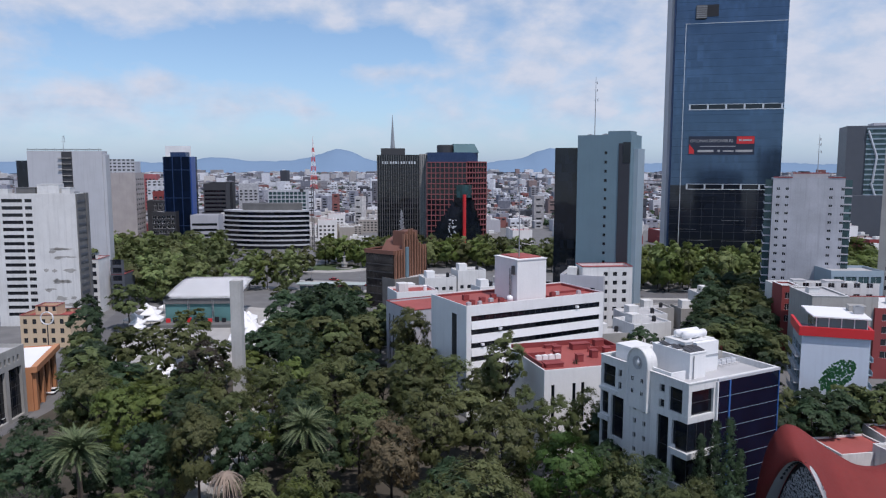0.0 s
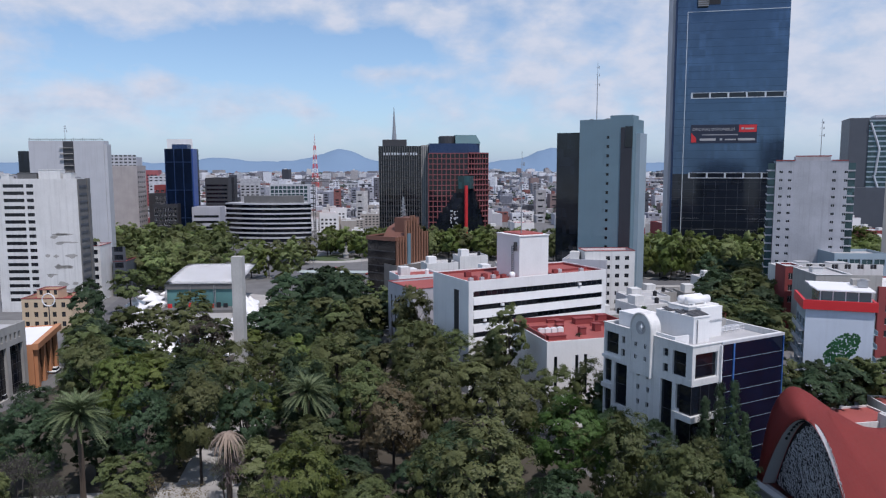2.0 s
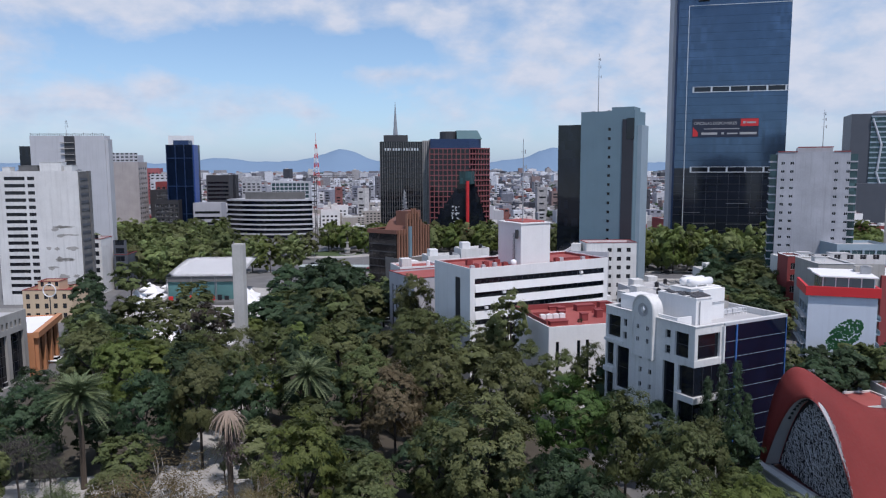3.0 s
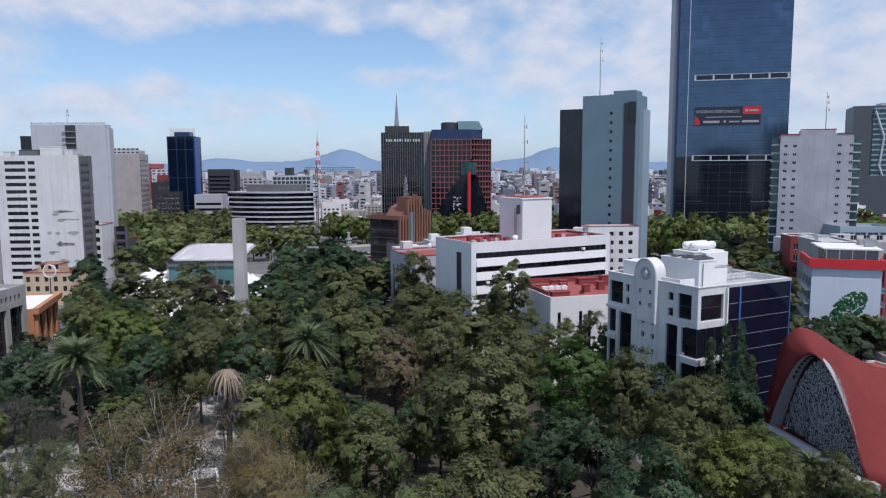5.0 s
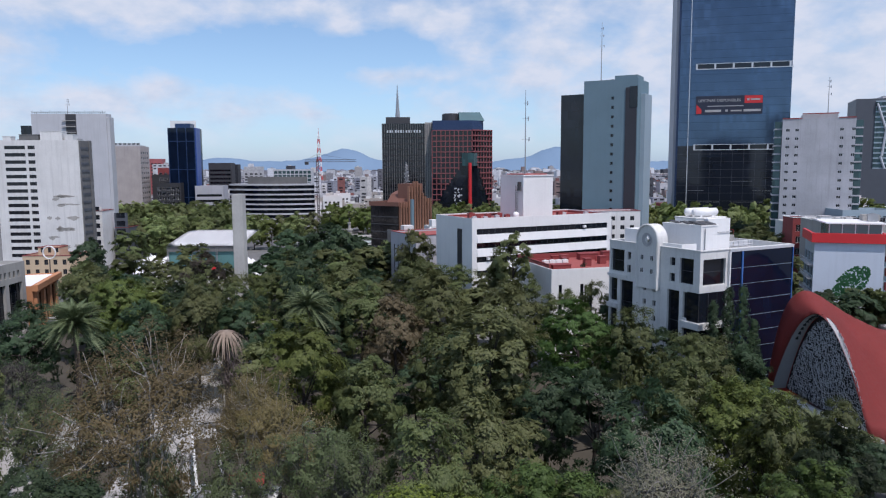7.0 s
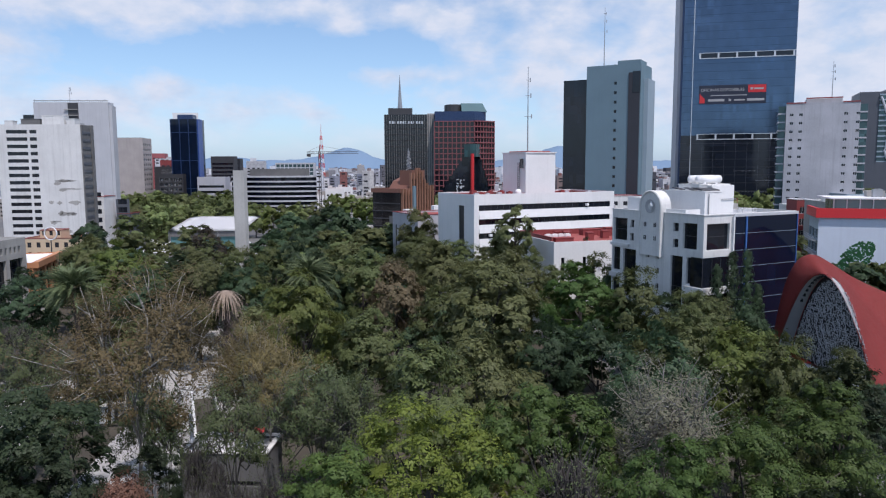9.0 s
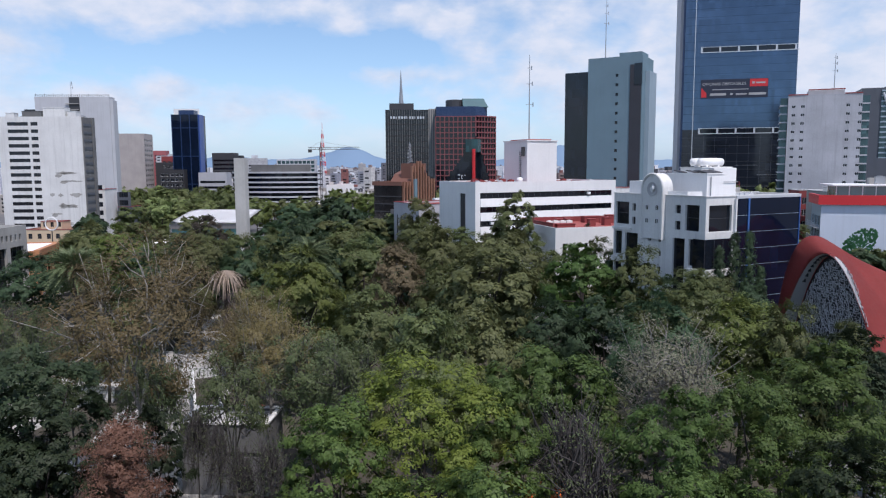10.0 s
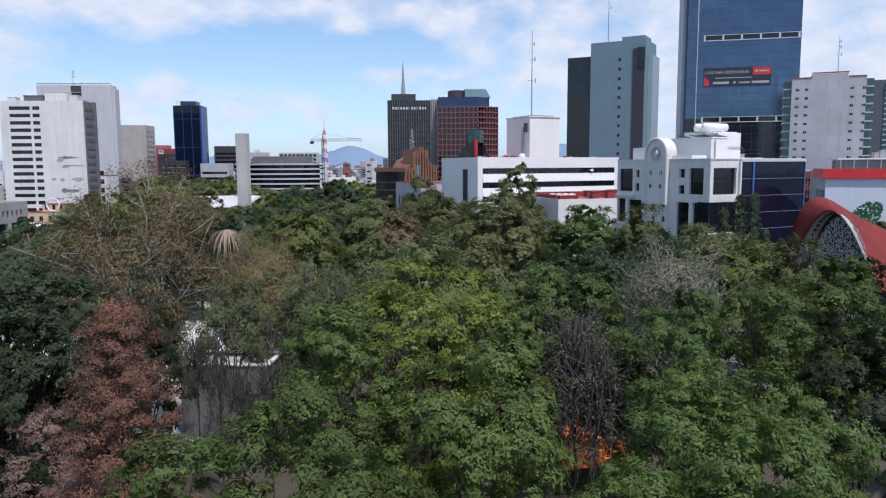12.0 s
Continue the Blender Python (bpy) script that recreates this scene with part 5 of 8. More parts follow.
# curved banded office building
cv = thing("curved_office", "curved grey office building with dark window bands", "office building", pose(-124, 512, 0))
R0, A0, A1 = 62.0, -126.0, -64.0


def arc(r, a0, a1, k=18):
    return [(r * math.cos(radians(a0 + (a1 - a0) * i / k)), 66 + r * math.sin(radians(a0 + (a1 - a0) * i / k))) for i in range(k + 1)]


for k in range(8):
    for dz_, th, r, mt, nm in ((0, 2.35, R0 - 0.5, BLACK_GLASS, "window_band"), (2.35, 1.15, R0, GREY_SLAB, "wall_band")):
        bm = bmesh.new()
        prism(bm, arc(r, A0, A1) + arc(r - 16, A1, A0), 3.5 * k + dz_, 3.5 * k + dz_ + th - 0.003)
        part(nm, bm, mt, cv)
bm = bmesh.new()
prism(bm, arc(R0 - 4, A0 + 14, A1 - 4) + arc(R0 - 14, A1 - 4, A0 + 14), 28, 33)
part("attic", bm, CONCRETE_DARK, cv)
block("grey_office", "light grey office block with strip windows", pose(-165, 470, 0, 0, 0, 4), 18, 14, 28, MUTED, GREY_ROOF, {"front": [(1, 3 + 3.6 * k, 16, 1.6) for k in range(6)]}, DARK_STEEL, BLACK_GLASS, bars=6)
block("green_glass_block", "pale framed office block with green glass", pose(-155, 640, 0, 0, 0, 4), 34, 14, 38, GREY_SLAB, GREY_ROOF, {"front": grid_holes(0.8, 3, 9, 10, 3.65, 3.45, 3.1, 2.7)}, ALU, GREEN_GLASS, parapet=1, bars=0)
block("red_house", "rose red stepped apartment tower", pose(-334, 800, 0, 0, 0, 6), 17, 14, 50, surface("rose_render", (0.40, 0.12, 0.13), 0.8, streak=0.2), GREY_ROOF, {"front": grid_holes(1, 4, 4, 12, 4.0, 3.6, 2.4, 1.6)}, DARK_STEEL, WINDOW_GLASS, parapet=0.8)
block("black_block", "small black office block", pose(-212, 640, 0, 0, 0, 4), 20, 14, 44, DARK_BRICK, GREY_ROOF, {"front": [(1, 4 + 3.6 * k, 18, 1.8) for k in range(10)]}, DARK_STEEL, BLACK_GLASS, bars=6)

# houses on the street beside the park
block("tan_house", "cream house with red trim", pose(-141.0, 236, 0, 0, 0, 2), 16.5, 11, 11.0, CREAM, RED_ROOF, {"front": grid_holes(1.0, 1.6, 5, 3, 3.0, 3.2, 1.3, 1.7)}, DARK_STEEL, WINDOW_GLASS, cap=RED_WALL)
block("tan_house", "cream rooftop house with arches", pose(-137.6, 239.5, 0, 0, 0, 2), 7, 6, 13.4, CREAM, RED_ROOF, {"front": grid_holes(0.8, 11.7, 3, 1, 2.4, 3, 1.1, 1.6)}, DARK_STEEL, WINDOW_GLASS, cap=RED_WALL)
og = block("orange_building", "orange building with white flat roof", pose(-101.6, 173.4, 0, 0, 0, 105.8), 23.6, 24, 11.2, ORANGE, WHITE_CLEAN, {}, DARK_STEEL, BLACK_GLASS, parapet=0.3)
bm = bmesh.new()
box(bm, -0.3, -1.3, 9.9, 23.9, -0.004, 11.4)
part("orange_canopy", bm, ORANGE, og)
for i in range(4):
    bm = bmesh.new()
    box(bm, 0.6 + 6.2 * i, -0.8, 0, 2.2 + 6.2 * i, -0.004, 9.88)
    part("orange_pier", bm, ORANGE, og)
    bm = bmesh.new()
    box(bm, 2.4 + 6.2 * i, -0.12, 0.6, min(23.4, 6.6 + 6.2 * i), -0.004, 8.8)
    part("shop_glass", bm, BLACK_GLASS, og)
block("grey_frame_building", "grey framed building with black glass", pose(-124.5, 150, 0, 0, 0, 0), 22.8, 21, 17.8, CONCRETE, GREY_ROOF, {"right": [(1.0, 1, 5.4, 12.0), (7.4, 1, 5.6, 12.0), (14.4, 1, 5.2, 12.0)] + [(1.0 + 1.7 * i, 14.4, 0.8, 1.5) for i in range(11)], "front": [(2, 1, 18, 13)]}, DARK_STEEL, BLACK_GLASS, bars=2, rails=4, deep=0.8)
bm = bmesh.new()
tube(bm, [(0, 0, 0), (0, 0, 12.6)], [0.2, 0.15], 8)
sign = thing("ring_sign", "white ring sign on a tall pole", "sign", pose(-120.2, 215, 0))
part("pole", bm, DARK_STEEL, sign)
bm = bmesh.new()
ringp = [(1.9 * math.cos(a * math.tau / 24), 0, 14.6 + 1.9 * math.sin(a * math.tau / 24)) for a in range(25)]
tube(bm, ringp, [0.2] * 25, 6, cap=False)
part("ring", bm, WHITE, sign)
block("stacked_house", "narrow white building with stacked balconies", pose(-148, 291, 0, 0, 0, 4), 7.5, 12, 22.5, WHITE_OLD, RED_ROOF, {"front": grid_holes(0.8, 2, 2, 7, 3.3, 3.4, 2.4, 1.9)}, DARK_STEEL, BLACK_GLASS, cap=RED_WALL)
block("stacked_house", "dark glass building with red roof edge", pose(-139.6, 300, 0, 0, 0, 4), 5.5, 12, 15, SLATE, RED_ROOF, {"front": grid_holes(0.8, 2, 1, 6, 3.4, 3.4, 3.6, 2.2)}, DARK_STEEL, BLACK_GLASS, cap=RED_WALL)

# monument pylon
bm = bmesh.new()
vs = box(bm, -1.3, -1.1, 0, 1.3, 1.1, 33.2)
bmesh.ops.bevel(bm, geom=bm.edges[:], offset=0.08, segments=2, affect="EDGES")
PYLON = surface("pale_pylon_concrete", (0.54, 0.53, 0.51), 0.85, wear=0.3, streak=0.35)
mon = thing("monument", "tall plain concrete monument pylon", "monument", pose(-49.6, 171, 0.14, 0, 0, -6))
part("shaft", bm, PYLON, mon)
bm = bmesh.new()
box(bm, -3, -2.6, 0, 3, 2.6, 0.9)
box(bm, -2.3, -1.9, 0.9, 2.3, 1.9, 1.6)
part("plinth", bm, PYLON, mon)

# event stage and tents on the plaza
st = thing("event_stage", "event stage with white roof and blue-green backdrop", "stage", pose(-106.0, 270, 0.14, 0, 0, 3))
bm = bmesh.new()
cols = []
for i in range(9):
    f = i / 8
    cols.append([bm.verts.new((-0.5 + 28.5 * f, -0.5 + 32 * g, 10.2 + 0.35 * math.sin(math.pi * g) + 3.4 * g)) for g in [k / 6 for k in range(7)]])
for a, b in zip(cols, cols[1:]):
    for k in range(6):
        bm.faces.new((a[k], b[k], b[k + 1], a[k + 1]))
bmesh.ops.solidify(bm, geom=bm.faces[:], thickness=0.25)
part("stage_roof", bm, WHITE_CLEAN, st, "white membrane roof", True)
bm = bmesh.new()
box(bm, 0, 0, 8.0, 27.5, 0.5, 10.0)
part("truss_fascia", bm, CONCRETE_DARK, st)
bm = bmesh.new()
box(bm, 0.2, 0.6, 1.2, 27.3, 0.9, 8.0)
part("backdrop_cloth", bm, surface("blue_green_cloth", (0.10, 0.24, 0.24), 0.8, wear=0.4, grain=0.4), st, "blue-green stage backdrop")
bm = bmesh.new()
box(bm, -1, -6, 0, 28.5, 3, 1.2)
part("stage_deck", bm, CONCRETE_DARK, st)
for x in (0, 9, 18.2, 27.4):
    bm = bmesh.new()
    for dx_, dy_ in ((0, 0), (0.5, 0), (0, 0.5), (0.5, 0.5)):
        tube(bm, [(x + dx_ - 0.25, dy_ - 0.2, 0), (x + dx_ - 0.25, dy_ - 0.2, 10)], [0.07, 0.07], 5)
    part("truss_leg", bm, STEEL, st)
rngm = random.Random(3)
for i in range(9):
    bm = bmesh.new()
    box(bm, 0, -0.4, 0, 1.6, 0, rngm.uniform(1.4, 2.2))
    part("speaker_stack", bm, VOID if i % 3 else RED_BRIGHT, st, at=pose(1 + i * 2.6, -1.5, 1.2))


def tent(x, y, w, h, yaw=0.0):
    ob = thing("tent", "white peaked event tent", "tent", pose(x, y, 0.14, 0, 0, yaw), "plaza tents")
    bm = bmesh.new()
    apex = bm.verts.new((0, 0, h + w * 0.42))
    n = 16
    eave, mid = [], []
    for i in range(n):
        k, f = divmod(i, n // 4)
        c = [(-1, -1), (1, -1), (1, 1), (-1, 1), (-1, -1)]
        p = Vector(c[k]).lerp(Vector(c[k + 1]), f / (n // 4)) * w / 2
        eave.append(bm.verts.new((p.x, p.y, h)))
        mid.append(bm.verts.new((p.x * 0.42, p.y * 0.42, h + w * 0.16)))
    low_ = [bm.verts.new((v.co.x, v.co.y, h - 0.45)) for v in eave]
    for i in range(n):
        j = (i + 1) % n
        bm.faces.new((low_[i], low_[j], eave[j], eave[i]))
        bm.faces.new((eave[i], eave[j], mid[j], mid[i]))
        bm.faces.new((mid[i], mid[j], apex))
    part("canopy", bm, WHITE_CLEAN, ob)
    for sx in (-1, 1):
        for sy in (-1, 1):
            bm = bmesh.new()
            tube(bm, [(sx * w * 0.48, sy * w * 0.48, 0), (sx * w * 0.48, sy * w * 0.48, h - 0.1)], [0.06, 0.06], 6)
            part("pole", bm, STEEL, ob)
    return ob


for t_ in ((-114, 277, 7, 3.2, 10), (-119, 285, 6, 3.2, 0), (-109, 268, 6, 3, 0), (-113, 292, 6, 3, 5), (-68, 238, 8, 3.2, 12), (-63, 231, 7, 3.2, 8), (-60, 224, 7, 3.0, 5), (-66, 247, 7, 3.2, 0), (-71, 255, 7, 3.2, 0),
           (-58, 216, 6, 2.8, 0), (-70, 205, 8, 2.8, 20), (-76, 196, 8, 2.8, 10), (-84, 204, 6, 2.8, 0), (-68, 190, 6, 2.8, 15), (-62, 196, 5, 2.8, 0), (-55, 238, 5, 2.8, 0), (-74, 264, 8, 3.4, 0), (-64, 262, 6, 3.2, 0)):
    tent(*t_)

# long canopy of the bus stop on the avenue
cn = thing("bus_station", "long pale green canopy of a bus station", "bus station", pose(-70, 338, 0.1, 0, 0, -4))
bm = bmesh.new()
vs = box(bm, 0, 0, 4.2, 33, 7, 4.5)
bmesh.ops.bevel(bm, geom=bm.edges[:], offset=0.1, segments=1, affect="EDGES")
part("canopy", bm, surface("pale_green_sheet", (0.42, 0.48, 0.46), 0.5), cn)
bm = bmesh.new()
box(bm, 0.8, 1.2, 0, 32.2, 5.8, 0.9)
part("platform", bm, CONCRETE, cn)
for i in range(9):
    bm = bmesh.new()
    tube(bm, [(1.5 + 3.75 * i, 3.5, 0.9), (1.5 + 3.75 * i, 3.5, 4.2)], [0.14, 0.14], 6)
    part("column", bm, STEEL, cn)
    if i < 8:
        bm = bmesh.new()
        box(bm, 1.7 + 3.75 * i, 1.25, 0.902, 5.0 + 3.75 * i, 1.31, 3.4)
        part("glass_screen", bm, GREEN_GLASS, cn)

# red shell church with a pierced stone screen
ch = thing("church", "red concrete shell church with pierced stone screen", "church")


def arch3(foot_a, top, foot_b, k, tight=1.6):
    """A rounded arch through three places, the more pointed the smaller tight is."""
    out_ = []
    a, t, b = Vector(foot_a), Vector(top), Vector(foot_b)
    for i in range(k + 1):
        s = i / k
        u = 2 * s - 1
        q = (math.sqrt(u * u + tight * tight) - tight) / (math.sqrt(1 + tight * tight) - tight)
        c1, c2, c3 = (q - u) / 2, 1 - q, (q + u) / 2
        out_.append(a * c1 + t * c2 + b * c3)
    return out_


FRONT = ((48.6, 106.0, 6.2), (50.5, 97.4, 19.3), (52.0, 86.6, 6.0))
SECTIONS = [FRONT,
            ((49.0, 107.8, 6.0), (51.3, 101.0, 20.1), (54.5, 86.3, 5.0)),
            ((50.4, 112.0, 4.5), (54.6, 109.2, 21.0), (60.0, 86.5, 3.0)),
            ((52.5, 116.0, 2.0), (58.2, 106.8, 18.0), (66.0, 87.5, 0.0)),
            ((58.0, 121.0, 0.0), (63.0, 104.5, 15.4), (72.0, 90.0, 0.0)),
            ((67.0, 124.0, 0.0), (70.0, 105.0, 14.8), (79.0, 93.0, 0.0)),
            ((77.0, 126.0, 0.0), (80.0, 107.0, 18.4), (88.0, 96.0, 0.0)),
            ((87.0, 127.0, 0.0), (90.0, 109.0, 21.0), (97.0, 99.0, 0.0))]
bm = bmesh.new()
KK = 28
fine = []
for a, b in zip(SECTIONS, SECTIONS[1:]):
    for s in (0.0, 0.25, 0.5, 0.75):
        fine.append([Vector(p).lerp(Vector(q), s) for p, q in zip(a, b)])
fine.append([Vector(p) for p in SECTIONS[-1]])
for _ in range(2):
    fine = [fine[0]] + [[(fine[i - 1][k] + fine[i][k] * 2 + fine[i + 1][k]) / 4 for k in range(3)] for i in range(1, len(fine) - 1)] + [fine[-1]]
rings = [[bm.verts.new(p) for p in arch3(*f, KK, max(0.5, min(1.6, 1.6 - 0.22 * (i - 4))))] for i, f in enumerate(fine)]
for a, b in zip(rings, rings[1:]):
    for k in range(KK):
        bm.faces.new((a[k], a[k + 1], b[k + 1], b[k]))
bmesh.ops.solidify(bm, geom=bm.faces[:], thickness=0.35)
part("shell", bm, RED_SHELL, ch, "matte red concrete shell", True)
IN = Vector((0.985, 0.17, 0))
outer = arch3(*FRONT, 32)
mid_ = Vector((50.2, 96.3, 0))


def shrink(p, f, g):
    q = mid_ + (Vector((p.x, p.y, 0)) - mid_) * f
    return Vector((q.x, q.y, 6.1 + (p.z - 6.1) * g))


inner = [shrink(p, 0.985, 0.972) + IN * (2.2 - 2.1 * k / 32) for k, p in enumerate(outer)]
bm = bmesh.new()
lo, hi = [bm.verts.new(shrink(p, 0.997, 0.992) + IN * 0.01) for p in outer], [bm.verts.new(p) for p in inner]
for k in range(32):
    bm.faces.new((lo[k], lo[k + 1], hi[k + 1], hi[k]))
part("arch_band", bm, BAND_GREY, ch, "pale concrete arch band")
for k in range(7, 18, 1):
    if k % 1 == 0 and 7 <= k <= 16:
        c = (outer[k] * 0.42 + inner[k] * 0.58) - IN * 0.18
        bm = bmesh.new()
        box(bm, -0.2, -0.1, -0.24, 0.2, 0.1, 0.24)
        part("band_opening", bm, VOID, ch, at=Matrix.Translation(c) @ pose(0, 0, 0, 0, 0, -57))
# near-black sheet added for the dark behind the screen, and the pierced screen as a web of rings, rays and small bars
T_ = Vector((inner[-1].x - inner[0].x, inner[-1].y - inner[0].y, 0)).normalized()
Z_ = Vector((0, 0, 1))
bm = bmesh.new()
bm.faces.new([bm.verts.new(p + IN * 0.1) for p in inner])
part("screen_backing", bm, VOID, ch)


def on_screen(u, z):
    """A place on the screen: u along it from its middle, z up."""
    m_ = (inner[0] + inner[-1]) / 2
    return Vector((m_.x, m_.y, 0)) + T_ * u + Z_ * z


HALF = (inner[-1] - inner[0]).length / 2
TOPZ = inner[16].z


def inside(u, z, gap=0.0):
    return z < 6.2 + (TOPZ - 6.2 - gap) * (1 - (u / (HALF - gap)) ** 2) and z > 6.2


rngm = random.Random(21)
bm = bmesh.new()


def stick(u0, z0, u1, z1, r=0.07):
    if inside(u0, z0, 0.1) and inside(u1, z1, 0.1):
        a, b = on_screen(u0, z0) + IN * 0.02, on_screen(u1, z1) + IN * 0.02
        tube(bm, [a, b], [r, r], 4)


for ring_r in (0.9, 2.1, 3.4):
    kk = int(10 + ring_r * 7)
    for i in range(kk):
        a, b = i * math.tau / kk, (i + 1) * math.tau / kk
        stick(ring_r * math.cos(a), 12.0 + ring_r * math.sin(a), ring_r * math.cos(b), 12.0 + ring_r * math.sin(b), 0.06)
knot = {}
for i in range(-32, 33):
    for j in range(42):
        knot[i, j] = (i * 0.33 + rngm.uniform(-0.12, 0.12), 6.25 + j * 0.33 + rngm.uniform(-0.12, 0.12))
for (i, j), (u, z) in knot.items():
    for di, dj, chance in ((1, 0, 0.66), (0, 1, 0.68), (1, 1, 0.10), (1, -1, 0.10)):
        if (i + di, j + dj) in knot and rngm.random() < chance:
            stick(u, z, *knot[i + di, j + dj], rngm.uniform(0.036, 0.056))
part("stone_screen", bm, SCREEN_GREY, ch, "pierced grey stone screen")
bm = bmesh.new()
a, b = Vector((48.3, 107.0, 0)), Vector((52.2, 85.4, 0))
ob_m = Matrix.Translation(a) @ pose(0, 0, 0, 0, 0, math.degrees(math.atan2(b.y - a.y, b.x - a.x)))
box(bm, 0, -0.9, 0, (b - a).length, 1.2, 6.0, ob_m)
part("screen_base", bm, GREY_ROOF, ch)
bm = bmesh.new()
box(bm, -0.2, -1.1, 6.002, (b - a).length + 0.2, 0.2, 6.25, ob_m)
part("base_coping", bm, WHITE_OLD, ch)
bm = bmesh.new()
box(bm, -0.2, -1.12, 4.7, (b - a).length + 0.2, -0.904, 4.9, ob_m)
part("base_ledge", bm, WHITE_OLD, ch)
# tiled and flat roofs round the church
roofs = ((58, 128, 12, 9, 6.0, RED_ROOF, 20), (66, 136, 9, 7, 6.5, GREY_ROOF, 20), (76, 132, 12, 9, 6.0, RED_ROOF, 10), (88, 138, 10, 8, 7.0, RED_ROOF, 0), (53, 121, 6, 4, 5.0, RED_ROOF, 28), (84, 128, 7, 6, 7.5, CONCRETE, 10))
for x, y, w_, d_, h_, mt, yw in roofs:
    block("low_house", "low house with flat coloured roof by the church", pose(x, y, 0, 0, 0, yw), w_, d_, h_, WHITE_OLD, mt, {"front": grid_holes(1, 1, int(w_ / 3), 1, 3, 3, 1.4, 1.6)}, DARK_STEEL, WINDOW_GLASS, parapet=0.4)
for x, y, w_, h_ in ((-113, 262, 5, 2.8), (-110, 255, 4.5, 2.6), (-117, 268, 6, 3.0), (-72, 262, 5.5, 2.8), (-68, 254, 5, 2.8), (-74, 270, 6, 3.0), (-64, 262, 4.5, 2.6)):
    tent(x, y, w_, h_, 8)

# ---- trees ----
def leaf_cards(rs, centres, radii, per, size, up=0.5, squash=0.75, long=1.5, drop=0.35, lead=None, own=0.6):
    """Pointed leaves gathered in domed tufts round the centres, three corners each."""
    c = np.repeat(centres, per, axis=0)
    r = np.repeat(radii, per)[:, None]
    n = len(c)
    d = rs.normal(size=(n, 3))
    d[:, 2] = np.abs(d[:, 2]) * 1.1 - drop
    d /= np.linalg.norm(d, axis=1)[:, None]
    p = c + d * r * np.array([1, 1, squash]) * rs.uniform(0.6, 1.08, (n, 1))
    if lead is not None:
        d = d * own + np.repeat(lead, per, axis=0) * (1.5 - own)
    nrm = d + np.array([0, 0, up]) + rs.normal(scale=0.28, size=(n, 3))
    nrm /= np.linalg.norm(nrm, axis=1)[:, None]
    t = np.cross(nrm, rs.normal(size=(n, 3)))
    t /= np.linalg.norm(t, axis=1)[:, None] + 1e-9
    b = np.cross(nrm, t)
    s = size * rs.uniform(0.65, 1.3, (n, 1))
    v = np.stack([p - t * s * 0.45 - b * s * 0.42, p + t * s * long * 0.6, p - t * s * 0.3 + b * s * 0.45], axis=1)
    soft = d + np.array([0, 0, 0.2]) + rs.normal(scale=0.2, size=(n, 3))
    soft /= np.linalg.norm(soft, axis=1)[:, None]
    return v.reshape(-1, 3), np.repeat(soft, 3, axis=0)


def cards_mesh(name, verts, mat, corners=3, soft=None):
    me = bpy.data.meshes.new(name)
    k = len(verts) // corners
    me.vertices.add(len(verts))
    me.vertices.foreach_set("co", verts.astype(np.float32).ravel())
    me.loops.add(k * corners)
    me.loops.foreach_set("vertex_index", np.arange(k * corners, dtype=np.int32))
    me.polygons.add(k)
    me.polygons.foreach_set("loop_start", np.arange(0, k * corners, corners, dtype=np.int32))
    me.update(calc_edges=True)
    if soft is not None:
        me.normals_split_custom_set_from_vertices(soft.tolist())
    me.materials.append(mat)
    return me


def boughs(rs, R, Hc, count, each, low=-0.5, big=0.36, spike=0.0, domed=0.5):
    """Leaf tufts set over rounded boughs, which make up an uneven crown: centres, radii and outward directions."""
    k = np.arange(count * 2) + rs.uniform(0, 1)
    z = 1 - 2 * (k + 0.5) / (count * 2)
    a = k * 2.399963
    d = np.stack([np.sqrt(np.clip(1 - z * z, 0, 1)) * np.cos(a), np.sqrt(np.clip(1 - z * z, 0, 1)) * np.sin(a), z], axis=1) + rs.normal(scale=0.16, size=(count * 2, 3))
    d /= np.linalg.norm(d, axis=1)[:, None]
    d = d[d[:, 2] > low]
    d = d[rs.permutation(len(d))[:count]]
    br = R * big * rs.uniform(0.62, 1.25, len(d))
    reach = rs.uniform(0.80, 1.10, (len(d), 1)) * (1 + spike * np.clip(d[:, 2:], 0, 1))
    c = d * reach * np.array([R - R * big * 0.75, R - R * big * 0.75, Hc - R * big * 0.6])
    c[0] = (rs.uniform(-0.2, 0.2) * R, rs.uniform(-0.2, 0.2) * R, Hc - R * big * 0.55)
    v = rs.normal(size=(len(d) * each, 3)) * 0.62 + np.repeat(d, each, axis=0) * 0.62 + np.array([0, 0, 0.28])
    v /= np.linalg.norm(v, axis=1)[:, None]
    b = np.repeat(br, each)
    p = np.repeat(c, each, axis=0) + v * (b * rs.uniform(0.64, 1.02, len(b)))[:, None] * np.array([1, 1, 0.82])
    return p, b * rs.uniform(0.26, 0.44, len(b)), v * domed + np.repeat(d, each, axis=0) * (1.15 - domed)


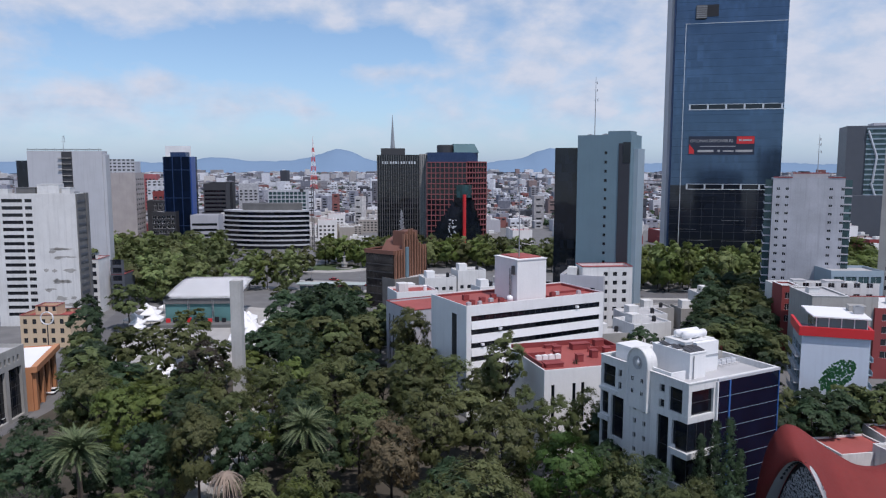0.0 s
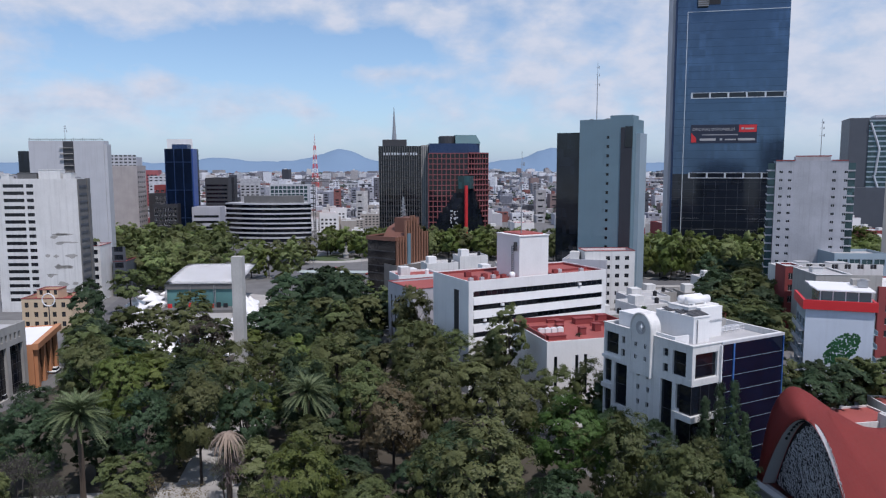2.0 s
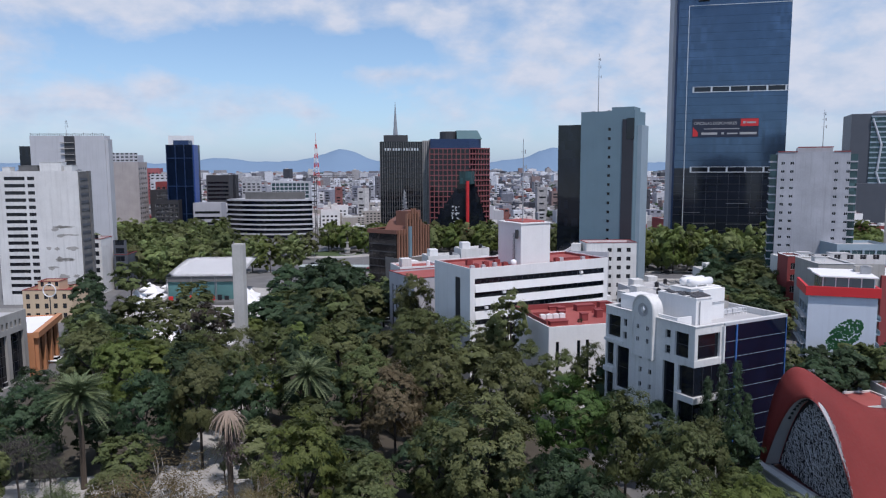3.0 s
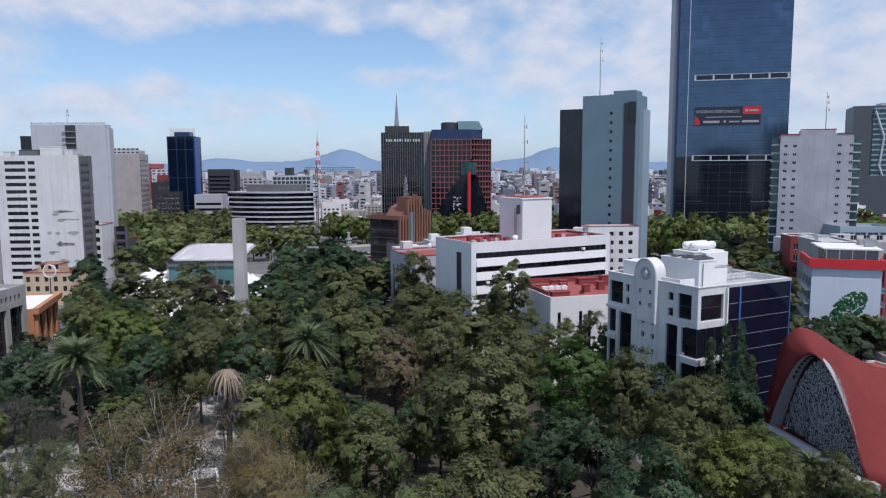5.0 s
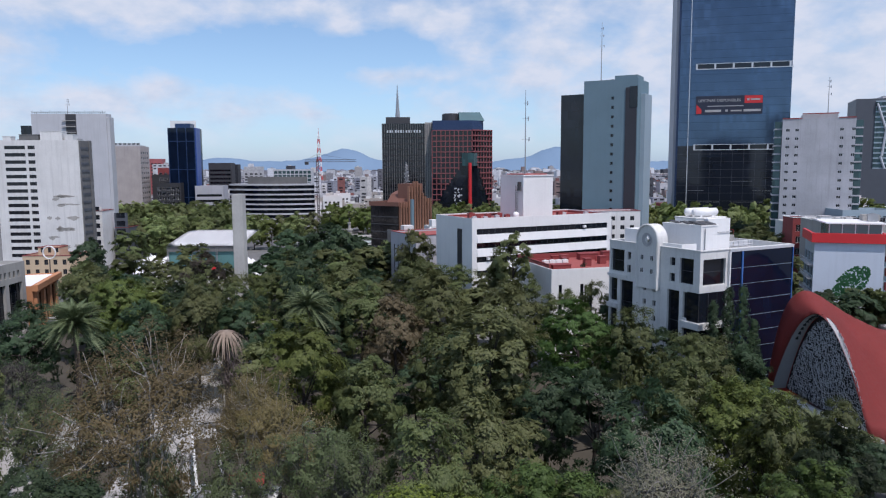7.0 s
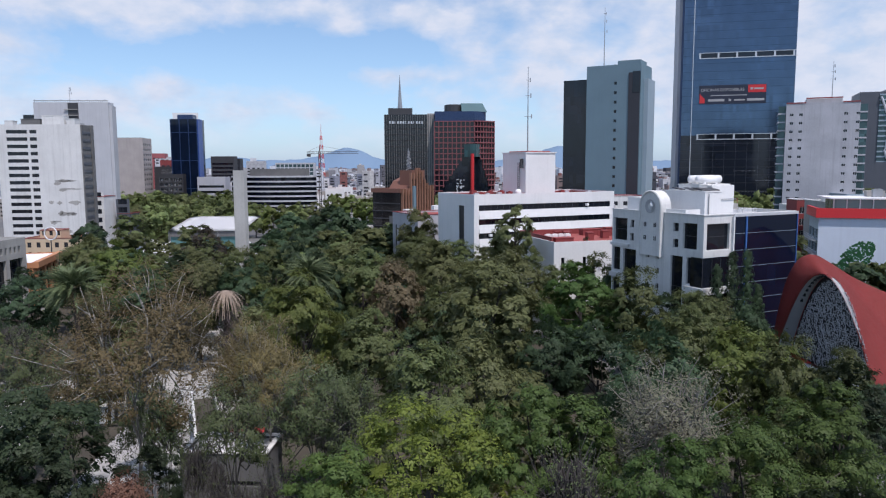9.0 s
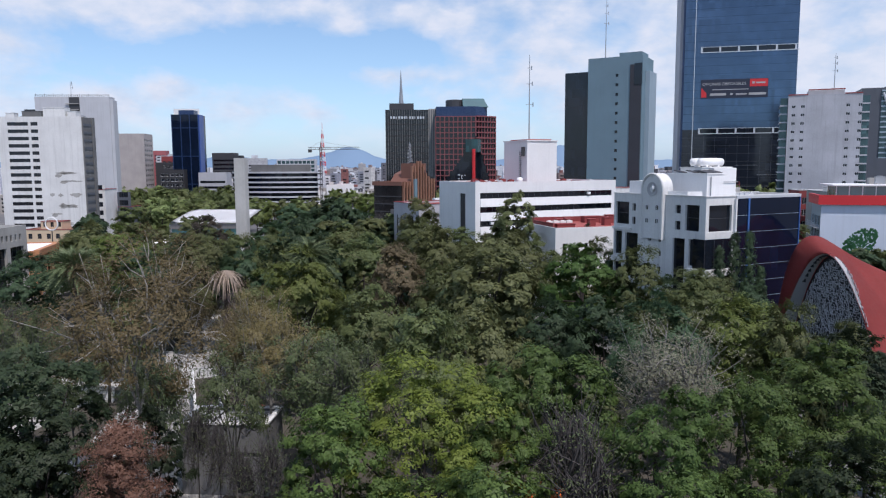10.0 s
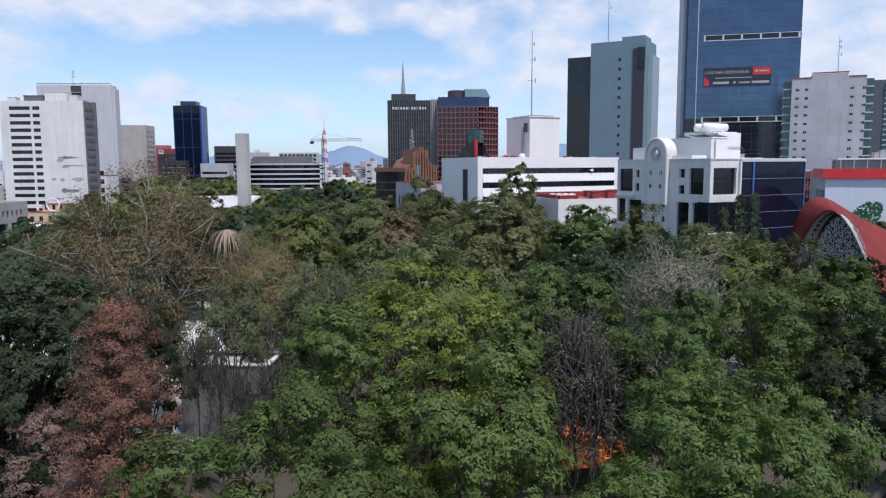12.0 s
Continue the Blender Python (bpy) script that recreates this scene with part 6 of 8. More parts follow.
def limbs(rs, h, crown_z, targets, r0, mat, name="trunk", lean=0.4, twigs=0):
    bm = bmesh.new()
    top = Vector((rs.uniform(-lean, lean), rs.uniform(-lean, lean), crown_z))
    tube(bm, [(0, 0, -0.3), (top.x * 0.3, top.y * 0.3, crown_z * 0.45), top], [r0, r0 * 0.75, r0 * 0.5], 7)
    for q in targets:
        q = Vector(q)
        s = Vector((top.x * 0.6, top.y * 0.6, crown_z * rs.uniform(0.55, 0.98)))
        m_ = s.lerp(q, 0.5) + Vector((rs.uniform(-0.5, 0.5), rs.uniform(-0.5, 0.5), rs.uniform(-0.2, 0.7)))
        tube(bm, [s, m_, q], [r0 * 0.42, r0 * 0.25, r0 * 0.07], 5)
        for _ in range(twigs):
            e = q + Vector(rs.normal(size=3)) * 1.1 + Vector((0, 0, 0.7))
            st_ = m_.lerp(q, rs.uniform(0.1, 0.9))
            tube(bm, [st_, st_.lerp(e, 0.5) + Vector(rs.normal(size=3)) * 0.2, e], [r0 * 0.11, r0 * 0.07, r0 * 0.03], 4)
    return data(name, bm, mat)


def tree_kind(name, label, seed, h, R, Hc, count, each, per, size, leaf, bark=None, low=-0.5, up=0.4, big=0.36, r0=0.28, group="park trees", nlimb=7, twigs=0, squash=0.8, drop=0.3, inner=0.3, spike=0.0, own=0.5, domed=0.4):
    """A trunk with limbs and a crown of boughs: large shaded leaves inside each tuft, small ones outside."""
    rs = np.random.RandomState(seed)
    cz = h - Hc
    c, rad, lead = boughs(rs, R, Hc, count, each, low, big, spike, domed)
    ob = thing(name, label, "tree", group=group)
    ends = c[rs.permutation(len(c))[:nlimb]] * np.array([0.9, 0.9, 0.85]) + np.array([0, 0, cz])
    part("trunk", limbs(rs, h, cz, [tuple(v) for v in ends], r0, bark or BARK_DARK, twigs=twigs), None, ob)
    within = max(1, int(per * inner))
    v0, s0 = leaf_cards(rs, c, rad * 0.66, within, size * 2.2, up, squash, drop=0.5, lead=lead, own=own)
    v1, s1 = leaf_cards(rs, c, rad, per - within, size, up, squash, drop=drop, lead=lead, own=own)
    part("crown", cards_mesh("crown", np.concatenate([v0, v1]) + np.array([0, 0, cz]), leaf, 3, np.concatenate([s0, s1])), None, ob)
    return ob


def eucalyptus(name, label, seed, h, R, leaf, bark, stems, per, size, fork=0.4, forks=4):
    """A fan of pale stems forking from low down, each limb and twig ending in a thin clump of leaves."""
    rs = np.random.RandomState(seed)
    ob = thing(name, label, "tree", group="park trees")
    bm = bmesh.new()
    tips = []
    root = Vector((0, 0, h * fork))
    tube(bm, [(0, 0, -0.3), (0.2, 0.1, h * fork * 0.5), root], [0.22, 0.17, 0.13], 7)
    for i in range(stems):
        a = math.tau * (i + rs.uniform(-0.3, 0.3)) / stems
        spread = rs.uniform(0.14, 0.34)
        m1 = root + Vector((math.cos(a) * R * spread, math.sin(a) * R * spread, h * rs.uniform(0.2, 0.34)))
        tube(bm, [root, root.lerp(m1, 0.5) + Vector(rs.normal(size=3)) * 0.25, m1], [0.08, 0.065, 0.055], 6)
        for j in range(forks):
            b = a + rs.uniform(-0.75, 0.75)
            reach = rs.uniform(0.35, 0.95)
            e1 = Vector((math.cos(b) * R * reach, math.sin(b) * R * reach, h * (1.0 - 0.42 * reach * reach - rs.uniform(0.02, 0.2))))
            m2 = m1.lerp(e1, 0.5) + Vector(rs.normal(size=3)) * 0.45
            tube(bm, [m1, m2, e1 + (e1 - m2) * 0.18], [0.055, 0.042, 0.02], 5)
            tips.append(e1)
            for k in range(4):
                st_ = m1.lerp(m2, rs.uniform(0.5, 1.0)) if k < 1 else m2.lerp(e1, rs.uniform(0.0, 0.8))
                e2 = st_ + Vector(rs.normal(size=3)) * 1.0 + Vector((math.cos(b) * 0.5, math.sin(b) * 0.5, 0.9))
                tube(bm, [st_, st_.lerp(e2, 0.5) + Vector(rs.normal(size=3)) * 0.15, e2], [0.04, 0.03, 0.015], 4)
                tips.append(e2)
    part("trunk", bm, bark, ob)
    c = np.array([tuple(v) for v in tips])
    out_ = c - np.array([0, 0, h * 0.5])
    out_ /= np.linalg.norm(out_, axis=1)[:, None]
    v, soft = leaf_cards(rs, c, rs.uniform(0.5, 1.15, len(c)) * R * 0.2, per, size, 0.5, 0.85, long=2.4, drop=0.6, lead=out_)
    part("crown", cards_mesh("crown", v, leaf, 3, soft), None, ob)
    return ob


def conifer(name, label, seed, h, R, leaf, bark, whorls=100, per=64, size=0.09):
    """A straight stem with whorls of upswept branches, clad in dry needles."""
    rs = np.random.RandomState(seed)
    ob = thing(name, label, "tree", group="park trees")
    bm = bmesh.new()
    tube(bm, [(0, 0, -0.3), (0.1, 0, h * 0.5), (0, 0, h * 0.97)], [0.24, 0.14, 0.03], 7)
    c, rad, lead = [], [], []
    for k in range(whorls):
        f = (k + 0.5) / whorls
        z = h * (0.24 + 0.75 * f)
        a = k * 2.4 + rs.uniform(-0.4, 0.4)
        reach = R * (0.22 + 0.9 * (1 - f) ** 0.7) * rs.uniform(0.55, 1.15) * min(1, 0.5 + 3 * f)
        e = np.array([math.cos(a) * reach, math.sin(a) * reach, z + reach * rs.uniform(0.15, 0.5)])
        tube(bm, [(0, 0, z), (e[0] * 0.5, e[1] * 0.5, z + reach * 0.1), tuple(e)], [0.05, 0.03, 0.012], 4)
        for q in (0.45, 0.7, 0.9, 1.02):
            c.append(np.array([0, 0, z]) * (1 - q) + e * q + rs.normal(scale=0.12, size=3))
            rad.append(rs.uniform(0.25, 0.5))
            lead.append(np.array([math.cos(a), math.sin(a), 0.3]))
    part("trunk", bm, bark, ob)
    v, soft = leaf_cards(rs, np.array(c), np.array(rad), per, size, 0.1, 1.15, 2.2, drop=0.6, lead=np.array(lead))
    part("crown", cards_mesh("crown", v, leaf, 3, soft), None, ob)
    return ob


N = {}
N["near"] = [tree_kind("broadleaf_tree", "bright green broadleaf tree with lumpy crown", 11 + i, 18, 6.0, 6.8, 58, 12, 58, 0.104, LEAF_NEAR, up=0.6, own=0.6, domed=1.0, big=0.29, low=-0.85) for i in range(2)]
N["nearmid"] = [tree_kind("broadleaf_tree", "fresh green broadleaf tree with lumpy crown", 15 + i, 17, 4.6, 6.4, 46, 12, 54, 0.104, LEAF_FRESH, up=0.6, own=0.6, domed=1.0, big=0.32, low=-0.85) for i in range(3)]
N["shade"] = [tree_kind("broadleaf_tree", "full green broadleaf tree with domed lumpy crown", 23 + i, 17, 4.6, 6.0, 46, 12, 54, 0.104, LEAF_SHADE, up=0.6, own=0.6, domed=1.0, big=0.32, low=-0.85) for i in range(2)]
N["broad"] = [tree_kind("broadleaf_tree", "green broadleaf tree with spreading crown", 26, 17, 4.8, 4.0, 34, 12, 54, 0.125, LEAF_SHADE, up=0.6, own=0.6, domed=0.95, big=0.30, low=-0.5)]
N["bright"] = [tree_kind("broadleaf_tree", "yellow-green broadleaf tree with dense crown", 18 + i, 16, 5.2, 6.2, 36, 13, 32, 0.182, LEAF_BRIGHT, big=0.36, low=-0.78, spike=0.06) for i in range(2)]
N["mid"] = [tree_kind("broadleaf_tree", "green broadleaf tree with dense rounded crown", 21 + i, 16, 5.2, 6.4, 34, 13, 32, 0.182, LEAF_MID, big=0.38, low=-0.78) for i in range(3)]
N["dark"] = [tree_kind("broadleaf_tree", "dark green broadleaf tree with heavy crown", 31 + i, 16, 5.0, 6.6, 36, 13, 32, 0.182, LEAF_DARK, big=0.36, low=-0.78) for i in range(3)]
N["olive"] = [tree_kind("broadleaf_tree", "olive green tree with fine feathery crown", 41 + i, 16, 4.6, 6.6, 40, 12, 32, 0.182, LEAF_OLIVE, big=0.36, low=-0.78, squash=1.1, drop=0.45) for i in range(3)]
N["tan"] = [tree_kind("broadleaf_tree", "tan-olive tree in seed with soft crown", 46 + i, 16, 4.8, 6.4, 40, 12, 32, 0.182, LEAF_TAN, big=0.36, low=-0.78, squash=1.1, drop=0.45) for i in range(2)]
N["fresh"] = [tree_kind("broadleaf_tree", "rich green broadleaf tree with domed lumpy crown", 36, 16, 5.2, 6.0, 42, 12, 36, 0.172, LEAF_RICH, big=0.31, low=-0.78)]
N["deep"] = [tree_kind("broadleaf_tree", "deep green broadleaf tree with heavy crown", 34 + i, 17, 4.6, 6.6, 40, 12, 44, 0.135, LEAF_DEEP, big=0.30, low=-0.85) for i in range(2)]
N["dusk"] = [tree_kind("thin_tree", "dusky brown tree with fine thinning crown", 38, 16, 4.4, 6.8, 40, 9, 24, 0.2, LEAF_DUSK, BARK_DUSK, big=0.28, low=-0.85, nlimb=24, twigs=2, squash=1.1)]
N["brown"] = [eucalyptus("eucalyptus_tree", "browning eucalyptus with thin crown and pale limbs", 51 + i, 20, 5.6, LEAF_BROWN, BARK_PALE, 7, 125, 0.108, 0.36, 7) for i in range(2)]
N["grey"] = [eucalyptus("thin_tree", "sparse grey-green tree with many bare twigs", 61 + i, 16, 4.2, LEAF_GREY, BARK_GREY, 7, 60, 0.14, 0.34, 5) for i in range(2)]
N["bare"] = [eucalyptus("bare_tree", "nearly leafless dark shrubby tree", 71 + i, 14, 3.6, LEAF_GREY, BARK_DUSK, 14, 4, 0.12, 0.70, 5) for i in range(2)]
N["ash"] = [eucalyptus("thin_tree", "ash-grey thinning tree with pale bare twigs", 66, 18, 4.6, LEAF_ASH, BARK_ASH, 10, 34, 0.11, 0.46, 6)]
N["rust"] = [conifer("dead_conifer", "rust-red dead conifer with dry needles", 81, 20, 3.0, LEAF_RUST, BARK_DARK, 130, 110, 0.062)]
N["dry"] = [conifer("dead_conifer", "dusky pink dead conifer with dry needles", 83, 16, 3.2, LEAF_DRY, BARK_GREY, 80, 80, 0.07)]
MID = {}
for key, mt, lab in (("mid", LEAF_MID, "green broadleaf tree with rounded crown"), ("dark", LEAF_DARK, "dark green broadleaf tree"), ("olive", LEAF_OLIVE, "olive green tree with fine crown"), ("bright", LEAF_BRIGHT, "bright green broadleaf tree")):
    MID[key] = [tree_kind("broadleaf_tree", lab, 101 + 7 * i + len(key), 16, 5.2, 6.4, 24, 8, 17, 0.42, mt, low=-0.75, big=0.40, inner=0.4) for i in range(2)]
FAR = {}
# far trees take paler leaf tones, the haze put into their colour
for key, mt, lab in (("mid", LEAF_HAZED, "green avenue tree with rounded crown"), ("olive", LEAF_OLIVE, "olive green avenue tree"), ("dark", LEAF_MID, "deeper green avenue tree"), ("bright", LEAF_BRIGHT, "light green avenue tree")):
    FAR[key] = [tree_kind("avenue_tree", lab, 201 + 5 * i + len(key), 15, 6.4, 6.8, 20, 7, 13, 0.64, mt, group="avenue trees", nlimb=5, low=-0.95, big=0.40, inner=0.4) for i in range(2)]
EUCA = tree_kind("tall_tree", "tall olive tree with open crown before the white block", 301, 25, 4.8, 6.6, 34, 10, 34, 0.27, LEAF_OLIVE, BARK_DARK, low=-0.9, big=0.36, nlimb=16)
SLIM = conifer("cypress_tree", "slim dark green cypress beside the glass front", 311, 16, 1.7, LEAF_DARK, BARK_DARK, 80, 16, 0.17)

used = set()
trng = random.Random(77)
placed = []


def plant(kinds, x, y, h, r=None, spin=None):
    """Stand a tree of this height and crown radius at x, y: the first of a kind is moved there, the next are copies."""
    src = trng.choice(kinds) if isinstance(kinds, list) else kinds
    h0, r0 = SIZES[src.name]
    s = h / h0
    sr = s if r is None else r / r0
    m = pose(x, y, 0.05, 0, 0, trng.uniform(0, 360) if spin is None else spin) @ Matrix.Diagonal((sr, sr, s, 1))
    placed.append((x, y, r if r else r0 * s))
    if src.name not in used:
        used.add(src.name)
        src.matrix_basis = m
        return src
    ob = copy_thing(src, m @ Matrix.Diagonal((*(1 / v for v in src.scale), 1)))
    return ob


SIZES, grown = {}, {}
for group_ in (*N.values(), *MID.values(), *FAR.values(), [EUCA, SLIM]):
    for o in group_:
        crown = [c for c in o.children if c.name.startswith("crown")][0]
        co = np.empty(len(crown.data.vertices) * 3, np.float32)
        crown.data.vertices.foreach_get("co", co)
        co = co.reshape(-1, 3)
        SIZES[o.name] = (float(co[:, 2].max()), float(np.percentile(np.hypot(co[:, 0], co[:, 1]), 96)))
        grown[o.name] = o

# the trees one can tell apart: kind, place, height, crown radius
GROVE_A = [("near", -1.3, 43.0, 20.6, 6.2), ("nearmid", 0.7, 31.0, 18.4, 4.4), ("shade", -5.8, 28.6, 17.4, 4.2), ("shade", -3.0, 24.0, 15.6, 3.4), ("nearmid", -6.2, 39.5, 18.6, 4.2),
           ("nearmid", 3.4, 41.5, 17.8, 3.2), ("shade", -10.0, 25.0, 16.2, 4.2), ("nearmid", -14.0, 23.0, 13.6, 3.4), ("nearmid", 11.0, 30.4, 17.3, 4.4), ("nearmid", 11.0, 25.0, 17.0, 3.6),
           ("nearmid", 6.6, 25.5, 15.0, 3.2), ("shade", 12.4, 39.6, 19.0, 4.0), ("shade", 18.2, 42.0, 19.2, 4.4), ("deep", 20.8, 36.0, 17.6, 3.8), ("nearmid", 15.4, 31.5, 16.7, 3.4),
           ("shade", 24.4, 47.0, 19.8, 5.2), ("broad", 6.8, 48.8, 19.2, 4.8), ("ash", 15.4, 49.0, 21.8, 4.9), ("bare", 8.0, 39.0, 18.4, 3.6), ("bare", 7.2, 41.4, 19.0, 3.2),
           ("mid", -1.2, 56.6, 20.2, 4.8), ("grey", -7.4, 55.6, 18.8, 3.6), ("grey", -11.6, 60.6, 19.0, 4.0), ("grey", -17.6, 57.0, 18.6, 3.6)]
GROVE_B = [("brown", -17.8, 69.5, 19.8, 5.2), ("brown", -21.4, 75.0, 19.4, 4.2), ("brown", -27.0, 61.0, 26.4, 7.8), ("deep", -27.2, 46.2, 20.0, 4.9), ("deep", -23.8, 41.0, 18.0, 3.8), ("deep", -20.6, 47.0, 15.6, 3.0), ("deep", -27.6, 42.0, 16.0, 3.8), ("deep", -31.5, 50.0, 18.0, 4.0), ("grey", -23.4, 57.5, 17.0, 2.3),
           ("rust", -15.3, 32.6, 19.7, 3.3), ("dry", -22.6, 38.6, 12.6, 3.2), ("dry", -18.4, 33.5, 11.0, 2.6), ("grey", -44.0, 73.0, 17.8, 4.0), ("olive", 3.0, 65.4, 19.3, 4.6),
           ("dark", 19.4, 65.6, 20.0, 5.6), ("bright", 28.6, 69.6, 19.2, 5.0), ("mid", 29.0, 61.5, 19.8, 3.8), ("deep", 32.0, 57.5, 18.4, 4.0), ("mid", -9.6, 82.4, 18.0, 4.8),
           ("bright", -18.0, 86.6, 22.0, 5.6), ("mid", -1.0, 95.0, 18.5, 4.6), ("olive", 5.2, 91.0, 22.2, 7.0), ("dark", 12.0, 85.6, 16.2, 4.2), ("dark", 17.0, 81.6, 16.8, 4.8),
           ("fresh", 19.8, 107.5, 20.0, 6.6), ("mid", 25.4, 98.6, 20.6, 5.0), ("mid", 25.0, 75.5, 19.6, 4.4), ("mid", 31.0, 91.0, 18.4, 4.6)]
GROVE_C = [("tan", -8.8, 117.5, 19.2, 5.4), ("olive", 10.6, 121.0, 21.2, 6.2), ("olive", -2.0, 129.5, 21.2, 5.6), ("mid", 15.6, 136.6, 18.4, 5.0), ("mid", 22.4, 136.4, 16.5, 4.6),
           ("dark", 29.2, 150.6, 19.6, 3.6), ("mid", -15.4, 127.5, 20.0, 5.4), ("dark", -21.0, 125.0, 17.2, 4.6), ("dark", -26.6, 128.0, 22.4, 5.2), ("dark", -34.2, 119.0, 19.7, 5.2),
           ("mid", -38.6, 131.0, 18.8, 5.0), ("olive", -42.0, 118.5, 21.2, 5.0), ("dark", -50.2, 116.0, 18.6, 5.0), ("olive", -72.4, 143.5, 21.2, 6.0), ("bright", -61.6, 132.5, 21.2, 5.8),
           ("dark", -68.4, 113.5, 17.2, 5.4), ("dark", -72.0, 122.0, 17.4, 5.0), ("mid", 27.8, 134.5, 18.2, 4.2), ("mid", -6.6, 155.0, 20.6, 6.0), ("dusk", -56.2, 163.0, 20.8, 5.2),
           ("mid", -38.2, 156.0, 18.6, 5.2), ("olive", -8.0, 189.5, 24.0, 5.0), ("dark", -38.0, 187.0, 19.4, 5.6), ("mid", 41.0, 74.0, 15.2, 3.6)]
GROVE_D = [("mid", -28, 138, 17.0, 5.6), ("dark", -50, 136, 18.4, 6.4), ("olive", -25, 162, 17.4, 6.0), ("grey", -38, 70, 13.0, 4.0), ("dark", 38, 64, 14.5, 4.6),
           ("dark", 46, 80, 9.0, 4.0), ("dark", 53, 78, 9.0, 4.4), ("mid", 42, 86, 8.5, 3.2), ("olive", -45, 92, 12, 4.0), ("bare", -66, 106, 12, 4.4),
           ("grey", -74, 112, 12, 4.4), ("bare", -60, 104, 9, 3.6), ("grey", -50.5, 88, 12, 3.8), ("dark", -55, 92, 5.0, 2.6), ("dark", -62, 88, 5.5, 3.0),
           ("grey", -29.5, 68, 13, 3.6), ("grey", -33, 76, 11, 3.6), ("bare", -22.5, 98, 11.5, 4.0), ("bare", -2, 74, 13, 4.6), ("grey", -12.5, 70, 14, 4.4),
           ("bare", -36, 112, 9, 3.6), ("bright", -37, 140, 12, 4.6), ("olive", 9, 152, 18, 5.4)]
GROVE_E = [("mid", 2, 160, 18, 6.0), ("mid", -52, 149, 17.5, 5.5), ("olive", -46, 152, 17.8, 5.5), ("dark", 42.5, 93.5, 8.5, 3.6), ("mid", 41, 97, 9.5, 3.8),
           ("bright", 45.2, 98, 6.6, 3.0), ("mid", 46.4, 89.5, 6.4, 3.0), ("dark", 44.5, 103.5, 8, 2.8), ("olive", 49.5, 84, 8.0, 3.4), ("bright", 37.5, 84, 14.5, 4.4),
           ("dark", 42.3, 101.5, 14.6, 3.8), ("dark", 33, 112, 14.5, 4.6), ("mid", 36.5, 100.0, 16.0, 4.4), ("bare", -15.0, 50, 13, 1.6), ("bare", -17.2, 52, 14, 1.5), ("bare", -12.6, 49, 13.5, 1.8), ("bare", -19.6, 54.2, 14, 1.8)]
for grove in (GROVE_A, GROVE_B, GROVE_C, GROVE_D, GROVE_E):
    for k, x, y, h, r in grove:
        plant(N[k], x, y, h, r)
plant(EUCA, 13.2, 149, 26.4, 4.4)
plant(EUCA, 9.6, 151, 19.0, 3.6)
for x, y, h in ((40.4, 108.6, 19.4), (43.0, 109.4, 21.4), (45.4, 110.0, 21.6), (47.6, 110.8, 16.0)):
    plant(SLIM, x, y, h, 1.5)
FAR_GROVE_A = [("mid", 36, 140, 17.5, 5.0), ("dark", 31, 134, 15.5, 4.6), ("mid", -7.2, 172, 17.8, 6.4), ("olive", -4, 158, 17.5, 5.6), ("mid", -78, 218, 17, 6.4),
               ("dark", -113, 223, 17.2, 5.6), ("mid", -88, 174, 16, 7.0), ("dark", -39.5, 242, 21.5, 8.0), ("dark", -52, 240, 19.5, 8.0), ("dark", -33, 224, 22.0, 6.6),
               ("olive", -69, 188, 17.0, 5.2), ("olive", -9, 200, 19.0, 6.5), ("bright", -64, 152, 15.0, 6.5), ("mid", -76, 150, 16.0, 6.5), ("bright", -56, 160, 14.0, 5.0),
               ("mid", -116, 262, 17.5, 7.0), ("dark", -126, 250, 16.0, 5.0), ("mid", -100, 196, 14.5, 6.0), ("dark", 84, 146.5, 14.6, 5.5), ("mid", 93, 147, 14.6, 5.5),
               ("dark", 103, 150, 14.8, 5.8), ("dark", 76, 143, 13.6, 5.0)]
FAR_GROVE_B = [("mid", 62, 146, 13.0, 4.6), ("dark", 90, 154, 13.2, 4.0), ("mid", 72, 148, 14.2, 5.2), ("dark", 79, 150, 13.8, 5.0), ("mid", 88, 151, 14.0, 5.2),
               ("dark", 97, 151, 14.4, 5.6), ("dark", 66, 140, 14.2, 4.6), ("mid", 101, 246, 17.0, 8.0), ("mid", 92, 236, 15.0, 7.0), ("dark", 88, 224, 14.5, 6.6),
               ("mid", 84, 210, 14.5, 5.8), ("mid", 76, 196, 14.5, 6.0), ("dark", 74, 182, 13.5, 5.4), ("mid", 70, 172, 12.5, 5.0), ("mid", 68, 160, 12.0, 4.6),
               ("dark", 77, 168, 12.5, 4.0), ("mid", 54, 200, 12.0, 5.0), ("dark", 61, 214, 12.5, 5.2)]
for grove in (FAR_GROVE_A, FAR_GROVE_B):
    for k, x, y, h, r in grove:
        plant(MID[k], x, y, h, r)


def fill(area, kinds, gap, hs, weights, wide=(0.28, 0.36)):
    """More trees of the same wood between the known ones."""
    x0, y0, x1, y1, inside_ = area
    for _ in range(1500):
        x, y = trng.uniform(x0, x1), trng.uniform(y0, y1)
        if not inside_(x, y):
            continue
        if any((x - a) ** 2 + (y - b) ** 2 < (gap + r * 0.35) ** 2 for a, b, r in placed):
            continue
        k = trng.choices(list(weights), list(weights.values()))[0]
        h = trng.uniform(*hs)
        plant(kinds[k], x, y, h, h * trng.uniform(*wide))


def park_near(x, y):
    if y < 56 and x > -30:
        return False
    if -46 < x < -24 and 56 < y < 100 or -36 < x < -13 and 28 < y < 58:
        return False
    if -0.67 < x / y < -0.53 and 60 < y < 112 or -0.39 < x / y < -0.325 and 66 < y < 112:
        return False
    return -62 < x < min(38, 30 + (y - 40) * 0.12)


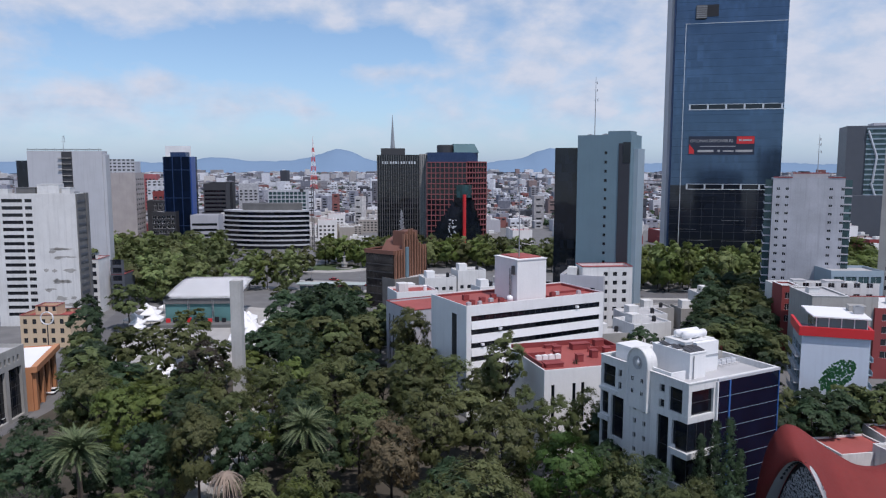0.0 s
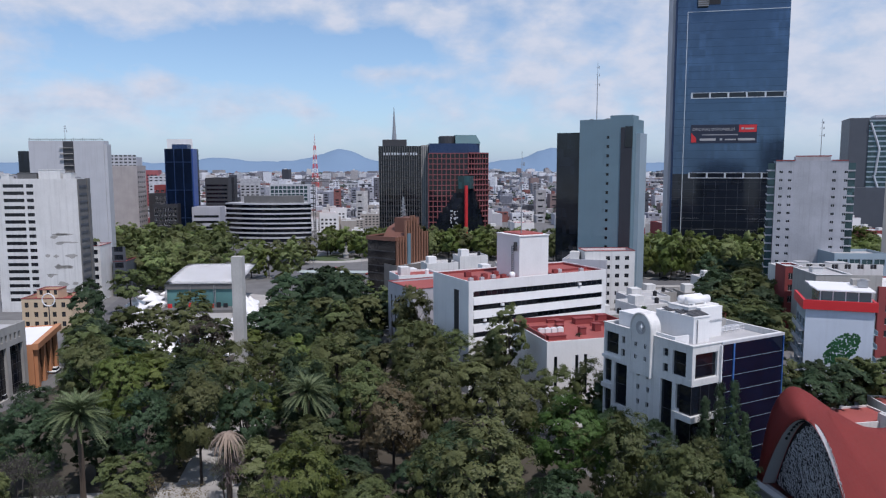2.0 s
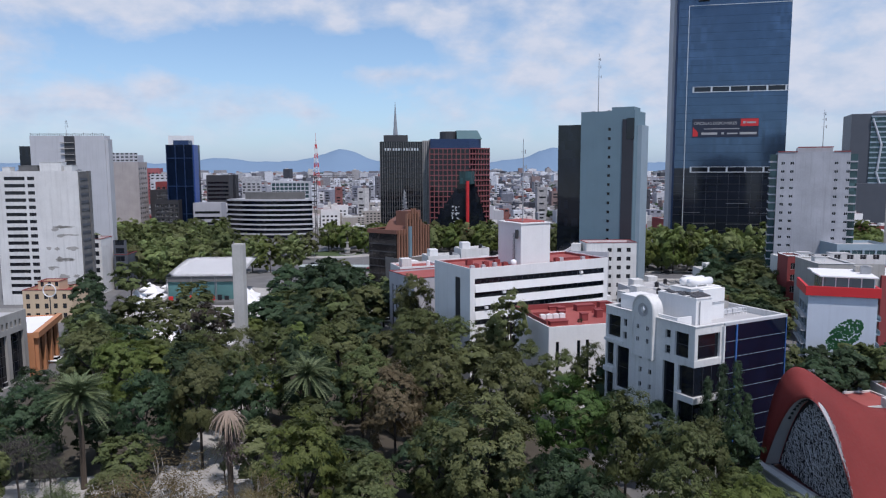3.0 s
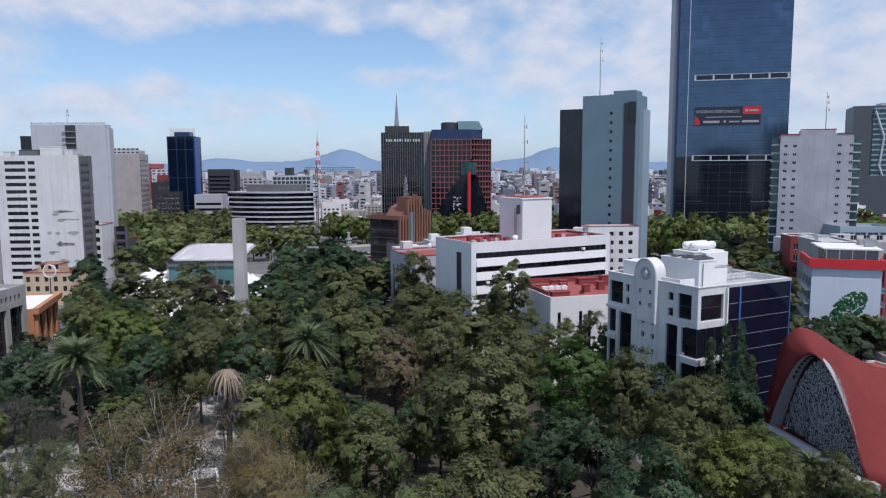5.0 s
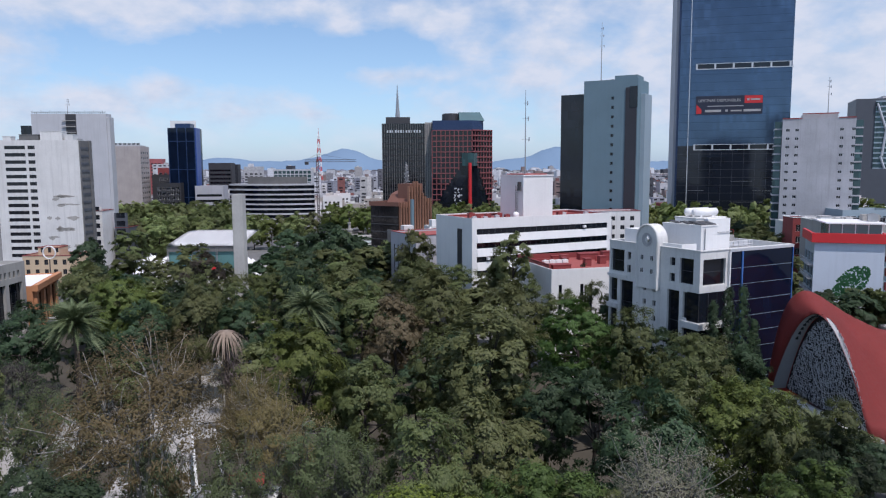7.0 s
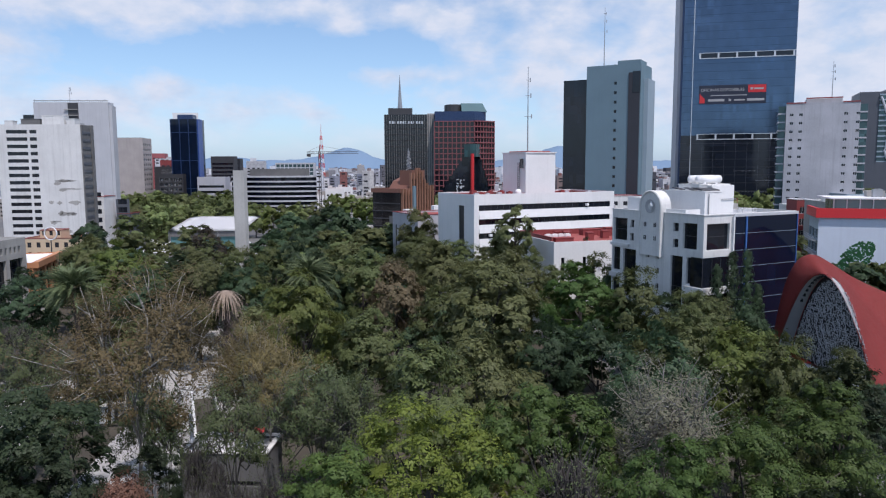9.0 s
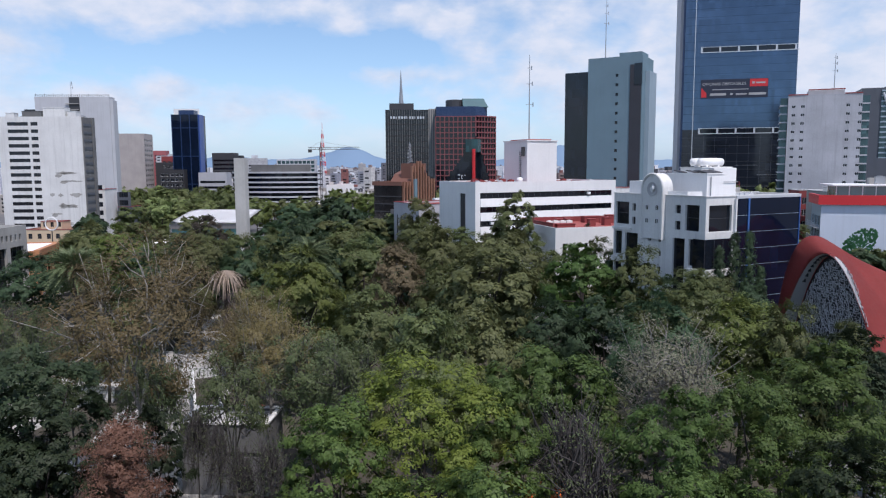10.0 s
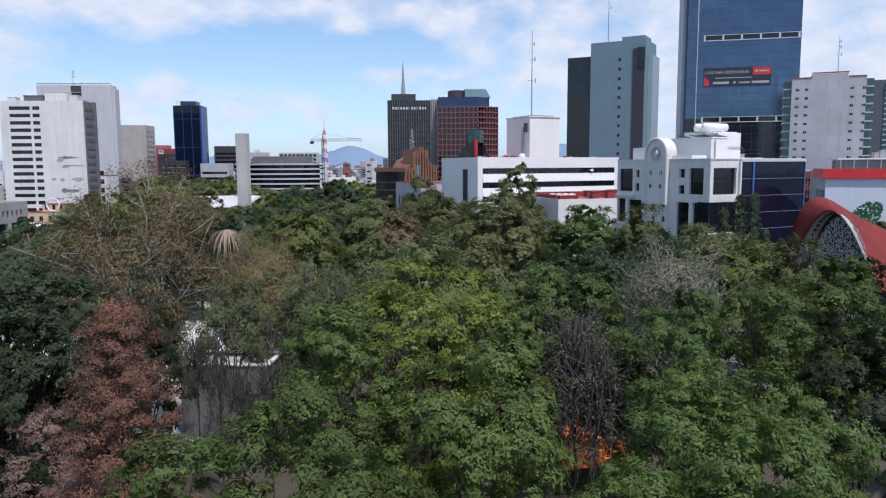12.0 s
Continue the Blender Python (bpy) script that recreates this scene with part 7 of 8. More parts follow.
fill((-64, 24, 2, 128, park_near), MID, 7.6, (10.5, 15), {"mid": 4, "dark": 4, "olive": 4, "bright": 0.6}, (0.31, 0.40))
fill((2, 24, 42, 128, park_near), MID, 7.6, (10.5, 14.5), {"mid": 3, "dark": 8, "olive": 1}, (0.31, 0.40))
fill((-104, 122, 20, 215, lambda x, y: max(-102 + (y - 122) * 0.02, -0.525 * y) < x < 14 - (y - 122) * 0.27 and not (-56 < x < -42 and 160 < y < 186) and not (-84 < x < -54 and y > 186) and not (x < -84 and y > 212)), MID, 7.2, (11.5, 17), {"mid": 4, "dark": 4, "olive": 3, "bright": 1}, (0.34, 0.44))
fill((-92, 60, -60, 125, lambda x, y: x > -90 and not (x / y > -0.68 and y < 112)), MID, 6.4, (12, 16), {"mid": 3, "dark": 4, "olive": 1})
fill((-64, 196, -12, 300, lambda x, y: -56 + (y - 196) * 0.06 < x and x < -0.118 * y - 2 and y < 290), MID, 6.4, (12, 16), {"mid": 3, "dark": 5}, (0.36, 0.46))
fill((50, 138, 146, 312, lambda x, y: 0.365 * y < x < 0.468 * y - (5 if y < 190 else 0) and not (x > 78 and 158 < y < 178)), MID, 5.4, (14.5, 19), {"mid": 4, "dark": 4}, (0.34, 0.44))
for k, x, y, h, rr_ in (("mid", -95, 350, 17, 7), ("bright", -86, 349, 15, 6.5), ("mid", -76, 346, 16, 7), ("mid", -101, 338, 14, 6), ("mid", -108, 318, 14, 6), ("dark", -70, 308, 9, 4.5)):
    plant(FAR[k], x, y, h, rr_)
# woods along the avenues
W6 = (0.36, 0.46)
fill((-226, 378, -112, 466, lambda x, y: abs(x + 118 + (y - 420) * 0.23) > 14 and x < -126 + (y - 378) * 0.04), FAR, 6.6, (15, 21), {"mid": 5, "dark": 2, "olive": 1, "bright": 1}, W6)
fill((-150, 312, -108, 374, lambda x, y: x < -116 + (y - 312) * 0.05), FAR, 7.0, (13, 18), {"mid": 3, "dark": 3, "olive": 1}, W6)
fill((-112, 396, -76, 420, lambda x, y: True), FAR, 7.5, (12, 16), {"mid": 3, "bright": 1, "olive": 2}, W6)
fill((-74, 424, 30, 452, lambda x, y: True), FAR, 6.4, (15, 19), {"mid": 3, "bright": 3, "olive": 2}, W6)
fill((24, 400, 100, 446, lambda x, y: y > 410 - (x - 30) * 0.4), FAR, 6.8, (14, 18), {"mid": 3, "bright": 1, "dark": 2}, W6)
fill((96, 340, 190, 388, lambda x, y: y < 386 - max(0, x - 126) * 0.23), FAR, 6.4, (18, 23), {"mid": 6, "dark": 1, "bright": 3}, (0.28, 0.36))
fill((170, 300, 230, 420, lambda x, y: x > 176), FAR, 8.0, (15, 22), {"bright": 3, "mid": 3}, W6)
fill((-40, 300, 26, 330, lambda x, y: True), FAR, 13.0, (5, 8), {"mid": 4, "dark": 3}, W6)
fill((-52, 206, -16, 240, lambda x, y: x > -44), MID, 6.0, (14, 18), {"dark": 4, "mid": 2}, (0.36, 0.44))
for o in list(grown.values()):
    if o.name not in used:
        for c in (*o.children_recursive, o):
            bpy.data.objects.remove(c)


# palms
def palm(name, label, x, y, h, fronds, length, mat, droop, skirt=None, lift=(-0.75, 1.45)):
    rs = random.Random(int(x * 10 + y))
    ob = thing(name, label, "palm", pose(x, y, 0.05), "park palms")
    bm = bmesh.new()
    tube(bm, [(0, 0, -0.3), (0.1, 0, h * 0.5), (0, 0, h)], [0.55, 0.42, 0.45], 9)
    part("trunk", bm, BARK, ob)
    verts = []
    for i in range(fronds):
        a, e = i * 2.39996, rs.uniform(*lift)
        L = length * rs.uniform(0.8, 1.1)
        prev = None
        for k in range(9):
            s = k / 8
            rr = L * s * math.cos(e * (1 - s * 0.4))
            z = h + L * (math.sin(e) * s - droop * s * s)
            p = np.array([rr * math.cos(a), rr * math.sin(a), z])
            if prev is not None:
                t = p - prev
                t /= np.linalg.norm(t)
                sd = np.cross(t, [0, 0, 1])
                sd /= np.linalg.norm(sd) + 1e-6
                up = np.cross(sd, t)
                for sgn in (-1, 1):
                    for q in (0.25, 0.75):
                        o = prev + (p - prev) * q
                        ln = length * 0.115 * math.sin(math.pi * min(0.95, s * 0.85 + 0.12)) + 0.08
                        tip = o + sd * sgn * ln * 0.75 + t * ln * 1.0 + up * ln * 0.55
                        wd = t * length * 0.03
                        verts += [o - wd, tip, tip + t * 0.02, o + wd]
                verts += [prev - sd * 0.05, p - sd * 0.03, p + sd * 0.03, prev + sd * 0.05]
            prev = p
    part("crown", cards_mesh("crown", np.array(verts), mat, 4), None, ob)
    if skirt:
        v = []
        for i in range(190):
            a = rs.uniform(0, math.tau)
            s = rs.uniform(-0.5, 1.3)
            reach = rs.uniform(1.4, 3.0)
            pts = [np.array([q * reach * math.cos(a), q * reach * math.sin(a), h + 0.9 - z_]) for q, z_ in ((0.05, 0.0), (0.42, 0.3 + 0.35 * s), (0.8, 1.1 + 0.7 * s), (1.0, 2.3 + 1.2 * s))]
            w_ = np.array([-math.sin(a), math.cos(a), 0]) * 0.065
            for k, (p0, p1) in enumerate(zip(pts, pts[1:])):
                f0_, f1_ = (0.5, 1.0, 0.8)[k], (1.0, 0.8, 0.3)[k]
                v += [p0 - w_ * f0_, p1 - w_ * f1_, p1 + w_ * f1_, p0 + w_ * f0_]
        part("dry_skirt", cards_mesh("dry_skirt", np.array(v), STRAW, 4), None, ob, "pale dry hanging fronds")
        v = []
        for i in range(700):
            a = rs.uniform(0, math.tau)
            z = rs.uniform(h - 6.5, h - 1.6)
            r_ = rs.uniform(0.8, 1.9)
            c0 = np.array([r_ * math.cos(a) + 0.5, r_ * math.sin(a), z])
            e0 = c0 + np.array([rs.uniform(-0.8, 0.8), rs.uniform(-0.8, 0.8), rs.uniform(-1.2, 0.4)])
            w_ = np.array([-math.sin(a), math.cos(a), 0.3]) * 0.05
            v += [c0 - w_, e0 - w_ * 0.3, e0 + w_ * 0.3, c0 + w_]
        part("old_skirt", cards_mesh("old_skirt", np.array(v), STRAW_GREY, 4), None, ob, "grey matted dead fronds")
    return ob


palm("date_palm", "tall date palm with feathered grey-green fronds", -58.6, 111.0, 15.4, 130, 5.2, PALM_LEAF, 0.34, lift=(-0.6, 1.5))
palm("date_palm", "date palm among the park trees", -23.5, 119, 16.4, 100, 4.8, PALM_LEAF, 0.34, lift=(-0.6, 1.5))
palm("dead_palm", "dead palm with pale drooping dry fronds", -31.4, 99.6, 16.0, 14, 1.6, STRAW, 1.3, True, (-0.5, 1.0))
palm("fan_palm", "palm beside the church screen", 48.2, 92.5, 5.6, 60, 3.4, PALM_LEAF, 0.5)
palm("fan_palm", "low palm in the church garden", 38.6, 49.5, 14.5, 46, 4.4, PALM_LEAF, 0.5)

# ---- the far city ----
crng = random.Random(5)
kinds_h = []
for i, (w_, d_, h_, wall_, roof_) in enumerate(((14, 12, 11, WHITE_OLD, GREY_ROOF), (18, 12, 15, surface("beige_house_render", (0.40, 0.37, 0.34), 0.8, streak=0.2), GREY_ROOF), (12, 10, 8, CONCRETE, GREY_ROOF), (16, 14, 20, MUTED, GREY_ROOF), (20, 14, 12, RED_WALL, GREY_ROOF), (15, 12, 17, WHITE, RED_ROOF))):
    nz = int((h_ - 2) / 3.2)
    kinds_h.append(block("town_house", ("weathered white flat-roofed house", "beige flat-roofed house with grey roof", "bare concrete flat-roofed house", "mauve grey apartment house", "dark red flat-roofed house", "white apartment house with red roof")[i],
                         pose(-300 + 40 * i, 575, 0, 0, 0, 8), w_, d_, h_, wall_, roof_, {"front": grid_holes(1.2, 1.6, int(w_ / 3.4), nz, 3.3, 3.1, 1.8, 1.5)}, DARK_STEEL, WINDOW_GLASS, parapet=0.7, group="town houses", category="house"))
    bm = bmesh.new()
    box(bm, 2, 4, h_ - 0.69, 5.5, 8, h_ + 2.2)
    part("roof_house", bm, WHITE_OLD, kinds_h[-1])
    bm = bmesh.new()
    tube(bm, [(w_ - 3, 5, h_ - 0.69), (w_ - 3, 5, h_ + 0.9), (w_ - 3, 5, h_ + 1.2)], [0.7, 0.7, 0.2], 10)
    part("water_tank", bm, WHITE_CLEAN if i % 2 else VOID, kinds_h[-1])
NEAR_HOUSES = [(48, 222, 2, 10), (62, 236, 0, 12), (60, 222, 0, 20), (74, 262, 2, 8), (88, 262, 2, 5), (100, 276, 0, 4), (-2, 232, 0, 24), (6, 246, 2, 20), (20, 232, 1, 22), (16, 258, 0, 10), (30, 254, 4, 14), (38, 236, 2, 24), (-16, 246, 5, 20), (44, 268, 3, -20)]
for x, y, k, a in NEAR_HOUSES:
    copy_thing(kinds_h[k], pose(x, y, 0, 0, 0, a))
block("white_flats", "white block of flats with red roof edge", pose(52, 266, 0, 0, 0, 4), 19, 10, 23, WHITE_OLD, RED_ROOF, {"front": grid_holes(8, 3, 3, 6, 3.6, 3.3, 1.6, 1.5)}, DARK_STEEL, WINDOW_GLASS, cap=RED_WALL)
for x, y, w_, d_, h_, a in ((-7, 280, 13, 9, 16.5, 18), (6, 286, 12, 9, 18.6, 18), (14, 268, 9, 8, 15.0, 24), (-14, 268, 8, 7, 13.5, 24), (22, 284, 10, 9, 15.5, 10)):
    hs_ = block("stepped_house", "white stepped house with roof rooms", pose(x, y, 0, 0, 0, a), w_, d_, h_, WHITE_OLD, GREY_ROOF, {"front": grid_holes(1.0, 2.0, int(w_ / 3), int(h_ / 3.2) - 1, 3.0, 3.1, 1.5, 1.4)}, DARK_STEEL, WINDOW_GLASS, parapet=0.7, category="house")
    bm = bmesh.new()
    box(bm, 1.2, 2.0, h_ - 0.69, 4.6, 6.0, h_ + 2.3)
    part("roof_house", bm, WHITE, hs_)
    bm = bmesh.new()
    tube(bm, [(w_ - 2.4, 4, h_ - 0.69), (w_ - 2.4, 4, h_ + 1.0), (w_ - 2.4, 4, h_ + 1.3)], [0.7, 0.7, 0.2], 10)
    part("water_tank", bm, VOID, hs_)
count = 0
for _ in range(3000):
    r = crng.uniform(520, 760)
    az = radians(crng.uniform(-36, 36))
    x, y = r * math.sin(az), r * math.cos(az)
    if any((x - a) ** 2 + (y - b) ** 2 < 22 ** 2 for a, b, *_q in NEAR_HOUSES) or (-215 < x < -100 and y < 560) or (-50 < x < 40 and y < 510):
        continue
    NEAR_HOUSES.append((x, y, 0, 0))
    copy_thing(crng.choice(kinds_h), pose(x, y, 0, 0, 0, crng.choice((8, 98, 188, 8)) + crng.uniform(-4, 4)) @ Matrix.Diagonal((1, 1, crng.uniform(0.5, 0.95), 1)))
    count += 1
    if count >= 150:
        break

verts, faces, glass_v, glass_f = [], [], [], []


def add_box(vs, fs, m, x0, y0, z0, x1, y1, z1):
    b = len(vs)
    for z in (z0, z1):
        for x, y in ((x0, y0), (x1, y0), (x1, y1), (x0, y1)):
            vs.append(m @ Vector((x, y, z)))
    fs.extend([(b + 4, b + 5, b + 6, b + 7), (b, b + 1, b + 5, b + 4), (b + 1, b + 2, b + 6, b + 5), (b + 2, b + 3, b + 7, b + 6), (b + 3, b, b + 4, b + 7)])


far_trees = []
r = 700.0
while r < 4300:
    step = 12 + (r - 700) * 0.011
    n = int(r * radians(76) / step)
    for i in range(n):
        az = radians(-38 + 76 * (i + crng.uniform(-0.3, 0.3)) / n)
        rr = r + crng.uniform(-0.4, 0.4) * step
        x, y = rr * math.sin(az), rr * math.cos(az)
        if crng.random() < 0.22:
            far_trees.append((x, y, rr))
            continue
        w_, d_ = step * crng.uniform(0.55, 1.05), step * crng.uniform(0.55, 1.0)
        h_ = crng.choice((4, 5, 6, 7, 8, 9, 10, 12)) * (1 + (rr - 700) / 6000)
        q = crng.random()
        if q < 0.05:
            h_ = crng.uniform(18, 32)
        if q < 0.004:
            h_, w_, d_ = crng.uniform(28, 48), 20, 16
        m = pose(x, y, 0, 0, 0, crng.choice((8, 8, 12, -20)) + crng.uniform(-5, 5))
        add_box(verts, faces, m, -w_ / 2, -d_ / 2, 0, w_ / 2, d_ / 2, h_)
        if crng.random() < 0.7:
            a_ = crng.uniform(-0.4, 0.1) * w_
            add_box(verts, faces, m, a_, -d_ * 0.2, h_, a_ + w_ * 0.3, d_ * 0.2, h_ + crng.uniform(1.5, 3.5))
        if rr < 1350:
            for k in range(int(h_ / 3.1)):
                if crng.random() < 0.75:
                    nn = max(1, int(w_ / 5))
                    for j in range(nn):
                        u = -w_ / 2 + w_ * (j + 0.2) / nn
                        add_box(glass_v, glass_f, m, u, -d_ / 2 - 0.06, 1.2 + 3.1 * k, u + w_ / nn * crng.uniform(0.4, 0.65), -d_ / 2 - 0.004, 2.7 + 3.1 * k)
    r += step * 1.12
for nm, v_, f_, mt, lab in (("far_city", verts, faces, CITY, "distant low city of pale and reddish flat-roofed houses"), ("far_city_windows", glass_v, glass_f, WINDOW_GLASS, "dark windows of the distant houses")):
    me = bpy.data.meshes.new(nm)
    me.from_pydata([tuple(v) for v in v_], [], f_)
    me.materials.append(mt)
    tagged(new(nm, me), lab, "city", kind="stuff")
rs = np.random.RandomState(9)
cs, rad = [], []
for x, y, rr in far_trees:
    for k in range(3):
        s = 3.2 + (rr - 700) * 0.0012
        cs.append((x + rs.uniform(-1, 1) * s * 1.3, y + rs.uniform(-1, 1) * s * 1.3, s * 1.5 + rs.uniform(-1, 2)))
        rad.append(s)
tagged(new("far_woods", cards_mesh("far_woods", leaf_cards(rs, np.array(cs), np.array(rad), 8, 3.6)[0], LEAF_DARK)), "scattered dark green trees in the distant city", "trees", kind="stuff")


def lattice(name, label, x, y, h, w, mats):
    ob = thing(name, label, "mast", pose(x, y, 0))
    n = 12
    for k in range(n):
        z0, z1 = h * k / n, h * (k + 1) / n
        a, b = w * (1 - 0.85 * k / n) / 2, w * (1 - 0.85 * (k + 1) / n) / 2
        c0 = [(-a, -a, z0), (a, -a, z0), (a, a, z0), (-a, a, z0)]
        c1 = [(-b, -b, z1), (b, -b, z1), (b, b, z1), (-b, b, z1)]
        for i in range(4):
            j = (i + 1) % 4
            for nm, p, q, r_ in (("mast_leg", c0[i], c1[i], 0.35), ("mast_brace", c0[i], c1[j], 0.25), ("mast_brace", c0[j], c1[i], 0.25), ("mast_strut", c1[i], c1[j], 0.25)):
                bm = bmesh.new()
                tube(bm, [p, q], [r_, r_], 4)
                part(nm, bm, mats[k % 2], ob)
    bm = bmesh.new()
    tube(bm, [(0, 0, h), (0, 0, h * 1.12)], [0.4, 0.2], 5)
    part("mast_tip", bm, mats[0], ob)
    return ob


lattice("radio_mast", "red and white lattice radio mast in the city", -232, 1300, 98, 13, (RED_BRIGHT, WHITE))
cr = thing("tower_crane", "slim tower crane over the city roofs", "crane", pose(-93, 515, 0, 0, 0, -4))
bm = bmesh.new()
for sx in (-0.7, 0.7):
    for sy in (-0.7, 0.7):
        tube(bm, [(sx, sy, 0), (sx, sy, 45)], [0.14, 0.14], 4)
for k in range(30):
    tube(bm, [(-0.7, -0.7, 1.5 * k), (0.7, -0.7, 1.5 * k + 1.5)], [0.1, 0.1], 4)
part("crane_mast", bm, DARK_STEEL, cr)
bm = bmesh.new()
for z, y in ((43.5, 0.5), (43.5, -0.5), (45, 0)):
    tube(bm, [(-9, y, z), (28, y, z)], [0.14, 0.14], 4)
for k in range(24):
    tube(bm, [(-9 + 1.5 * k, 0.5, 43.5), (-8.25 + 1.5 * k, 0, 45), (-7.5 + 1.5 * k, -0.5, 43.5)], [0.09] * 3, 4)
part("crane_jib", bm, DARK_STEEL, cr)
bm = bmesh.new()
tube(bm, [(0, 0, 45), (0, 0, 49)], [0.4, 0.15], 4)
tube(bm, [(0, 0, 49), (24, 0, 45)], [0.06, 0.06], 4)
tube(bm, [(0, 0, 49), (-8, 0, 45)], [0.06, 0.06], 4)
box(bm, -9, -0.8, 41.5, -6.5, 0.8, 43.4)
part("crane_top", bm, DARK_STEEL, cr)

# fountain with a tiered stone pedestal on the roundabout
fo = thing("fountain", "pale stone fountain with tiered pedestal on the roundabout", "fountain", pose(-58, 420, 0.34) @ Matrix.Diagonal((0.7, 0.7, 0.8, 1)))
bm = bmesh.new()
tube(bm, [(0, 0, 0), (0, 0, 0.9), (0, 0, 0.9)], [7.0, 7.0, 6.4], 28)
part("basin", bm, PAVING, fo)
for z0, z1, r0_, r1_ in ((0.9, 3.4, 2.6, 2.2), (3.4, 4.2, 3.0, 2.8), (4.2, 8.4, 1.3, 1.0), (8.4, 9.0, 1.6, 1.4)):
    bm = bmesh.new()
    tube(bm, [(0, 0, z0 + 0.004), (0, 0, z1)], [r0_, r1_], 12)
    part("pedestal_tier", bm, CONCRETE, fo)
bm = bmesh.new()
tube(bm, [(0, 0, 9.004), (0.1, 0, 10.2), (0, 0.1, 11.6), (0, 0, 12.6)], [0.7, 0.5, 0.6, 0.15], 8)
part("finial", bm, DARK_STEEL, fo)

# ---- small things in the park ----
def planter(x, y, w, d, h, yaw, mat=None):
    ob = thing("planter", "low white concrete planter wall in the park", "planter", pose(x, y, 0.12, 0, 0, yaw), "park planters")
    for x0, y0, x1, y1 in ((0, 0, w, 0.3), (0, d - 0.3, w, d), (0, 0.302, 0.3, d - 0.302), (w - 0.3, 0.302, w, d - 0.302)):
        bm = bmesh.new()
        box(bm, x0, y0, 0, x1, y1, h)
        part("planter_wall", bm, mat or WHITE_OLD, ob)
    bm = bmesh.new()
    box(bm, 0.302, 0.302, 0, w - 0.302, d - 0.302, h * 0.7)
    part("soil", bm, PARK_SOIL, ob)


for spec in ((-28.4, 77.5, 3.2, 18.5, 3.9, 21), (-60, 97, 8, 1.2, 1.6, 12), (-52, 92, 7, 1.0, 2.0, 8), (-31.5, 80, 6, 1.4, 1.3, -6), (-40, 104, 8, 1.4, 1.2, 4)):
    planter(*spec)
DARK_CONCRETE = surface("stained_dark_concrete", (0.17, 0.17, 0.175), 0.85, wear=0.35, streak=0.5)
kiosk = block("park_kiosk", "small stained dark concrete kiosk with white trim", pose(-25.6, 66, 0.1, 0, 0, -3), 8.4, 5.0, 7.0, DARK_CONCRETE, GREY_ROOF, {"front": [(0.6, 4.6, 0.9, 0.9), (2.0, 4.6, 0.9, 0.9), (4.2, 3.8, 3.6, 0.5), (5.2, 0.2, 1.4, 2.5)]}, DARK_STEEL, VOID, parapet=0.25, category="kiosk", cap=WHITE)
bm = bmesh.new()
box(bm, 0, 0, 0, 4.0, 0.4, 5.2)
wall_ = thing("park_wall", "pale rendered wall beside the kiosk", "wall", pose(-29.9, 65.2, 0.1, 0, 0, -3))
part("body", bm, WHITE_OLD, wall_)
bm = bmesh.new()
box(bm, -0.1, -0.1, 5.204, 4.1, 0.5, 5.35)
part("coping", bm, WHITE, wall_)
CANVAS = {"orange": surface("orange_canvas", (0.75, 0.17, 0.04), 0.8, wear=0.3), "red": surface("red_canvas", (0.60, 0.05, 0.06), 0.8, wear=0.3)}
for x, y, s_, hue in ((9.3, 60.6, 5.6, "orange"), (12.2, 55.8, 4.6, "orange"), (8.9, 54.6, 3.4, "orange"), (-24.0, 82.0, 4.2, "red")):
    stall = thing("market_stall", hue + " canvas stall roof on thin poles", "stall", pose(x, y, 0.05, 0, 0, 12))
    bm = bmesh.new()
    vs = box(bm, -s_ / 2, -s_ / 2, 2.6, s_ / 2, s_ / 2, 2.68)
    bmesh.ops.subdivide_edges(bm, edges=bm.edges[:], cuts=3, use_grid_fill=True)
    for v in bm.verts:
        v.co.z += 0.9 * (1 - max(abs(v.co.x), abs(v.co.y)) / (s_ / 2)) + 0.05 * noise.noise(v.co * 1.7)
    part("canvas", bm, CANVAS[hue], stall, smooth=True)
    for sx in (-1, 1):
        for sy in (-1, 1):
            bm = bmesh.new()
            tube(bm, [(sx * s_ * 0.46, sy * s_ * 0.46, 0), (sx * s_ * 0.46, sy * s_ * 0.46, 2.6)], [0.04, 0.04], 5)
            part("pole", bm, STEEL, stall)


def lamp_post(x, y, h=8.0, yaw=0.0):
    ob = thing("street_lamp", "slim grey street lamp with a single arm", "street lamp", pose(x, y, 0.1, 0, 0, yaw), "street lamps")
    bm = bmesh.new()
    tube(bm, [(0, 0, 0), (0, 0, h * 0.7), (0, 0, h)], [0.14, 0.1, 0.07], 6)
    part("pole", bm, STEEL, ob)
    bm = bmesh.new()
    tube(bm, [(0, 0, h), (0.7, 0, h + 0.35), (1.8, 0, h + 0.4)], [0.06, 0.05, 0.05], 5)
    part("arm", bm, STEEL, ob)
    bm = bmesh.new()
    box(bm, 1.5, -0.16, h + 0.28, 2.3, 0.16, h + 0.42)
    part("lamp_head", bm, ALU, ob)


for i in range(8):
    lamp_post(-88 + 24 * i, 352 - 4.4 * i, 10, 90)
for x, y in ((-80, 402), (-104, 412), (-70, 446), (70, 330), (128, 322), (-112, 340), (-100, 300)):
    lamp_post(x, y, 10, 40)

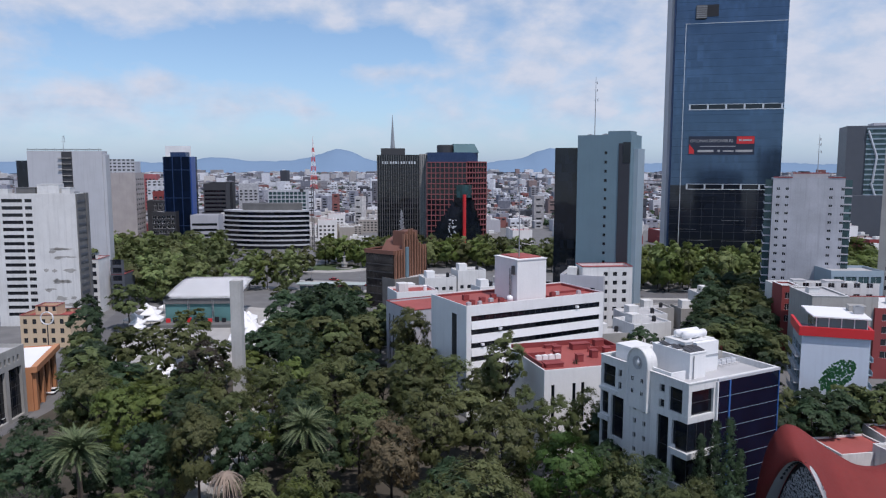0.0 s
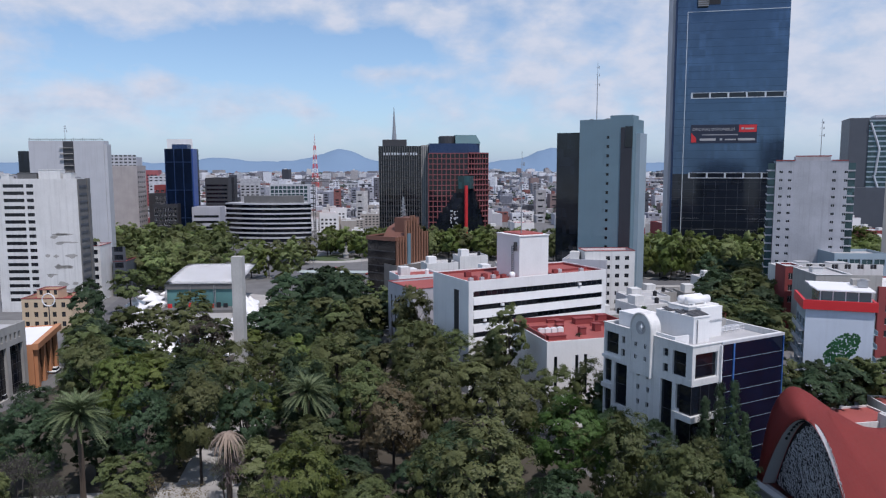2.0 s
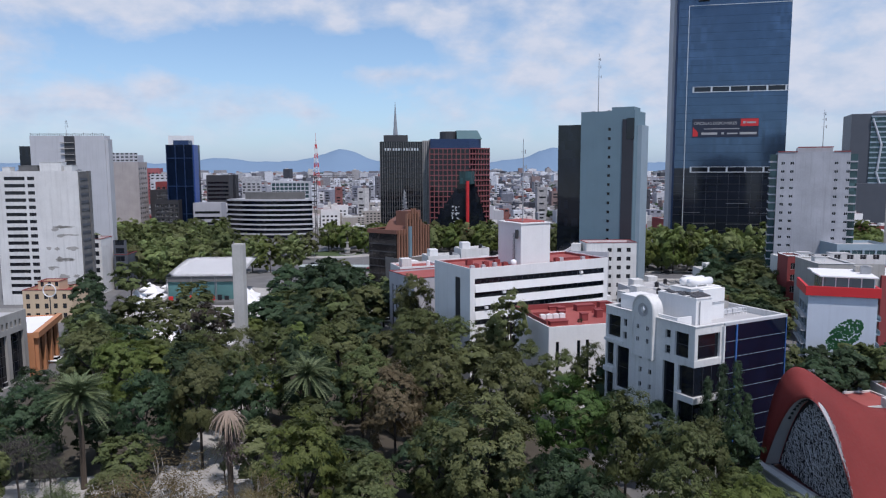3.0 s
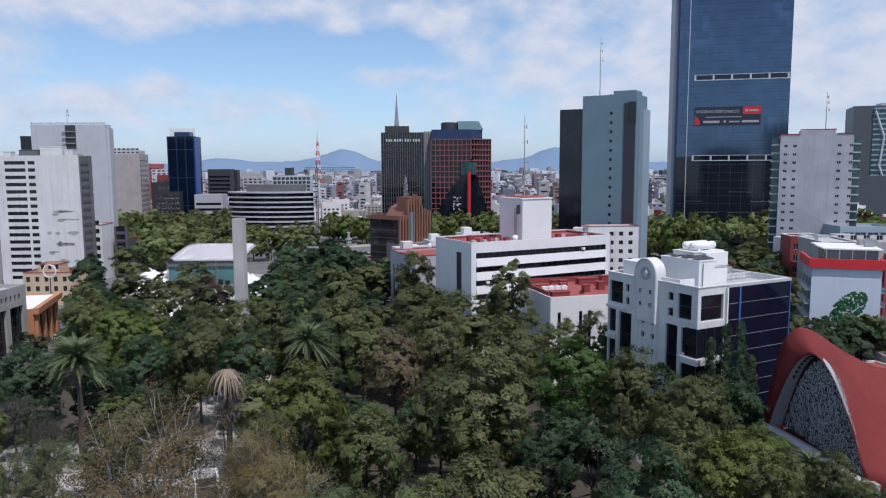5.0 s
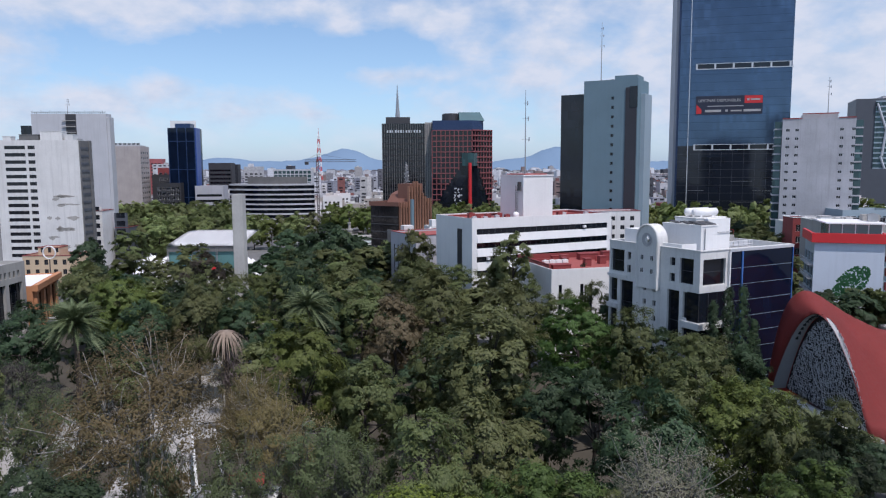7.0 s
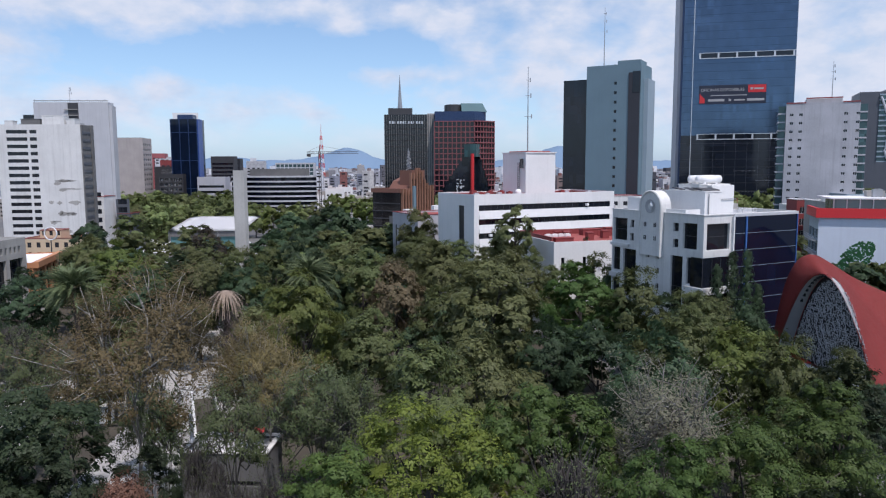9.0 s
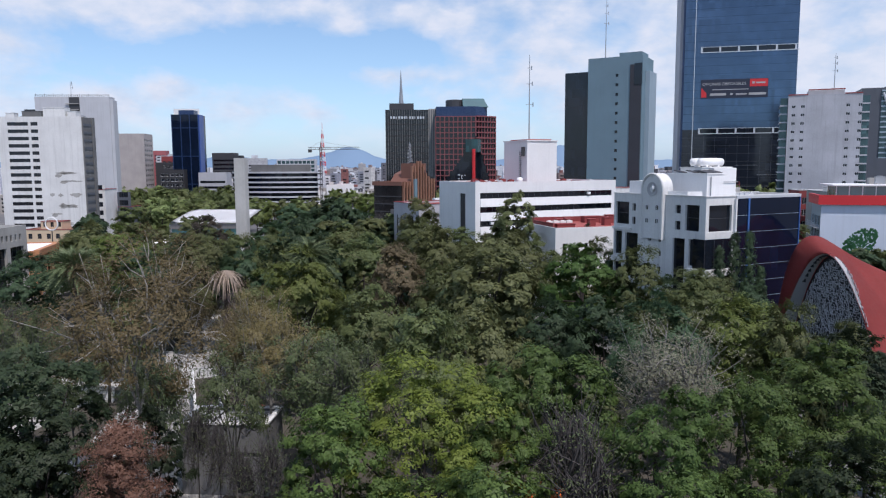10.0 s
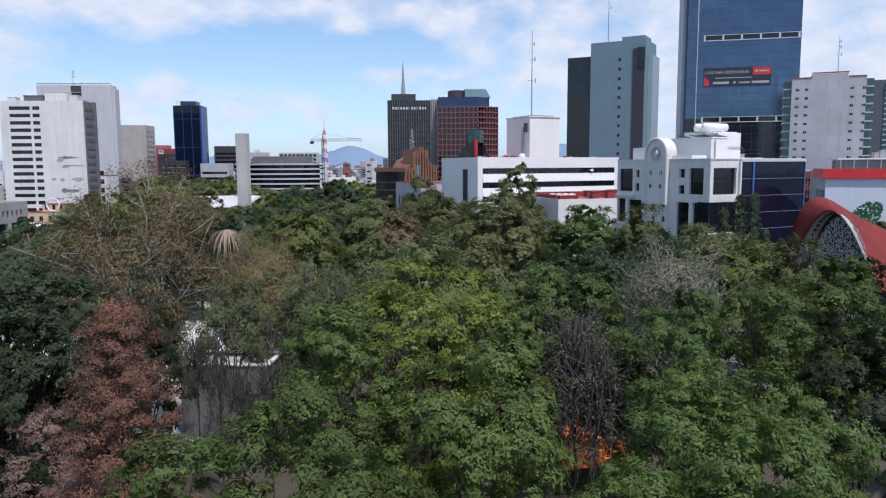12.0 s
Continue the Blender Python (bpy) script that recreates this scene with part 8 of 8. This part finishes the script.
CAR_PAINT = [surface("car_paint_" + n, c, 0.3, wear=0.1, bump=0, spec=0.6) for n, c in (("white", (0.75, 0.75, 0.76)), ("silver", (0.45, 0.46, 0.48)), ("black", (0.02, 0.02, 0.022)), ("red", (0.35, 0.03, 0.03)), ("blue", (0.04, 0.08, 0.22)), ("pink_taxi", (0.55, 0.10, 0.22)))]


def car(kind, name="car", van=False):
    """A parked car: shaped body, glass house, four wheels."""
    label = ("white", "silver", "black", "dark red", "blue", "pink and white")[kind] + (" van" if van else " saloon car") + " standing on the road"
    ob = thing(name, label, "car", pose(0, 0, -50), "cars")
    L, H1, H2 = (5.2, 1.15, 2.1) if van else (4.4, 0.85, 1.42)
    bm = bmesh.new()
    vs = box(bm, -L / 2, -0.88, 0.32, L / 2, 0.88, H1)
    bmesh.ops.bevel(bm, geom=bm.edges[:], offset=0.14, segments=2, affect="EDGES")
    part("body", bm, CAR_PAINT[kind], ob, smooth=True)
    bm = bmesh.new()
    x0, x1 = (-L / 2 + 0.1, L / 2 - 1.2) if van else (-L * 0.36, L * 0.22)
    vs = box(bm, x0, -0.8, H1 - 0.02, x1, 0.8, H2 - 0.05)
    for v in vs:
        if v.co.z > H1 + 0.1:
            v.co.y *= 0.86
            v.co.x += 0.35 if v.co.x < 0 and not van else (-0.5 if v.co.x > 0 else 0)
    part("glass_house", bm, BLACK_GLASS, ob)
    bm = bmesh.new()
    vs = box(bm, x0 + (0.35 if not van else 0), -0.7, H2 - 0.048, x1 - 0.5, 0.7, H2)
    part("roof", bm, CAR_PAINT[kind], ob)
    for sx in (-L * 0.31, L * 0.31):
        for sy in (-0.86, 0.86):
            bm = bmesh.new()
            tube(bm, [(sx, sy - 0.1, 0.32), (sx, sy + 0.1, 0.32)], [0.32, 0.32], 12)
            part("wheel", bm, VOID, ob)
    return ob


cars = [car(k, van=(k == 1)) for k in range(6)]
krng = random.Random(14)
spots_ = []
for i in range(22):
    f = i / 21
    x, y = -95 + 250 * f, 372 - 25 * f
    spots_.append((x + krng.uniform(-3, 3), y + krng.choice((-9, -5, 5, 9)), -6 + krng.choice((0, 180))))
for i in range(12):
    spots_.append((-112 - 2.6 * i * 0.4 + krng.choice((-6, 6, -2.5, 2.5)), 392 + 9 * i, 100 + krng.choice((0, 180))))
for i in range(10):
    spots_.append((-20 + krng.uniform(-7, 7), 236 + 5.0 * i * 0.6, 20 + krng.uniform(-6, 6)))
for i in range(26):
    f = i / 25
    spots_.append((-70 + 160 * f + krng.uniform(-2, 2), 366 - 16 * f + krng.choice((-12, -8, -4, 8, 11)), -6 + krng.choice((0, 180))))
for i in range(8):
    spots_.append((-101 - 0.7 * i, 128 + 12 * i, 98))
for i, (x, y, a) in enumerate(spots_):
    m = pose(x, y, 0.004 if x > -40 and y < 270 else 0.056, 0, 0, a)
    if i < 6:
        cars[i].matrix_basis = m
    else:
        copy_thing(cars[krng.choice((0, 0, 1, 1, 2, 2, 3, 4, 5))], m)
